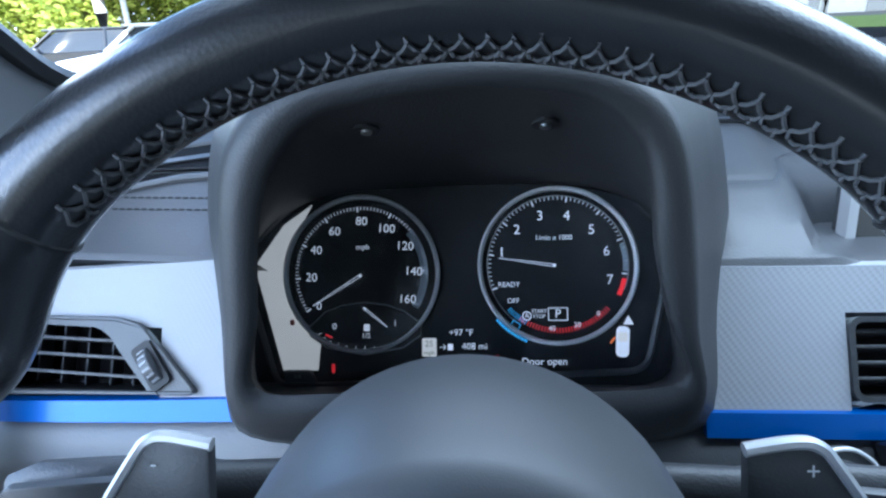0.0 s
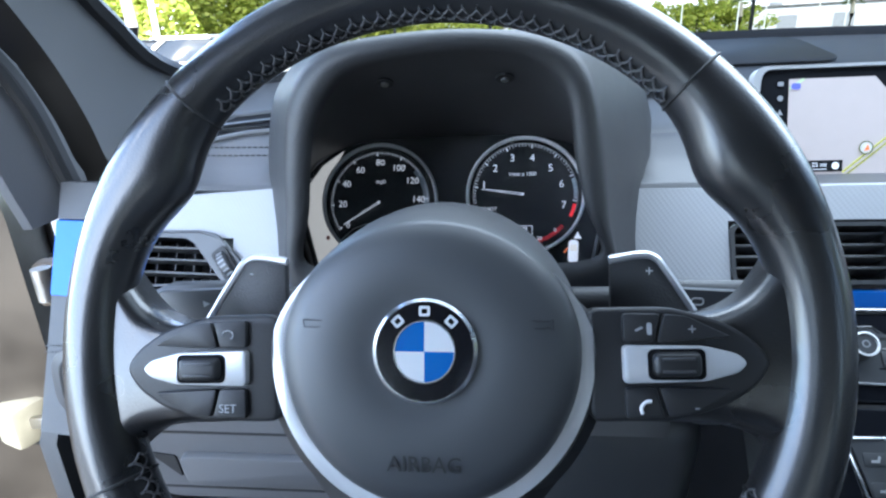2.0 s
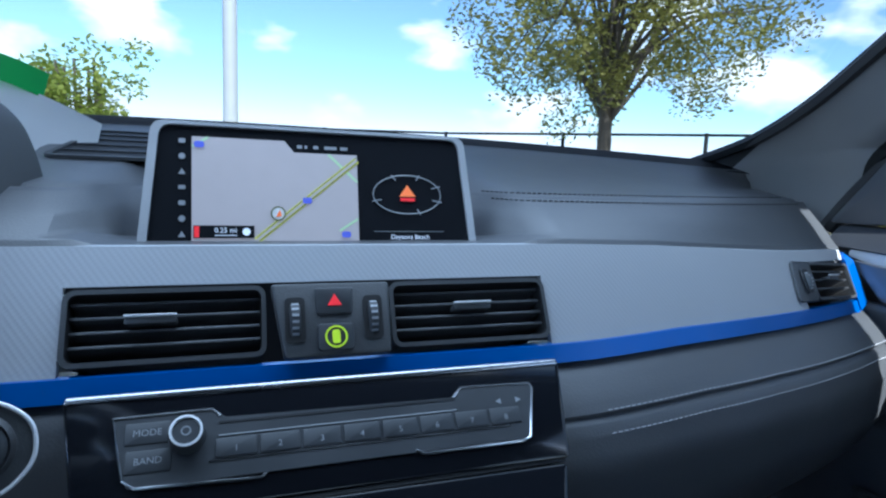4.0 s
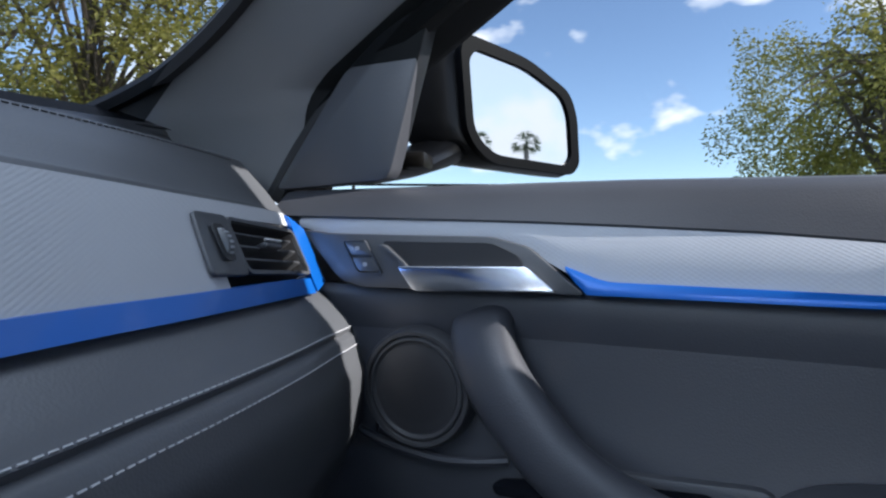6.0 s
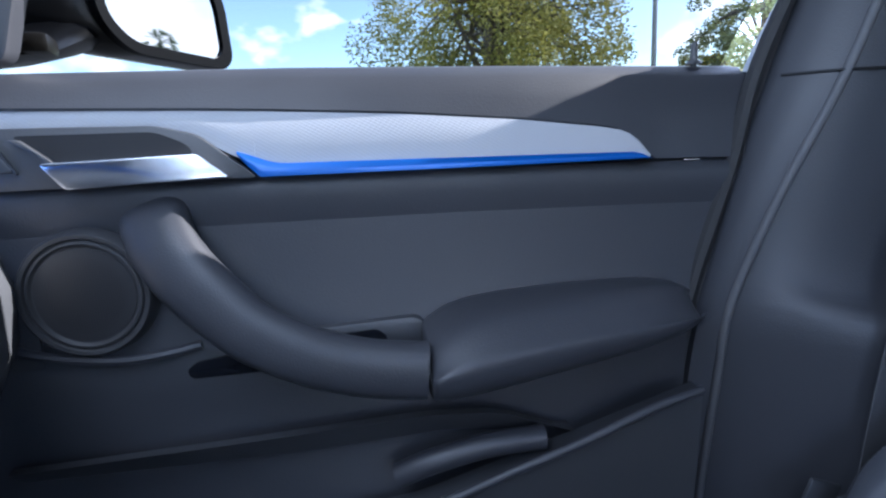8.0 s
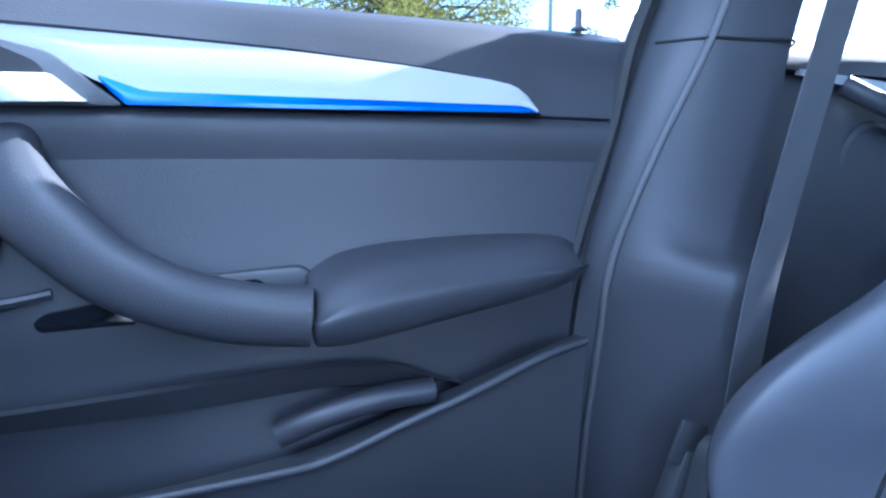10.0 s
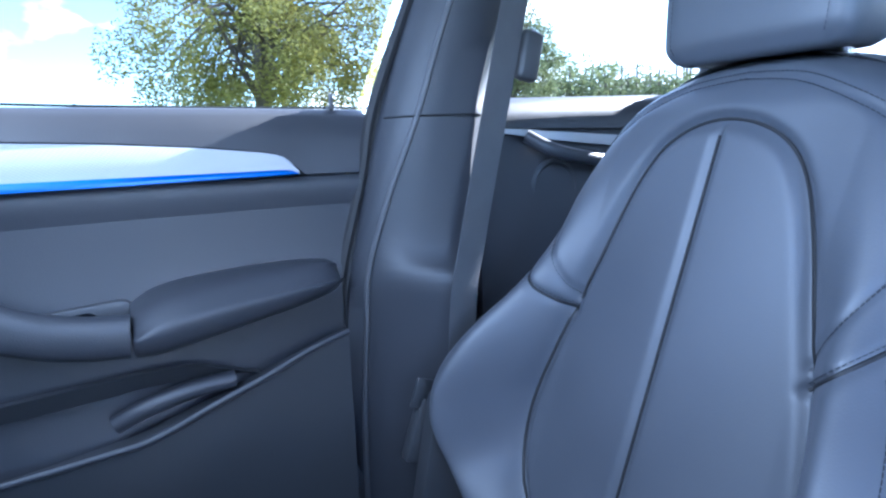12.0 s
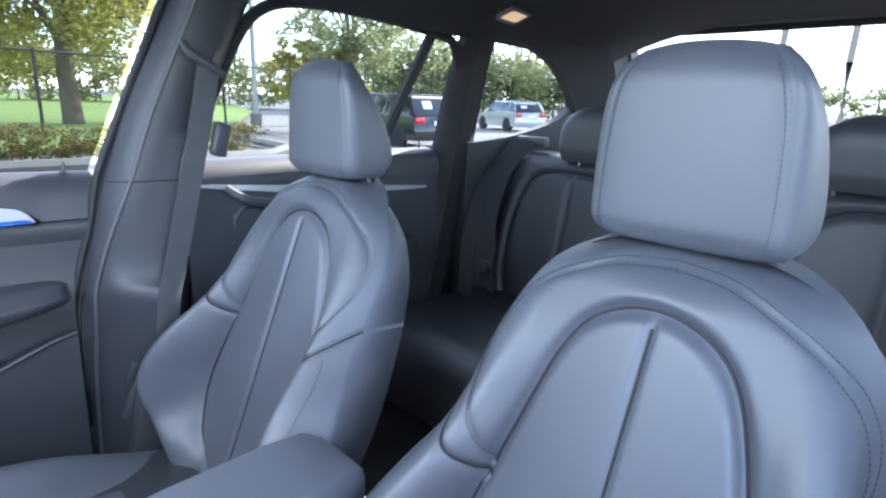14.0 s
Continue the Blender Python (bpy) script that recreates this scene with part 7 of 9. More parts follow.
for y, ztop, zlow, xin in ((-0.100, 0.758, 0.716, 0.610), (-0.104, 0.762, 0.714, 0.606), (-0.125, 0.773, 0.714, 0.606), (-0.16, 0.780, 0.718, 0.608), (-0.22, 0.784, 0.727, 0.612), (-0.29, 0.785, 0.737, 0.618), (-0.330, 0.782, 0.745, 0.626), (-0.345, 0.776, 0.750, 0.640)):
    zm = (ztop + zlow) / 2
    rings.append([Vector((x, y, z)) for x, z in ((0.700, ztop - 0.004), (0.668, ztop), (xin + 0.030, ztop - 0.006), (xin + 0.008, ztop - 0.020), (xin, zm), (xin + 0.006, zlow + 0.010), (xin + 0.022, zlow), (0.67, zlow + 0.002), (0.700, zlow + 0.006))])
P("armrest", loft([smooth_path(r, 4, True) for r in smooth_rings(rings, 4)]), DOORP, door, "padded dark armrest")
# map pocket
P("pocket_wall", grid(lambda u, v: Vector((lerp(0.640, 0.655, v) + 0.02 * (1 - min(1, u * 4)), lerp(0.26, -0.345, u), lerp(lin([(0.0, 0.58), (0.42, 0.60), (0.58, 0.612), (0.80, 0.652), (1.0, 0.690)], u), 0.40, v))), 30, 8, None, (0.02, 0, 0)), PLASTIC, door, "grey door pocket wall")
P("pocket_rim", tube(smooth_path([(0.642, 0.10, 0.598), (0.640, -0.06, 0.606), (0.640, -0.11, 0.612), (0.638, -0.17, 0.634), (0.637, -0.232, 0.655), (0.639, -0.30, 0.680), (0.641, -0.345, 0.690)], 6), 0.0045, 10), DOORP, door)
P("pocket_lip", grid(lambda u, v: Vector((lerp(0.655, 0.672, v), lerp(0.24, -0.232, u), lerp(lin([(0, 0.672), (0.35, 0.678), (0.72, 0.686), (0.85, 0.682), (1, 0.655)], u), lin([(0, 0.655), (0.5, 0.655), (0.75, 0.662), (1, 0.652)], u), v))), 30, 3, None, (0.01, 0, 0)), PLASTIC, door)
P("pocket_scoop", tube(smooth_path([(0.655, -0.07, 0.632), (0.650, -0.10, 0.645), (0.648, -0.15, 0.656), (0.648, -0.20, 0.658)], 6), 0.011, 12), DOORP, door)
P("lock_pin", lathe([(0.0032, 0.0), (0.0032, 0.020), (0.0022, 0.023)], 12, Matrix.Translation((0.726, -0.374, 0.976))), PLASTIC, door)
P("pin_collar", lathe([(0.008, 0.0), (0.006, 0.003)], 16, Matrix.Translation((0.726, -0.374, 0.979))), PLASTIC, door)
# mirror triangle
tri = [(0.366, 0.990), (0.224, 0.996), (0.172, 1.165), (0.186, 1.172), (0.275, 1.104)]
P("mirror_triangle", slab(rounded(dpts(tri), 0.012, 3)[::-1], 0.02, fr((0.766, 0, 0), (0, -1, 0), (-0.02, 0, 1)), 0.006), DOORP, door, "grey mirror triangle cover")
# outer skin, window frame and glass
P("outer_skin", grid(lambda u, v: Vector((lerp(0.80, 0.84, math.sin(math.pi * v)), lerp(0.42, -0.42, u), lerp(0.96, 0.35, v))), 10, 10, None, (0.01, 0, 0)), BRONZE, door)
P("sill_cap", grid(lambda u, v: Vector((lerp(0.765, 0.812, v), lerp(0.40, -0.42, u), 0.968)), 4, 2, None, (0, 0, -0.01)), RUBBER, door)
pane("window_glass", grid(lambda u, v: Vector((lerp(0.760, 0.655, v), lerp(lerp(0.55, -0.20, v), lerp(-0.42, -0.56, v), u), lerp(0.975, 1.36, v))), 6, 6), GLASS, door)
P("window_frame", tube(smooth_path([(0.735, 0.20, 1.155), (0.715, 0.06, 1.225), (0.685, -0.10, 1.305), (0.655, -0.25, 1.362), (0.628, -0.42, 1.368), (0.622, -0.57, 1.368)], 6), 0.014, 8), RUBBER, door)

# ---- door mirror ----
mir = thing("door_mirror", "black passenger door mirror reflecting sky and palms", "mirror", (0.92, 0.24, 1.05))
ga, gb = Vector((0.920, 0.223, 0.0)), Vector((1.085, 0.131, 0.0))
rt = (gb - ga).normalized()
mo = Vector(((ga.x + gb.x) / 2, (ga.y + gb.y) / 2, 1.107))
MM = fr(mo, rt, (0, 0.008, 1))
w2 = (gb - ga).length / 2
gl = rounded([(-w2, 0.055), (-w2 + 0.012, 0.069), (w2 * 0.05, 0.058), (w2 * 0.80, 0.030), (w2 * 0.95, 0.004), (w2, -0.055), (w2 - 0.014, -0.068), (-w2 + 0.040, -0.062), (-w2 + 0.008, -0.036)], 0.022, 5)
gl = gl[::-1]
P("mirror_glass", slab(gl, 0.002, MM), MIRROR, mir, "mirror glass")
outer = [(x * 1.16 + 0.002, y * 1.22 + 0.002) for x, y in gl]
P("mirror_rim", ringplate(outer, gl, 0.012, MM @ up(-0.006)), MIRROR_RIM, mir)
rings = []
for s, d, k in ((1.0, -0.006, 0.0), (1.03, -0.02, 0.03), (0.98, -0.05, 0.065), (0.80, -0.075, 0.07), (0.45, -0.088, 0.03)):
    rings.append([MM @ Vector((x * s - k * max(0.0, -x / w2), y * s, d)) for x, y in outer])
P("mirror_housing", loft(rings, True, True), CAR_BLACK, mir, "glossy black mirror housing")
P("mirror_arm", loft([[Vector((x, y + a * math.cos(q), z + b * math.sin(q))) for q in [2 * math.pi * j / 14 for j in range(14)]] for x, y, z, a, b in ((0.80, 0.30, 1.012, 0.045, 0.014), (0.86, 0.285, 1.024, 0.04, 0.015), (0.93, 0.264, 1.052, 0.035, 0.024), (0.97, 0.254, 1.070, 0.03, 0.028))]), CAR_BLACK, mir)
P("arm_reflector", box(0.05, 0.03, 0.02, pose(0.835, 0.25, 1.026, 0, 0, 15), 0.006), BRONZE, mir)

# ---- rear passenger door ----
rd = thing("rear_door", "closed rear passenger door with a slim silver trim strip", "car door", (0.72, -1.0, 0.45))
rings = []
for i in range(21):
    y = lerp(-0.56, -1.30, i / 20)
    b = lerp(0.990, 0.996, i / 20)
    rings.append([Vector(p) for p in ((0.77, y, b - 0.012), (0.745, y, b), (0.700, y, b - 0.002), (0.682, y, b - 0.014), (0.674, y, b - 0.035), (0.672, y, 0.944 - 0.02 * i / 20), (0.70, y, 0.94))])
P("upper_pad", loft(rings), DOORP, rd)
P("silver_trim", grid(lambda u, v: Vector((0.670, lerp(-0.60, -1.25, u), lerp(0.944, 0.893, u) - v * lerp(0.018, 0.006, abs(2 * u - 1) ** 2))), 16, 3, None, (0.006, 0, 0)), TRIM, rd, "silver trim strip")
P("door_panel", grid(lambda u, v: Vector((0.685 - 0.02 * math.sin(math.pi * v), lerp(-0.57, lerp(-1.34, -1.26, v), u), lerp(0.94, 0.38, v))), 16, 12, None, (0.03, 0, 0)), DOORP, rd)
P("loudspeaker", lathe([(0.050, -0.01), (0.048, 0.006), (0.042, 0.008), (0.038, 0.004), (0.0, 0.004)], 36, fr((0.682, -0.72, 0.845), (0, -1, 0), (0, 0, 1))), PLASTIC, rd, "small round loudspeaker")
P("door_grip", tube(smooth_path([(0.67, -0.66, 0.93), (0.645, -0.70, 0.905), (0.650, -0.80, 0.885), (0.672, -0.88, 0.87)], 6), 0.011, 10), DOORP, rd)
P("armrest", box(0.07, 0.42, 0.05, pose(0.655, -0.98, 0.74), 0.02, 3), DOORP, rd)
P("lock_pin", lathe([(0.003, 0.0), (0.003, 0.02), (0.002, 0.023)], 10, Matrix.Translation((0.722, -1.265, 0.992))), PLASTIC, rd)
P("window_divider", tube([(0.712, -1.10, 0.985), (0.672, -1.255, 1.30)], 0.016, 8), RUBBER, rd)
P("outer_skin", grid(lambda u, v: Vector((lerp(0.80, 0.84, math.sin(math.pi * v)), lerp(-0.45, -1.35, u), lerp(0.97, 0.35, v))), 10, 10, None, (0.01, 0, 0)), BRONZE, rd)
P("window_frame", tube(smooth_path([(0.700, -0.60, 1.00), (0.690, -0.64, 1.10), (0.672, -0.70, 1.24), (0.650, -0.75, 1.305), (0.642, -0.85, 1.330), (0.642, -1.05, 1.325), (0.648, -1.24, 1.305), (0.652, -1.330, 1.27), (0.680, -1.362, 1.10), (0.70, -1.36, 1.0)], 6), 0.013, 8), RUBBER, rd)
pane("window_glass", grid(lambda u, v: Vector((lerp(0.745, 0.65, v), lerp(-0.58, -1.34, u), lerp(0.985, 1.35, v))), 6, 6), PRIVACY, rd)
# left side, only seen in passing and in shade
ld = thing("rear_door", "closed rear door on the driver's side", "car door", (-0.72, -1.0, 0.45))
P("door_panel", grid(lambda u, v: Vector((-0.70, lerp(-0.57, -1.31, u), lerp(0.99, 0.42, v))), 8, 8, None, (-0.06, 0, 0)), DOORP, ld)
pane("window_glass", grid(lambda u, v: Vector((lerp(-0.745, -0.65, v), lerp(-0.58, -1.34, u), lerp(0.985, 1.35, v))), 6, 6), PRIVACY, ld)

# ---- driver's door, wide open, and its frame ----
jamb = thing("door_frame_left", "bronze painted door frame with hinge and check strap", "door frame", (-0.79, 0.30, 0.7), kind="structure")
band("post", [[(-0.737, 0.15, 0.40), (-0.737, 0.15, 0.70), (-0.737, 0.17, 0.85), (-0.737, 0.228, 0.975), (-0.737, 0.222, 1.020), (-0.737, 0.205, 1.068), (-0.735, 0.170, 1.125), (-0.705, 0.06, 1.215), (-0.660, -0.09, 1.315), (-0.622, -0.22, 1.38)],
              [(-0.765, 0.16, 0.40), (-0.765, 0.16, 0.70), (-0.765, 0.185, 0.85), (-0.763, 0.228, 0.965), (-0.762, 0.214, 1.018), (-0.761, 0.194, 1.066), (-0.755, 0.150, 1.120), (-0.725, 0.045, 1.210), (-0.680, -0.10, 1.310), (-0.640, -0.23, 1.375)],
              [(-0.780, 0.30, 0.40), (-0.780, 0.31, 0.70), (-0.780, 0.32, 0.85), (-0.785, 0.33, 0.965), (-0.785, 0.32, 1.018), (-0.785, 0.30, 1.066), (-0.780, 0.25, 1.130), (-0.745, 0.13, 1.225), (-0.700, -0.02, 1.325), (-0.660, -0.16, 1.39)],
              [(-0.865, 0.43, 0.40), (-0.865, 0.45, 0.70), (-0.860, 0.46, 0.85), (-0.855, 0.47, 0.965), (-0.845, 0.45, 1.018), (-0.840, 0.42, 1.066), (-0.830, 0.36, 1.135), (-0.79, 0.20, 1.235), (-0.73, 0.04, 1.335), (-0.69, -0.12, 1.40)]], BRONZE, jamb, "", 6, (0.02, 0.02, 0))
band("painted_flange", [[(-0.740, 0.214, 0.985), (-0.740, 0.210, 1.020), (-0.740, 0.192, 1.068), (-0.738, 0.157, 1.125), (-0.708, 0.047, 1.215), (-0.663, -0.103, 1.315), (-0.625, -0.233, 1.38)],
                        [(-0.772, 0.214, 0.975), (-0.771, 0.200, 1.018), (-0.770, 0.180, 1.066), (-0.764, 0.136, 1.120), (-0.734, 0.031, 1.210), (-0.689, -0.114, 1.310), (-0.649, -0.244, 1.375)]], DUSTY_LIT, jamb, "dusty flange with sun put into its colour", 6, (0, 0.006, 0))
P("door_seal", tube(smooth_path([(-0.776, 0.29, 0.42), (-0.776, 0.30, 0.70), (-0.776, 0.31, 0.85), (-0.780, 0.315, 0.965), (-0.780, 0.305, 1.02), (-0.78, 0.285, 1.066)], 6), 0.010, 8), RUBBER, jamb)
hg = P("hinge", box(0.05, 0.03, 0.05, pose(-0.825, 0.275, 0.872, 0, 0, 20), 0.006), BRONZE, jamb, "painted door hinge")
P("hinge_pin", tube([(-0.822, 0.245, 0.862), (-0.822, 0.245, 0.898)], 0.010, 10), STEEL, hg)
P("check_strap", box(0.11, 0.008, 0.016, pose(-0.855, 0.250, 0.700, 0, -8, -8), 0.003), STEEL, jamb, "steel door check strap")
P("cable_boot", tube([Vector((lerp(-0.775, -0.86, i / 30), lerp(0.225, 0.28, i / 30), lerp(0.700, 0.655, i / 30))) for i in range(31)], lambda t: 0.015 + 0.003 * math.sin(t * 60), 12), CREAM, jamb, "cream ribbed cable boot")
od = thing("driver_door", "open bronze driver's door seen on its hinge side", "car door", (-0.93, 0.30, 0.5))
dm = fr((-0.905, 0.34, 0.0), (-0.93, -0.36, 0), (0, 0, 1))
P("door_edge", slab(rounded([(0.0, 0.36), (0.0, 0.96), (0.02, 1.01), (0.90, 0.98), (0.90, 0.36)], 0.03)[::-1], 0.12, dm @ up(-0.06), 0.02, 3), BRONZE, od, "bronze painted door shell")
P("door_lining", slab(rounded([(0.06, 0.42), (0.06, 0.95), (0.88, 0.95), (0.86, 0.42)], 0.04)[::-1], 0.05, dm @ up(0.055), 0.015, 3), DOORP, od)
P("door_seal", tube([dm @ Vector((x, y, 0.045)) for x, y in ((0.02, 0.38), (0.02, 0.93), (0.05, 0.985), (0.86, 0.955))], 0.012, 8), RUBBER, od)
for x, z in ((0.012, 0.86), (0.012, 0.80), (0.012, 0.60), (0.012, 0.54)):
    P("hinge_bolt", lathe([(0.011, 0.0), (0.011, 0.006), (0.007, 0.009)], 12, fr(dm @ Vector((-0.002, z, 0.02 if z > 0.7 else 0.0)), (0, 0, 1), (0.93, 0.36, 0))), STEEL, od)
P("wire_plug", lathe([(0.028, 0.0), (0.026, 0.010), (0.018, 0.012), (0.014, 0.02)], 20, fr(dm @ Vector((-0.002, 0.655, 0.01)), (0, 0, 1), (0.36, -0.93, 0))), RUBBER, od)
P("edge_crease", tube([dm @ Vector((-0.003, z, 0.035)) for z in (0.42, 0.60, 0.80, 0.93)], 0.004, 6), BRONZE, od)
P("check_box", box(0.045, 0.045, 0.055, pose(-0.925, 0.265, 0.690, 0, 0, -20), 0.008), CREAM, od)
P("belt_trim", tube([dm @ Vector((x, y, 0.0)) for x, y in ((0.0, 0.985), (0.2, 1.01), (0.9, 0.99))], 0.014, 8), RUBBER, od)
# side of the car ahead of the door: wing
wing = thing("front_wing", "bronze front wing of the car", "car body", (0, 1.1, 0.6), kind="structure")
for s in (1, -1):
    P("wing_panel", grid(lambda u, v: Vector((s * (0.83 + 0.06 * math.sin(math.pi * v * 0.9)), lerp(0.44, 1.9, u), lerp(0.98 - 0.18 * u, 0.35, v))), 10, 10, None, (-s * 0.02, 0, 0)), BRONZE, wing)
P("bonnet", grid(lambda u, v: Vector((lerp(-0.83, 0.83, u), lerp(0.75, 1.9, v), 0.985 - 0.16 * v ** 1.5 - 0.10 * abs(2 * u - 1) ** 3)), 14, 10, None, (0, 0, -0.02)), BRONZE, wing)
P("bulkhead", box(1.5, 0.04, 0.72, pose(0, 0.82, 0.62)), RUBBER, wing)
P("sill_left", box(0.10, 1.5, 0.14, pose(-0.80, -0.2, 0.36), 0.02), PILLAR, wing)
P("sill_right", box(0.16, 2.3, 0.20, pose(0.765, -0.5, 0.37), 0.02), PLASTIC, wing)


# ---- seats ----
import functools
def groove_field(lines, width, depth):
    """Depth of pressed seams near polylines in (s, z)."""
    A = np.array([p for ln in lines for p in ln[:-1]], float)
    D = np.array([p for ln in lines for p in ln[1:]], float) - A
    dd = (D * D).sum(1) + 1e-12

    def f(s, z):
        p = np.array((s, z))
        t = np.clip(((p - A) * D).sum(1) / dd, 0, 1)
        q = A + D * t[:, None] - p
        best = float((q * q).sum(1).min())
        return depth * math.exp(-best / (width * width))
    return f


ARCH = [(0.0, 0.455), (0.060, 0.462), (0.120, 0.490), (0.158, 0.540), (0.166, 0.600), (0.156, 0.660), (0.141, 0.720), (0.124, 0.780), (0.110, 0.830), (0.094, 0.875), (0.072, 0.909), (0.040, 0.930), (0.0, 0.938)]
ARCH = ARCH + [(-s, z) for s, z in ARCH[-2::-1]]
ARCH2 = [tuple(p[:2]) for p in smooth_path([(s, z, 0) for s, z in ARCH], 4)]


def half_width(z):
    return curve1([(0.44, 0.185), (0.50, 0.222), (0.55, 0.252), (0.60, 0.270), (0.65, 0.271), (0.70, 0.250), (0.75, 0.222), (0.80, 0.210), (0.86, 0.204), (0.92, 0.182), (0.960, 0.150), (0.985, 0.105), (0.997, 0.06)], z)


def bolster(z):
    return curve1([(0.44, 0.030), (0.50, 0.064), (0.56, 0.102), (0.62, 0.118), (0.68, 0.105), (0.74, 0.070), (0.80, 0.036), (0.88, 0.012), (0.95, 0.0), (1.0, 0.0)], z)


def insert_half(z):
    """Half the width of the seat's middle panel."""
    return curve1([(0.44, 0.090), (0.49, 0.120), (0.54, 0.158), (0.60, 0.166), (0.66, 0.156), (0.72, 0.141), (0.78, 0.124), (0.83, 0.110), (0.875, 0.094), (0.96, 0.070)], z)


def back_y(z):
    return -0.655 + (0.935 - z) * 0.385


def seat_front(s, z):
    """How far the seat face stands forward of the back plane."""
    w = half_width(z)
    k = max(0.0, min(1.0, (abs(s) - insert_half(z) + 0.010) / 0.068))
    k = k * k * (3 - 2 * k)
    y = back_y(z) + bolster(z) * k
    e = max(0.0, (abs(s) - (w - 0.058)) / 0.058)
    y -= (0.045 + 0.35 * bolster(z)) * e ** 2.4
    top = max(0.0, (z - 0.945) / 0.052)
    y -= 0.045 * top ** 2
    y += 0.012 * math.cos(min(1.0, abs(s) / 0.13) * math.pi / 2)
    return y


seam_lo = [(0.136, 0.716), (0.160, 0.738), (0.188, 0.764), (0.211, 0.787)]
edge_up = [(0.136, 0.735), (0.150, 0.758), (0.166, 0.786), (0.182, 0.818), (0.190, 0.850), (0.184, 0.885), (0.162, 0.918), (0.118, 0.949), (0.060, 0.973), (0.0, 0.980)]
grooves = groove_field([ARCH2], 0.0075, 0.011)
middle = groove_field([[(0.0, 0.45), (0.0, 0.926)]], 0.0060, 0.0058)
cuts = groove_field([seam_lo, [(-s, z) for s, z in seam_lo]], 0.0045, 0.005)
edges = groove_field([edge_up, [(-s, z) for s, z in edge_up]], 0.0045, 0.0035)


@functools.lru_cache(None)
def seat_surface(s, z):
    d = grooves(s, z) + middle(s, z) + cuts(s, z) + edges(s, z)
    return Vector((s, seat_front(s, z) - d, z))


def front_seat(cx):
    st = thing("front_seat", "black leather sports front seat with stitched seams and headrest", "seat", (cx, -0.35, 0.36), group="front seats")
    o = Vector((cx, 0, 0))
    rings = []
    NZ, NS = 190, 220
    for i in range(NZ + 1):
        z = lerp(0.44, 0.997, i / NZ)
        w = half_width(z)
        ring = []
        for j in range(NS + 1):
            t = lerp(-1, 1, j / NS)
            s = w * t
            ring.append(o + seat_surface(s, z))
        T = curve1([(0.44, 0.10), (0.7, 0.115), (0.9, 0.105), (0.997, 0.055)], z)
        yb = back_y(z) - T
        wb = curve1([(0.44, 0.215), (0.60, 0.256), (0.75, 0.252), (0.85, 0.232), (0.92, 0.197), (0.96, 0.157), (0.985, 0.109), (0.997, 0.062)], z)
        for k in range(1, 12):
            t = lerp(1, -1, k / 12)
            ring.append(o + Vector((wb * math.copysign(min(1, abs(t) ** 0.6), t), yb + 0.05 * abs(t) ** 4, z)))
        rings.append(ring)
    back = P("backrest", loft(rings), LEATHER, st, "black leather backrest with pressed seams", True, 75)
    th = bmesh.new()
    for sg in (1, -1):
        for off in (0.0035, -0.0035):
            pts = [(s + off * 0.6, z + off) for s, z in edge_up]
            pp = [o + seat_surface(sg * p[0], p[1]) + Vector((0, 0.0016, 0.0004)) for p in smooth_path([(s, z, 0) for s, z in pts], 6)]
            stitches(pp, 0.0050, 0.0036, 0.0005, th)
        for ln in ([(s * 1.0, z + 0.006) for s, z in seam_lo], [(0.195, 0.50), (0.230, 0.57), (0.243, 0.64), (0.228, 0.70), (0.202, 0.755)]):
            pp = [o + seat_surface(sg * p[0], p[1]) + Vector((0, 0.0016, 0)) for p in smooth_path([(s, z, 0) for s, z in ln], 6)]
            stitches(pp, 0.0050, 0.0036, 0.0005, th)
    # dark tubes laid along the seams paint the shade of their creases
    seams = bmesh.new()
    low2 = [tuple(p[:2]) for p in smooth_path([(s, z, 0) for s, z in seam_lo], 8)]
    for ln in (ARCH2, low2, [(-s, z) for s, z in low2]):
        tube([o + seat_surface(s, z) + Vector((0, 0.0004, 0)) for s, z in ln], 0.0019, 6, bm=seams)
    tube([o + seat_surface(0.0, lerp(0.47, 0.922, i / 90)) + Vector((0, 0.0002, 0)) for i in range(91)], 0.0018, 6, bm=seams)
    P("crease_shade", seams, RUBBER, back)["kind"] = "stuff"
    P("seam_stitching", th, SEAT_THREAD, back)["kind"] = "stuff"
    # cushion
    rings = []
    for i in range(45):
        t = i / 44
        y = lerp(-0.52, 0.035, t)
        ring = []
        for j in range(49):
            s = lerp(-0.255, 0.255, j / 48)
            w = curve1([(0, 0.225), (0.2, 0.25), (0.8, 0.25), (1, 0.225)], t)
            ss = s * w / 0.255
            k = max(0.0, (abs(ss) - 0.135) / 0.075)
            k = min(1.0, k)
            k = k * k * (3 - 2 * k)
            z = 0.432 + 0.072 * t + 0.042 * k * curve1([(0, 0.0), (0.2, 0.25), (0.5, 1), (0.85, 0.9), (1, 0.2)], t)
            e = max(0.0, (abs(ss) - (w - 0.035)) / 0.035)
            z -= 0.05 * e ** 2.5
            f = max(0.0, (t - 0.88) / 0.12)
            z -= 0.075 * f ** 2
            g = math.exp(-((abs(ss) - 0.138) / 0.006) ** 2) * 0.008 + math.exp(-(ss / 0.009) ** 2) * 0.008 * (t < 0.9)
            g += math.exp(-((t - 0.70) / 0.012) ** 2) * 0.008 * (abs(ss) < 0.14)
            ring.append(o + Vector((ss, y, z - g)))
        for k in range(1, 10):
            u = lerp(1, -1, k / 10)
            ring.append(o + Vector((w * 0.97 * u, y, 0.37 - 0.01 * (1 - abs(u)))))
        rings.append(ring)
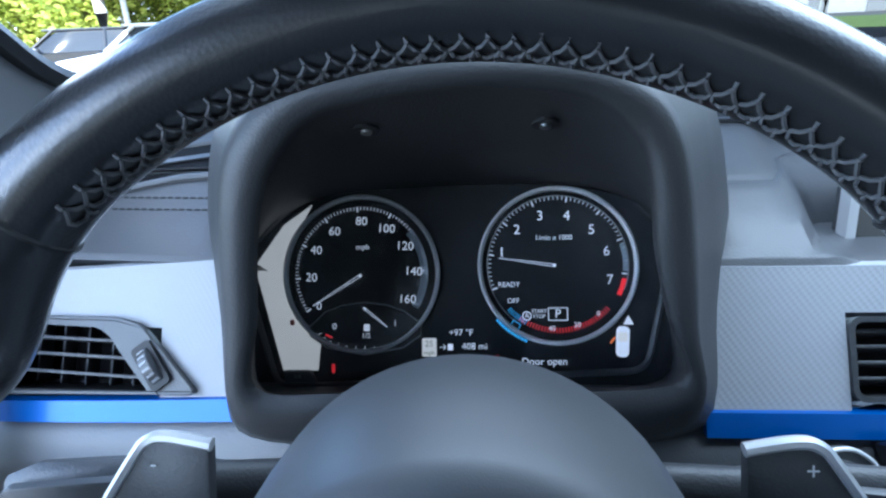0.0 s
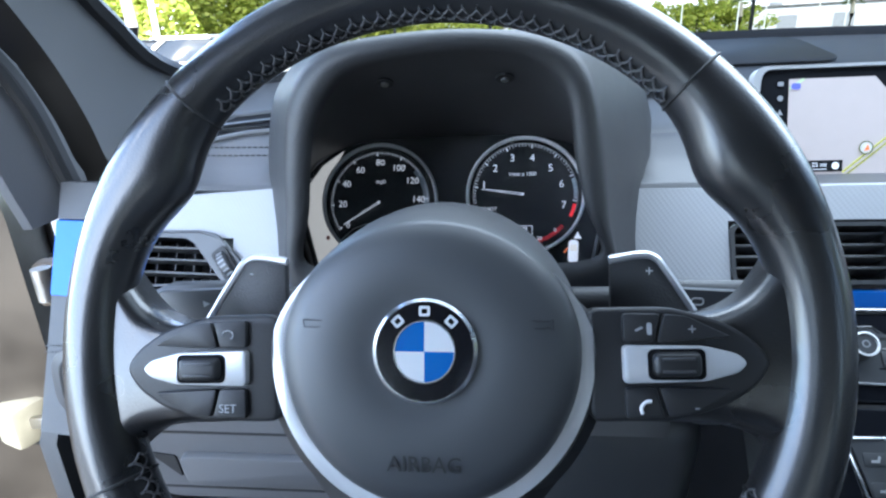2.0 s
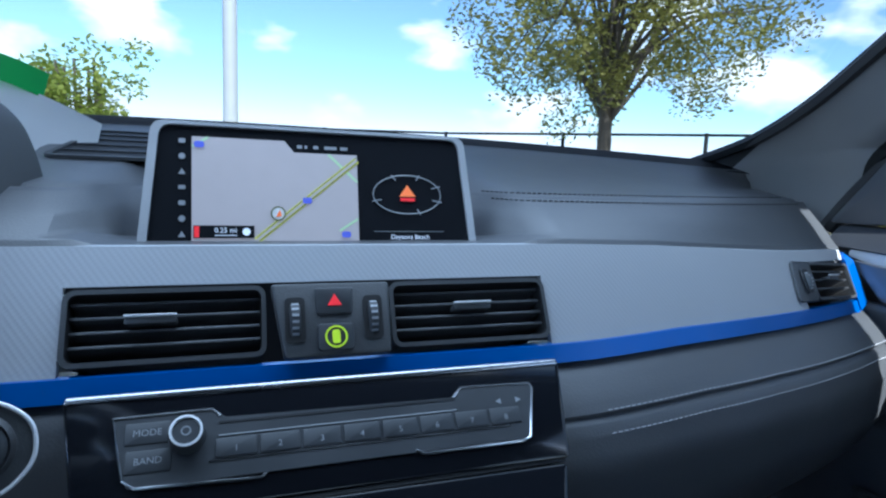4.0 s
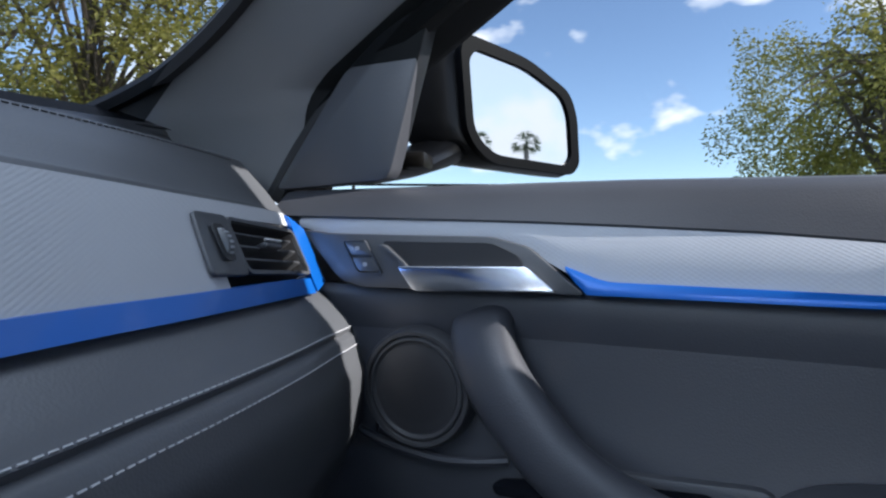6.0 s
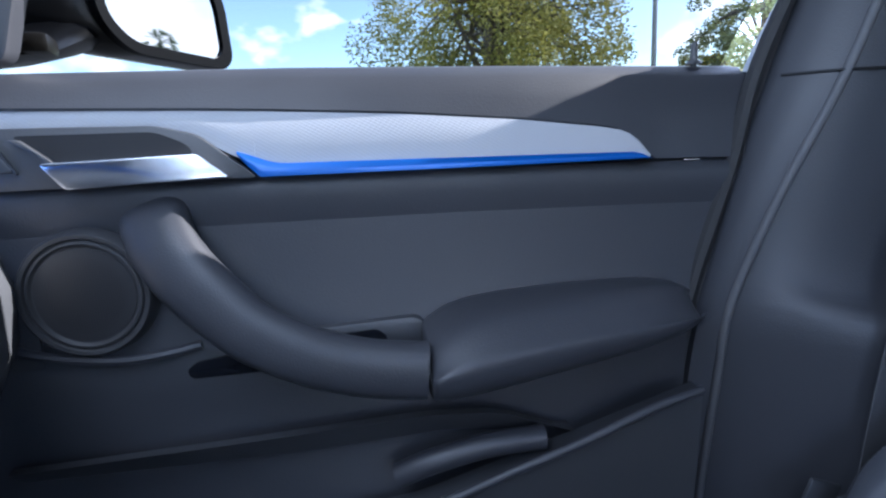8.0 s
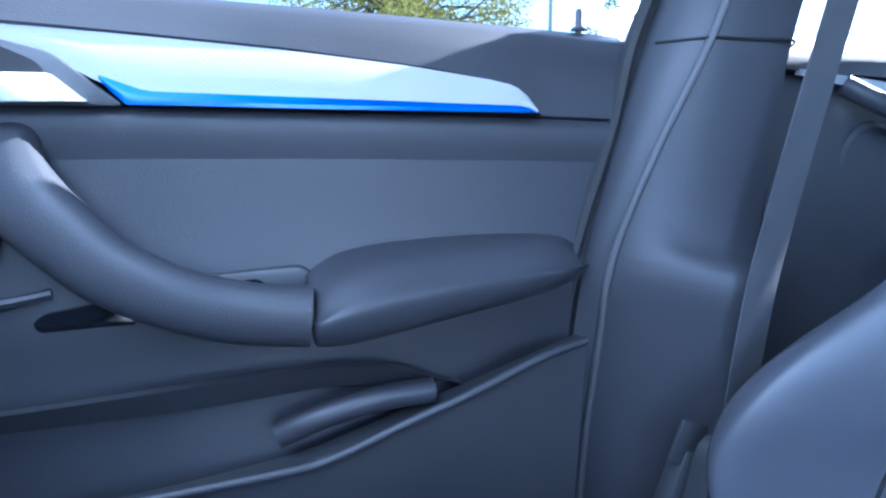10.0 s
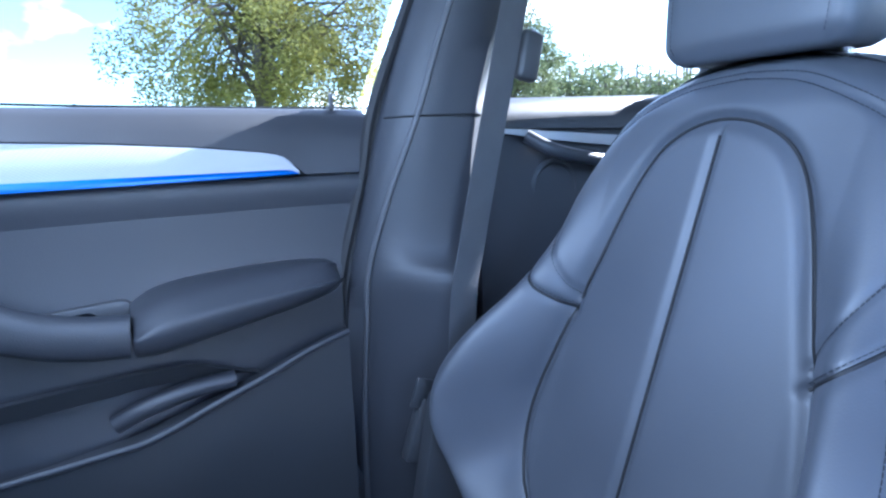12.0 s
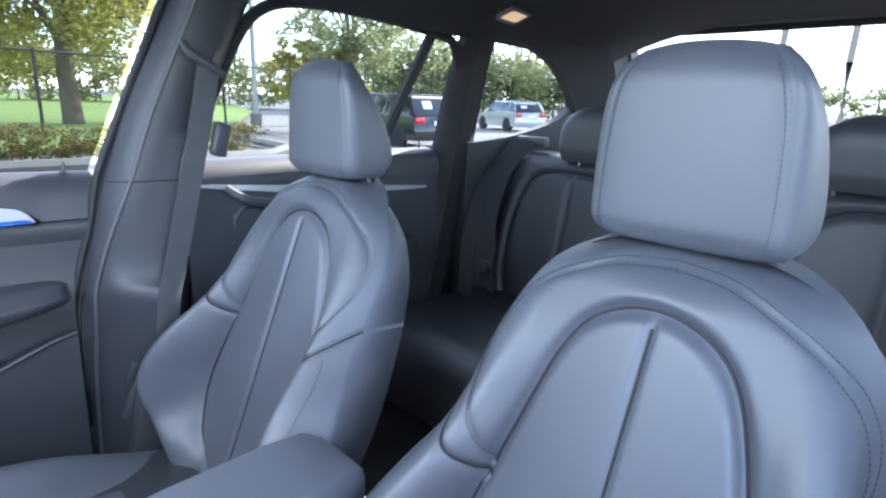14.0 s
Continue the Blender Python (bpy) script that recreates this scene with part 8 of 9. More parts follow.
    P("cushion", loft(rings), LEATHER, st, "black leather seat cushion", True, 75)
    # base, rails and side cover
    P("seat_base", box(0.44, 0.46, 0.09, Matrix.Translation((cx, -0.25, 0.41)), 0.02), PLASTIC, st)
    for s in (-1, 1):
        P("recliner_cover", slab(rounded([(-0.10, 0.43), (0.10, 0.42), (0.12, 0.52), (0.02, 0.58), (-0.06, 0.62)], 0.03)[::-1], 0.025, fr((cx + s * 0.232, -0.49, 0), (0, -1, 0), (0, 0, 1)) if s < 0 else fr((cx + s * 0.257, -0.49, 0), (0, -1, 0), (0, 0, 1)), 0.008), PLASTIC, st)
    # headrest: a flat front that leans back, a raked rear and crisp side seams
    hw = [(0, 0.93), (0.08, 0.99), (0.3, 1.0), (0.65, 0.96), (0.84, 0.88), (0.94, 0.77), (1, 0.62)]
    hd = [(0, 0.090), (0.12, 0.110), (0.35, 0.102), (0.7, 0.068), (0.9, 0.042), (1, 0.024)]
    hx = cx + 0.003

    def head_point(t, a, grow=0.0):
        w, d = 0.104 * curve1(hw, t) + grow, curve1(hd, t) / 2 + grow
        yf_ = -0.662 - 0.010 * t - 0.016 * max(0.0, (t - 0.82) / 0.18) ** 2 - 0.010 * max(0.0, (0.10 - t) / 0.10) ** 2
        c, q = math.cos(a), math.sin(a)
        x = w * math.copysign(abs(c) ** 0.34, c)
        y = yf_ - d + grow + d * math.copysign(abs(q) ** 0.34, q)
        y -= 0.006 * (x / 0.104) ** 2 if q > 0 else 0.0
        seam = math.exp(-((abs(x) - 0.088 * curve1(hw, t)) / 0.0020) ** 2) * 0.0012 if q > 0 else 0.0
        return Vector((hx + x, y - seam, lerp(1.004, 1.178, t) + 0.012 * (1 - (x / 0.104) ** 2) * t ** 3))

    hr = [[head_point(i / 28, 2 * math.pi * j / 96) for j in range(96)] for i in range(29)]
    mid_lo = sum(hr[0], Vector()) / 96
    mid_hi = sum(hr[-1], Vector()) / 96
    lo = [mid_lo + (p - mid_lo) * 0.90 - Vector((0, 0, 0.005)) for p in hr[0]]
    tp = [mid_hi + (p - mid_hi) * 0.72 + Vector((0, 0, 0.0035)) for p in hr[-1]]
    head = P("headrest", loft([lo] + hr + [tp]), LEATHER, st, "black leather headrest", True, 70)
    th = bmesh.new()
    for sg in (1, -1):
        for off in (-0.0045,):
            pts = []
            for k in range(1, 25):
                t = k / 26
                x = sg * (0.088 * curve1(hw, t) + off)
                c = min(1.0, abs(x) / (0.104 * curve1(hw, t))) ** (1 / 0.34)
                pts.append(head_point(t, math.acos(math.copysign(c, x))) + Vector((0, 0.0005, 0)))
            stitches(pts, 0.0050, 0.0034, 0.0004, th)
    P("headrest_stitching", th, SEAT_THREAD, head)["kind"] = "stuff"
    for s in (-0.066, 0.066):
        P("headrest_post", tube([(cx + s, -0.738, 0.95), (cx + s, -0.730, 1.03)], 0.0062, 12), CHROME, st, "chrome headrest post")
        P("post_collar", lathe([(0.020, 0.0), (0.019, 0.006), (0.010, 0.009)], 20, Matrix.Translation((cx + s, -0.737, 0.984))), PLASTIC if s * cx > 0 else CHROME, st)
    return st


front_seat(0.326)
front_seat(-0.320)
buckle = thing("belt_buckle", "small metal and black belt buckle beside the seat", "seat belt", (0.585, -0.40, 0.5))
P("buckle_body", box(0.022, 0.05, 0.09, pose(0.598, -0.43, 0.545, 20), 0.006), PLASTIC, buckle)
P("buckle_tongue", box(0.004, 0.03, 0.04, pose(0.592, -0.425, 0.60, 20), 0.001), BUTTON, buckle)

# rear bench
bench = thing("rear_bench", "dark leather rear bench with stitched panels and painted shade", "rear seat", (0, -1.3, 0.4))


def rear_back(cx, w):
    rarch = [(0.70 * w, 0.556), (0.80 * w, 0.65), (0.79 * w, 0.78), (0.67 * w, 0.885), (0.42 * w, 0.930), (0.0, 0.938)]
    rarch = rarch + [(-s, z) for s, z in rarch[-2::-1]] + [(-0.45 * w, 0.535), (0.45 * w, 0.535), (0.70 * w, 0.556)]
    rline = [tuple(p[:2]) for p in smooth_path([(s, z, 0) for s, z in rarch], 3)]
    gr = groove_field([rline], 0.009, 0.013)
    gm_ = groove_field([[(0, 0.55), (0, 0.935)]], 0.008, 0.006)

    def face_y(s, z):
        t = s / w
        top = max(0, (z - 0.94) / 0.045)
        e = max(0, (abs(t) - 0.85) / 0.15)
        return -1.455 - (z - 0.48) * 0.22 - 0.04 * top ** 2 - 0.03 * e ** 2 + 0.02 * max(0, abs(t) - 0.5) - gr(s, z) - gm_(s, z)

    rings = []
    for i in range(65):
        z = lerp(0.48, 0.984, i / 64)
        ring = []
        for j in range(61):
            s = w * lerp(-1, 1, j / 60)
            ring.append(Vector((cx + s, face_y(s, z), z)))
        for k in range(1, 6):
            t = lerp(1, -1, k / 6)
            ring.append(Vector((cx + w * t, -1.60 - (z - 0.48) * 0.22, z)))
        rings.append(ring)
    pipe = tube([(cx + s, face_y(s, z) + 0.003, z) for s, z in rline], 0.0032, 6)
    return loft(rings), pipe


for cx, w in ((0.385, 0.235), (-0.385, 0.235), (0.0, 0.148)):
    shell, pipe = rear_back(cx, w)
    rb_ = P("backrest", shell, LEATHER_SHADED, bench, "dark leather rear backrest with painted shade", True, 75)
    P("piping", pipe, RUBBER, rb_, "black piping")
P("cushion", grid(lambda u, v: Vector((lerp(-0.63, 0.63, u), lerp(-1.50, -0.98, v), 0.555 + 0.02 * v - 0.05 * max(0, (v - 0.85) / 0.15) ** 2 - 0.012 * math.exp(-((abs(lerp(-0.63, 0.63, u)) - 0.15) / 0.008) ** 2) - 0.006 * math.exp(-((v - 0.35) / 0.02) ** 2))), 80, 24, None, (0, 0, -0.15)), LEATHER_SHADED, bench, "dark leather rear cushion with painted shade", True, 75)
for cx in (0.315, -0.315):
    hr = []
    for i in range(25):
        t = math.sin(i / 24 * math.pi / 2)
        z = lerp(0.974, 1.130, t)
        w = 0.122 * curve1([(0, 0.93), (0.15, 1.0)], t) * (1 - max(0.0, (t - 0.3) / 0.7) ** 2.6 * 0.985) ** 0.5
        d = 0.045 * curve1([(0, 0.8), (0.2, 1.0)], t) * (1 - max(0.0, (t - 0.5) / 0.5) ** 3 * 0.97) ** 0.5
        hr.append([Vector((cx + w * math.copysign(abs(math.cos(a)) ** 0.5, math.cos(a)), -1.575 + d * math.copysign(abs(math.sin(a)) ** 0.6, math.sin(a)), z)) for a in [2 * math.pi * j / 36 for j in range(36)]])
    P("headrest", loft(hr), LEATHER_SHADED, bench, "dark leather rear headrest with painted shade", True, 70)
    for s in (-0.06, 0.06):
        P("headrest_post", tube([(cx + s, -1.575, 0.94), (cx + s, -1.575, 1.0)], 0.006, 10), CHROME, bench)
P("child_anchor", box(0.055, 0.02, 0.035, pose(0.235, -1.46, 0.60), 0.004), BUTTON, bench)
P("anchor_mark", box(0.022, 0.003, 0.018, pose(0.235, -1.449, 0.60), 0.001), GREY_T, bench)
WEB_R = M("rear webbing", (0.030, 0.031, 0.036), 0.75, grain=1200, bump=0.4, vary=0.15, vscale=30)
rb = thing("rear_belt", "dark rear seat belt with its buckle tongue", "seat belt", (0.55, -1.45, 0.6))
ribbon([(0.575, -1.60, 1.02), (0.588, -1.50, 0.93), (0.580, -1.43, 0.80), (0.560, -1.41, 0.70), (0.545, -1.39, 0.58)], 0.046, (1, 0.3, 0.3), WEB_R, rb)
ribbon([(0.60, -1.58, 1.02), (0.625, -1.45, 0.88), (0.615, -1.38, 0.72), (0.585, -1.34, 0.56)], 0.046, (1, 0.3, 0.3), WEB_R, rb)
P("belt_tongue", box(0.035, 0.006, 0.05, pose(0.535, -1.375, 0.655, -10), 0.003), STEEL, rb)
P("belt_slot", box(0.12, 0.03, 0.03, pose(0.585, -1.62, 1.015), 0.008), PLASTIC, rb)
bk = thing("rear_buckle", "black rear belt buckle with a red button", "seat belt", (0.13, -1.40, 0.57))
P("buckle_body", box(0.03, 0.06, 0.045, pose(0.13, -1.40, 0.585, 25), 0.008), PLASTIC, bk)
P("red_button", box(0.020, 0.012, 0.020, pose(0.13, -1.366, 0.598, 25), 0.003), CAR_RED, bk)


# ---- outside ----
ground = thing("ground", "asphalt parking lot running to the horizon", "ground", (0, 0, 0), kind="structure")


def fall(x, y):
    """The lot falls away gently behind the car on the passenger's side."""
    a = max(0.0, min(1.0, (-y - 5) / 8))
    b = max(0.0, min(1.0, (x - 1) / 8))
    return -0.05 - 0.32 * a * a * (3 - 2 * a) * b * b * (3 - 2 * b)


def spread(t):
    """Grid lines close together near the car."""
    q = 2 * t - 1
    return 900 * math.copysign(abs(q) ** 3.6, q)


P("asphalt_sheet", grid(lambda u, v: Vector((spread(u), spread(v), fall(spread(u), spread(v)))), 80, 80), ASPHALT, ground)
lawn = thing("lawn", "bright green mown lawn beyond the hedge", "grass", (40, 0, 0), kind="structure")
P("turf", slab([(11.2, 8), (60, 60), (140, 40), (140, -60), (40, -20), (14.5, -6.5), (12.2, -6.0)][::-1], 0.06, Matrix.Translation((0, 0, -0.04))), GRASS, lawn)
P("turf", slab([(-3, 16), (11.2, 8), (60, 60), (20, 90), (-20, 40)], 0.06, Matrix.Translation((0, 0, -0.04))), GRASS, lawn)
P("turf", slab([(-9, 8), (-9, 3), (-80, 20), (-80, 60)], 0.06, Matrix.Translation((0, 0, -0.04))), GRASS, lawn)
kerb = thing("kerb", "pale concrete kerb round the planting bed", "kerb", (10, -6, 0), kind="structure")
P("kerb_stone", tube([Vector(p) for p in ((9.6, 9, 0.03), (9.6, -3, 0.03), (9.9, -5.6, 0.03), (11.0, -6.6, 0.03), (14.5, -7.0, 0.03))], 0.10, 6), CONCRETE, kerb)
road = thing("drive_lane", "pale concrete lane between the parked cars", "road", (14, -9, 0), kind="structure")
def lane_point(u, v):
    x = lerp(6, 40, u)
    y = lerp(lerp(-7.0, -16.0, u), -30.0, v)
    return Vector((x, y, fall(x, y) + 0.03))


P("lane_sheet", grid(lane_point, 24, 24), CONCRETE, road)


def leaf_cloud(centres, count, size, rng, bm, flat=0.5, drop=0.0):
    """Many small leaf blades round clump centres (x, y, z, radius)."""
    tot = sum(c[3] ** 2 for c in centres)
    for cx, cy, cz, r in centres:
        n = max(3, int(count * r * r / tot))
        for _ in range(n):
            d = Vector((rng.gauss(0, 1), rng.gauss(0, 1), rng.gauss(0, 1))).normalized() * r * rng.uniform(0.25, 1.0) ** 0.6
            p = Vector((cx, cy, cz)) + Vector((d.x, d.y, d.z * 0.8))
            p.z -= drop * rng.random()
            a = Vector((rng.gauss(0, 1), rng.gauss(0, 1), rng.gauss(0, flat))).normalized()
            b = a.cross(Vector((rng.gauss(0, 1), rng.gauss(0, 1), rng.gauss(0, 1)))).normalized()
            s = size * rng.uniform(0.6, 1.3)
            vs = [bm.verts.new(p - a * s), bm.verts.new(p + b * s * 0.45), bm.verts.new(p + a * s), bm.verts.new(p - b * s * 0.45)]
            bm.faces.new(vs)


def tree(name, label, x, y, h, crown_z, crown_r, seed, leaves=9000, leaf=0.09, mat=OAK, trunk_r=0.14, clumps=46, drop=0.0, cat="tree", lean=(0, 0), group="", squash=0.62):
    rng = random.Random(seed)
    t = thing(name, label, cat, (x, y, 0), group)
    top = Vector((x + lean[0], y + lean[1], crown_z + crown_r * 0.5))
    base = Vector((x, y, -0.05))
    bm = bmesh.new()
    stem = [base, base.lerp(top, 0.3) + Vector((rng.uniform(-0.08, 0.08), rng.uniform(-0.08, 0.08), 0)), base.lerp(top, 0.6) + Vector((rng.uniform(-0.12, 0.12), 0.05, 0)), top]
    tube(smooth_path(stem, 6), lambda q: trunk_r * (1.25 - q) ** 1.1 + 0.012, 10, bm=bm)
    cl = []
    for i in range(clumps):
        d = Vector((rng.gauss(0, 1), rng.gauss(0, 1), rng.gauss(0, 1))).normalized()
        q = rng.uniform(0.35, 1.0)
        c = Vector((x + lean[0], y + lean[1], crown_z)) + Vector((d.x * crown_r * q, d.y * crown_r * q, d.z * (h - crown_z if d.z > 0 else crown_r * squash) * q))
        r = crown_r * rng.uniform(0.09, 0.20)
        cl.append((c.x, c.y, c.z, r))
        if i % 2 == 0:
            s = base.lerp(top, rng.uniform(0.32, 0.95))
            midp = s.lerp(c, 0.5) + Vector((0, 0, 0.12 * crown_r))
            tube([s, midp, c], lambda q: trunk_r * 0.34 * (1.1 - q) + 0.006, 5, bm=bm)
    P("trunk", bm, BARK, t, "grey-brown bark")
    bm = bmesh.new()
    leaf_cloud(cl, leaves, leaf, rng, bm, 0.5, drop)
    c = P("crown", bm, mat, t, smooth=False)
    c["kind"] = "stuff"
    return t


tree("oak_tree", "leafy young oak beside the black fence", 6.3, 8.9, 8.2, 4.2, 3.2, 3, 30000, 0.050, drop=0.5, trunk_r=0.13, clumps=105)
tree("oak_tree", "broad green oak on the lawn behind the fence", 21.9, -4.9, 9.3, 4.4, 5.2, 8, 46000, 0.078, trunk_r=0.26, clumps=140, drop=0.7, squash=0.5)
tree("small_tree", "low rounded tree near the lamp pole", 21.5, -14.0, 3.6, 2.0, 2.3, 15, 16000, 0.07, trunk_r=0.10)
tree("oak_tree", "tall green tree behind the parked cars", 20.5, -14.8, 7.2, 3.9, 3.3, 21, 13000, 0.075, PINE, trunk_r=0.2, clumps=70)


def palm(x, y, h, r, seed, group="palms"):
    rng = random.Random(seed)
    t = thing("palm_tree", "cabbage palm with a shaggy pale trunk", "palm", (x, y, 0), group)
    P("trunk", tube([Vector((x, y, -0.05)), Vector((x + 0.1, y, h * 0.5)), Vector((x, y, h))], lambda q: 0.24 - 0.05 * q, 10), PALMBARK, t)
    bm = bmesh.new()
    for i in range(64):
        a = rng.uniform(0, 2 * math.pi)
        e = rng.uniform(-0.7, 1.3)
        d = Vector((math.cos(a) * math.cos(e), math.sin(a) * math.cos(e), math.sin(e)))
        c = Vector((x, y, h)) + d * r * 0.55
        for k in range(9):
            q = (k - 4) / 4
            sd = d.cross(Vector((0, 0, 1))).normalized() * q * r * 0.42
            tip = c + d * r * 0.5 * (1 - 0.4 * q * q) + sd + Vector((0, 0, -0.18 * r))
            wv = d.cross(sd if sd.length > 1e-3 else Vector((0, 0, 1))).normalized() * r * 0.02
            bm.faces.new([bm.verts.new(c - wv), bm.verts.new(c + wv), bm.verts.new(tip)])
        wv = d.cross(Vector((0, 0, 1))).normalized() * 0.02
        bm.faces.new([bm.verts.new(Vector((x, y, h)) - wv), bm.verts.new(Vector((x, y, h)) + wv), bm.verts.new(c)])
    P("crown", bm, PALM, t, smooth=False)["kind"] = "stuff"


palm(-14.5, 21.8, 4.2, 1.35, 1)
palm(24, 68, 4.0, 1.2, 2)
palm(36, 70, 3.6, 1.3, 3)
palm(12.6, -43.2, 8.2, 1.25, 4)
palm(9.0, -44.5, 8.4, 1.25, 5)

# distant woods, as clumps of leaves along a line
def woods(name, label, pts, h, depth, n, leaf, seed, mat=PINE):
    rng = random.Random(seed)
    t = thing(name, label, "woods", (pts[0][0], pts[0][1], 0), kind="stuff")
    bm = bmesh.new()
    seg = list(zip(pts, pts[1:]))
    lens = [(Vector(b) - Vector(a)).length for a, b in seg]
    cl = []
    for (a, b), L in zip(seg, lens):
        for _ in range(int(L / sum(lens) * n)):
            q = rng.random()
            p = Vector(a).lerp(Vector(b), q)
            hh = h * (0.6 + 0.5 * noise.noise((p.x * 0.06, p.y * 0.06, seed)) + 0.25 * rng.random())
            z = rng.uniform(0.06, 1.0) ** 0.8 * hh
            cl.append((p.x + rng.uniform(-depth, depth), p.y + rng.uniform(-depth, depth), z, h * rng.uniform(0.10, 0.20)))
    leaf_cloud(cl, n * 56, leaf * 0.62, rng, bm)
    P("foliage", bm, mat, t, smooth=False)["kind"] = "stuff"
    bm = bmesh.new()
    for _ in range(n // 6):
        (a, b) = seg[rng.randrange(len(seg))]
        p = Vector(a).lerp(Vector(b), rng.random())
        tube([(p.x, p.y, -0.05), (p.x, p.y, h * rng.uniform(0.5, 0.9))], 0.012 * h, 5, bm=bm)
    P("trunks", bm, BARK, t)["kind"] = "stuff"


woods("distant_woods", "green trees with painted sunlight along the far side of the lot", [(-70, 38), (-42, 62), (-14, 76)], 13.5, 4, 900, 0.62, 31, LIT_WOOD)
woods("distant_woods", "low bushes with painted sunlight along the far fence", [(-16, 76), (8, 80), (30, 79)], 5.0, 3, 520, 0.44, 32, LIT_WOOD)
woods("distant_woods", "band of trees beyond the lawn", [(70, 20), (68, -10), (60, -34), (46, -46)], 6.2, 5, 520, 0.42, 33)
woods("distant_woods", "trees behind the parked cars", [(46, -34), (40, -42), (27, -47)], 8.0, 4, 380, 0.40, 34)
woods("distant_woods", "low trees behind the car park", [(27, -50), (10, -54), (-20, -56)], 4.6, 3, 260, 0.34, 35)

# fence
fence = thing("chain_fence", "black chain-link fence with a top rail", "fence", (8, 8, 0))
line = [(-9.0, 19.6), (4.75, 13.3), (10.8, 7.0), (14.6, 0.6), (16.0, -3.0), (17.3, -8.0), (18.0, -13.0)]
posts = []
for a, b in zip(line, line[1:]):
    n = max(1, round((Vector(b) - Vector(a)).length / 3.0))
    posts += [Vector(a).lerp(Vector(b), i / n) for i in range(n)]
posts.append(Vector(line[-1]))
for p in posts:
    P("post", tube([(p.x, p.y, -0.05), (p.x, p.y, 2.0)], 0.04, 8), FENCE, fence)
P("top_rail", tube([(p.x, p.y, 1.96) for p in posts], 0.03, 6), FENCE, fence)
P("bottom_wire", tube([(p.x, p.y, 0.12) for p in posts], 0.008, 5), FENCE, fence)
bm = bmesh.new()
for a, b in zip(posts, posts[1:]):
    n = int((b - a).length / 0.22)
    for i in range(n):
        for s in (1, -1):
            p = a.lerp(b, i / n)
            q = a.lerp(b, min(1, max(0, (i + s * 8.5) / n)))
            frac = abs((q - p).length / max(1e-6, (b - a).length * 8.5 / n))
            d = Vector((q.x - p.x, q.y - p.y, 1.80 * frac))
            w = Vector((0, 0, 1)).cross(d).normalized() * 0.0026
            v0, v1 = Vector((p.x, p.y, 0.12)), Vector((p.x, p.y, 0.12)) + d
            bm.faces.new([bm.verts.new(v0 - w), bm.verts.new(v0 + w), bm.verts.new(v1 + w), bm.verts.new(v1 - w)])
P("mesh_wire", bm, FENCE, fence, "diamond wire mesh", smooth=False)["kind"] = "stuff"

# hedge
hedge = thing("hedge", "clipped low hedge turning brown at the top", "hedge", (10.6, -1, 0), kind="stuff")
rng = random.Random(77)
bm = bmesh.new()
cl = [(10.6 + rng.uniform(-0.45, 0.45), lerp(8.0, -5.6, rng.random()), rng.uniform(0.08, 0.52), 0.16) for _ in range(420)]
leaf_cloud(cl, 26000, 0.035, rng, bm)
P("hedge_leaves", bm, leaf_material("clipped hedge leaves", (0.07, 0.09, 0.02), (0.24, 0.17, 0.06)), hedge, smooth=False)["kind"] = "stuff"


def pole(x, y, h, r, mat, label, arm=None):
    t = thing("lamp_pole", label, "lamp pole", (x, y, 0), group="lamp poles")
    P("shaft", tube([(x, y, -0.05), (x, y, h)], lambda q: r * (1.1 - 0.3 * q), 10), mat, t)
    P("foot", lathe([(r * 2.2, -0.05), (r * 2.2, 0.35), (r * 1.8, 0.42)], 16, Matrix.Translation((x, y, 0))), CONCRETE, t)
    if arm:
        P("lamp_head", box(0.7, 0.32, 0.12, Matrix.Translation((x + arm, y, h)), 0.03), mat, t)
        P("lamp_arm", tube([(x, y, h - 0.05), (x + arm, y, h - 0.02)], 0.04, 6), mat, t)


pole(-0.15, 9.8, 9.5, 0.115, POLE_W, "tall white square-shouldered lamp pole", 0.9)
pole(21.5, -11.1, 9.0, 0.10, POLE_G, "tall pale grey lamp pole behind the fence", 0.9)
pole(-14.2, 23.0, 8.0, 0.11, POLE_W, "white lamp pole by the palm")
for x, y, h in ((16.5, 62, 3.6), (21, 60, 3.2), (25, 64, 4.6), (29, 62, 3.4), (33.5, 66, 3.2)):
    pole(x, y, h, 0.07, POLE_W, "distant white car-park lamp", 0.6)

# far white building
bld = thing("warehouse", "long low white building far across the lot", "building", (80, 130, 0))
P("wall", box(120, 30, 4.2, pose(96, 118, 2.05, 0, 0, -28), 0.1), BUILD_W, bld)
P("roof", box(121, 31, 0.3, pose(96, 118, 4.3, 0, 0, -28), 0.05), CONCRETE, bld)
for i in range(12):
    P("door_opening", box(3.2, 0.1, 2.6, pose(96, 118, 1.3, 0, 0, -28) @ Matrix.Translation((-50 + i * 9, -15.1, 0))), POLE_G, bld)
for i in range(6):
    P("roof_unit", box(2.2, 2.2, 0.9, pose(96, 118, 4.85, 0, 0, -28) @ Matrix.Translation((-44 + i * 17, -8, 0)), 0.1), POLE_G, bld)


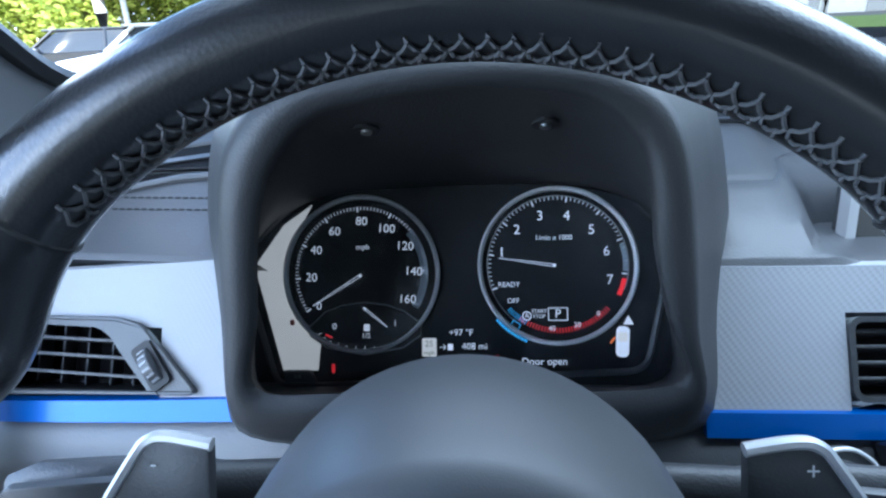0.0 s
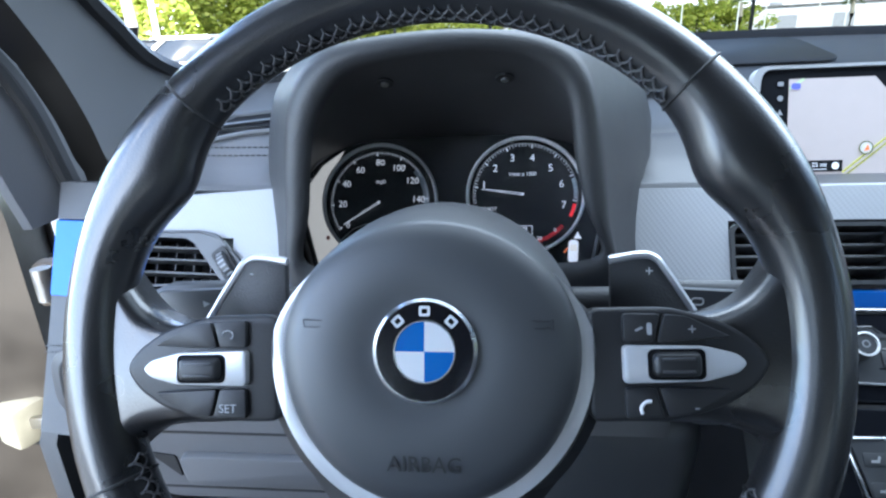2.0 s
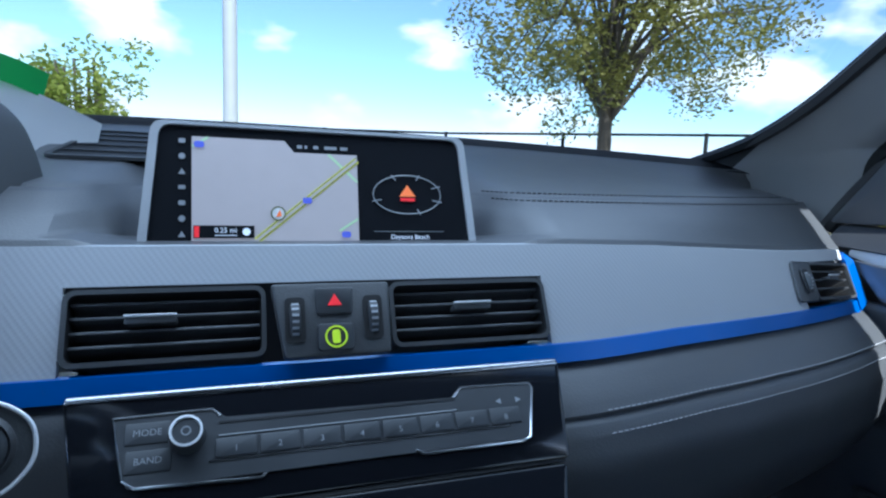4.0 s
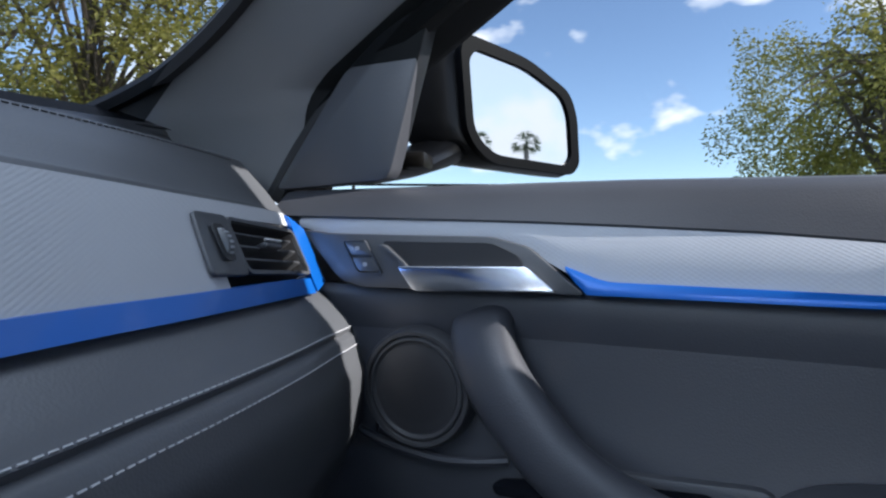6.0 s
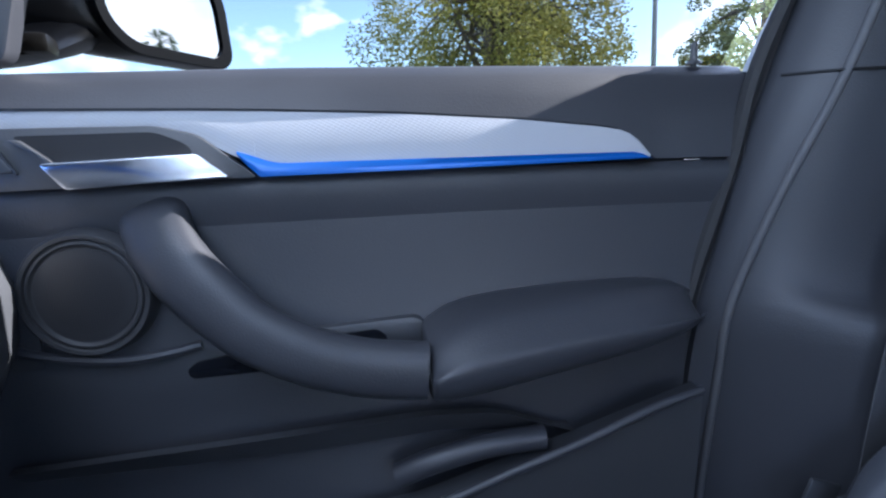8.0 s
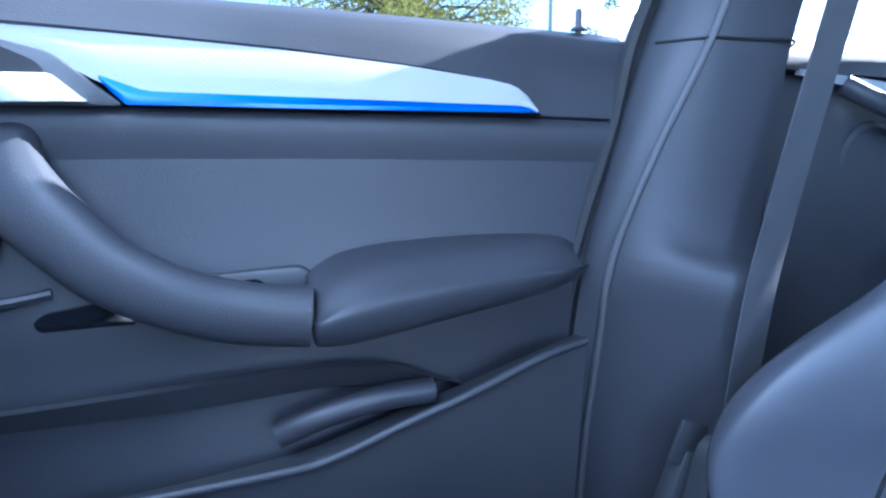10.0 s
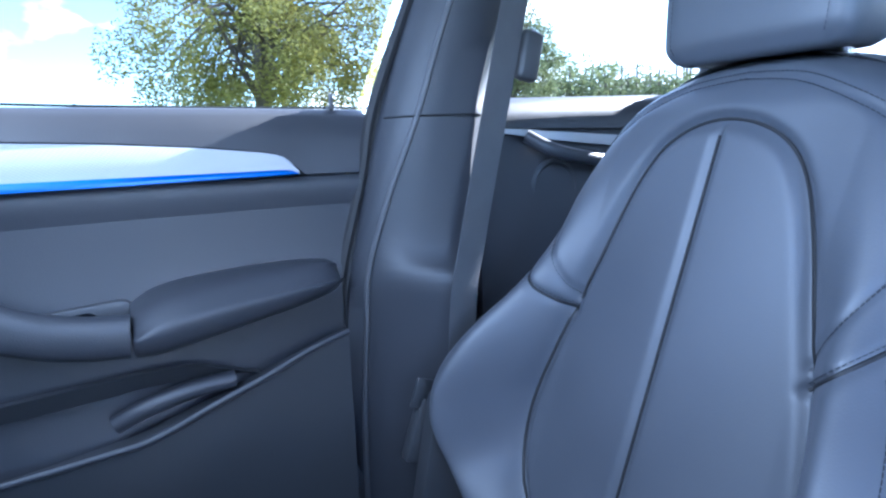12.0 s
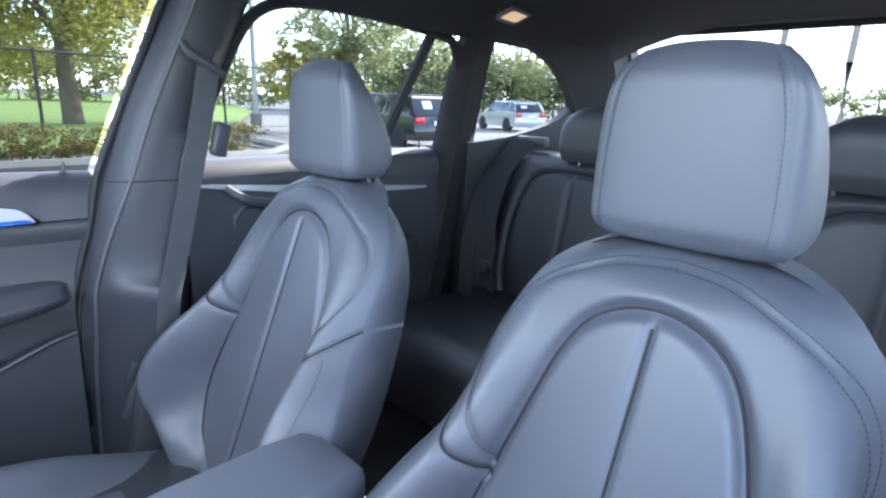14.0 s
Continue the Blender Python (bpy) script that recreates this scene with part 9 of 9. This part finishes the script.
# parked cars
def car(x, y, yaw, paint, label, L=4.6, W=1.85, H=1.62, suv=True, group="parked cars", lift=0.0):
    c = thing("parked_car", label, "car", (0, 0, 0), group)
    low = [(-L / 2, 0.42), (-L / 2 + 0.04, 0.75), (-L / 2 + 0.12, 0.98), (-L / 2 + 0.6, 1.02), (L / 2 - 1.35, 1.00), (L / 2 - 0.35, 0.86), (L / 2 - 0.06, 0.70), (L / 2, 0.45), (L / 2 - 0.05, 0.25), (-L / 2 + 0.05, 0.25)]
    rings = []
    for s, k in ((-1, 0.93), (-0.97, 0.985), (-0.85, 1.0), (0.85, 1.0), (0.97, 0.985), (1, 0.93)):
        rings.append([Vector((px * (1 if abs(s) < 0.9 else 0.985), s * W / 2, 0.6 + (pz - 0.6) * k)) for px, pz in low])
    body = P("body", loft(rings), paint, c, "", True, 30)
    cab = [(-L / 2 + 0.14, 1.0), (-L / 2 + 0.42, H - 0.10), (-L / 2 + 0.75, H), (0.15, H), (0.55, H - 0.06), (L / 2 - 1.35, 1.0)] if suv else [(-L / 2 + 0.3, 0.98), (-L / 2 + 0.95, H - 0.06), (-L / 2 + 1.3, H), (0.0, H), (0.4, H - 0.06), (L / 2 - 1.25, 0.98)]
    rings = []
    for s, k in ((-1, 0.0), (-0.84, 1.0), (0.84, 1.0), (1, 0.0)):
        rings.append([Vector((px * (0.97 if abs(s) < 0.9 else 1.0), s * W / 2 * 0.94, 1.0 + (pz - 1.0) * (k if k else 0.02))) for px, pz in cab])
    P("cabin_glass", loft(rings), CAR_GLASS, c, "dark car windows", True, 30)
    P("roof_panel", box(L * 0.46, W * 0.74, 0.05, Matrix.Translation((-0.45, 0, H)), 0.02), paint, c)
    for s in (-1, 1):
        for a, b in (((-L / 2 + 0.16, 1.0), (-L / 2 + 0.55, H)), ((-0.55, 1.0), (-0.60, H)), ((L / 2 - 1.35, 1.0), (0.38, H)), ((-1.35, 1.0), (-1.40, H))):
            P("window_post", tube([(a[0], s * W / 2 * 0.945, a[1]), (b[0], s * W / 2 * 0.79, b[1])], 0.035, 6), paint, c)
        P("window_rail", tube([(-L / 2 + 0.5, s * W / 2 * 0.79, H - 0.01), (0.38, s * W / 2 * 0.79, H - 0.01)], 0.03, 6), CHROME if paint is CAR_SILVER else paint, c)
        for wx in (-L * 0.29, L * 0.31):
            wm = Matrix.Translation((wx, s * (W / 2 - 0.075), 0.33)) @ Matrix.Rotation(radians(-90 * s), 4, 'X')
            P("wheel_arch", lathe([(0.40, -0.02), (0.40, 0.088)], 28, wm), RUBBER, c)
            wl_ = P("wheel", lathe([(0.335, -0.10), (0.345, -0.02), (0.345, 0.06), (0.31, 0.10), (0.23, 0.10)], 32, wm), TYRE, c)
            P("rim", lathe([(0.23, 0.085), (0.215, 0.10), (0.20, 0.09), (0.0, 0.085)], 28, wm), SILVER, wl_)
            for q in range(5):
                P("rim_gap", box(0.11, 0.055, 0.012, wm @ Matrix.Rotation(2 * math.pi * q / 5, 4, 'Z') @ Matrix.Translation((0.13, 0, 0.088)), 0.004), RUBBER, wl_)
        P("tail_light", box(0.12, 0.34, 0.20, Matrix.Translation((-L / 2 + 0.06, s * (W / 2 - 0.20), 0.86)), 0.04), CAR_RED, c, "red tail light")
        P("head_light", box(0.30, 0.34, 0.13, Matrix.Translation((L / 2 - 0.22, s * (W / 2 - 0.22), 0.74)), 0.04), CAR_GLASS, c, "clear headlight")
        P("wing_mirror", box(0.16, 0.16, 0.12, Matrix.Translation((L / 2 - 1.55, s * (W / 2 + 0.06), 1.05)), 0.04), paint, c)
    P("number_plate", box(0.02, 0.42, 0.13, Matrix.Translation((-L / 2 + 0.01, 0, 0.78)), 0.004), PAPER, c)
    P("price_sheet", box(0.01, 0.34, 0.26, Matrix.Translation((-L / 2 + 0.35, 0.25, H - 0.30)) @ Matrix.Rotation(radians(28), 4, 'Y')), PAPER, c)
    c.matrix_basis = pose(x, y, fall(x, y) + lift, 0, 0, yaw)
    return c


car(14.9, -12.9, -5, CAR_NAVY, "dark navy parked SUV with alloy wheels", 4.6, 1.85, 1.62, lift=0.03)
car(20.4, -25.4, -20, CAR_SILVER, "silver parked estate car with red tail lights", 4.5, 1.82, 1.52, lift=0.03)
car(-6.2, 10.8, 200, CAR_WHITE, "white parked car ahead of the windscreen", 4.5, 1.8, 1.42, False)
car(-9.5, 13.2, 205, CAR_BLACK, "black parked car in the row ahead", 4.6, 1.8, 1.45, False)
car(-12.2, 9.5, 250, CAR_WHITE, "white parked car beside the lot", 4.6, 1.8, 1.45, False)
car(-17.5, 13.5, 250, M("red car paint", (0.45, 0.02, 0.015), 0.2, vary=0.05, vscale=1, coat=0.8), "red parked car across the lot", 4.6, 1.8, 1.5)
car(-21, 18, 250, CAR_NAVY, "navy parked car across the lot", 4.6, 1.8, 1.5)
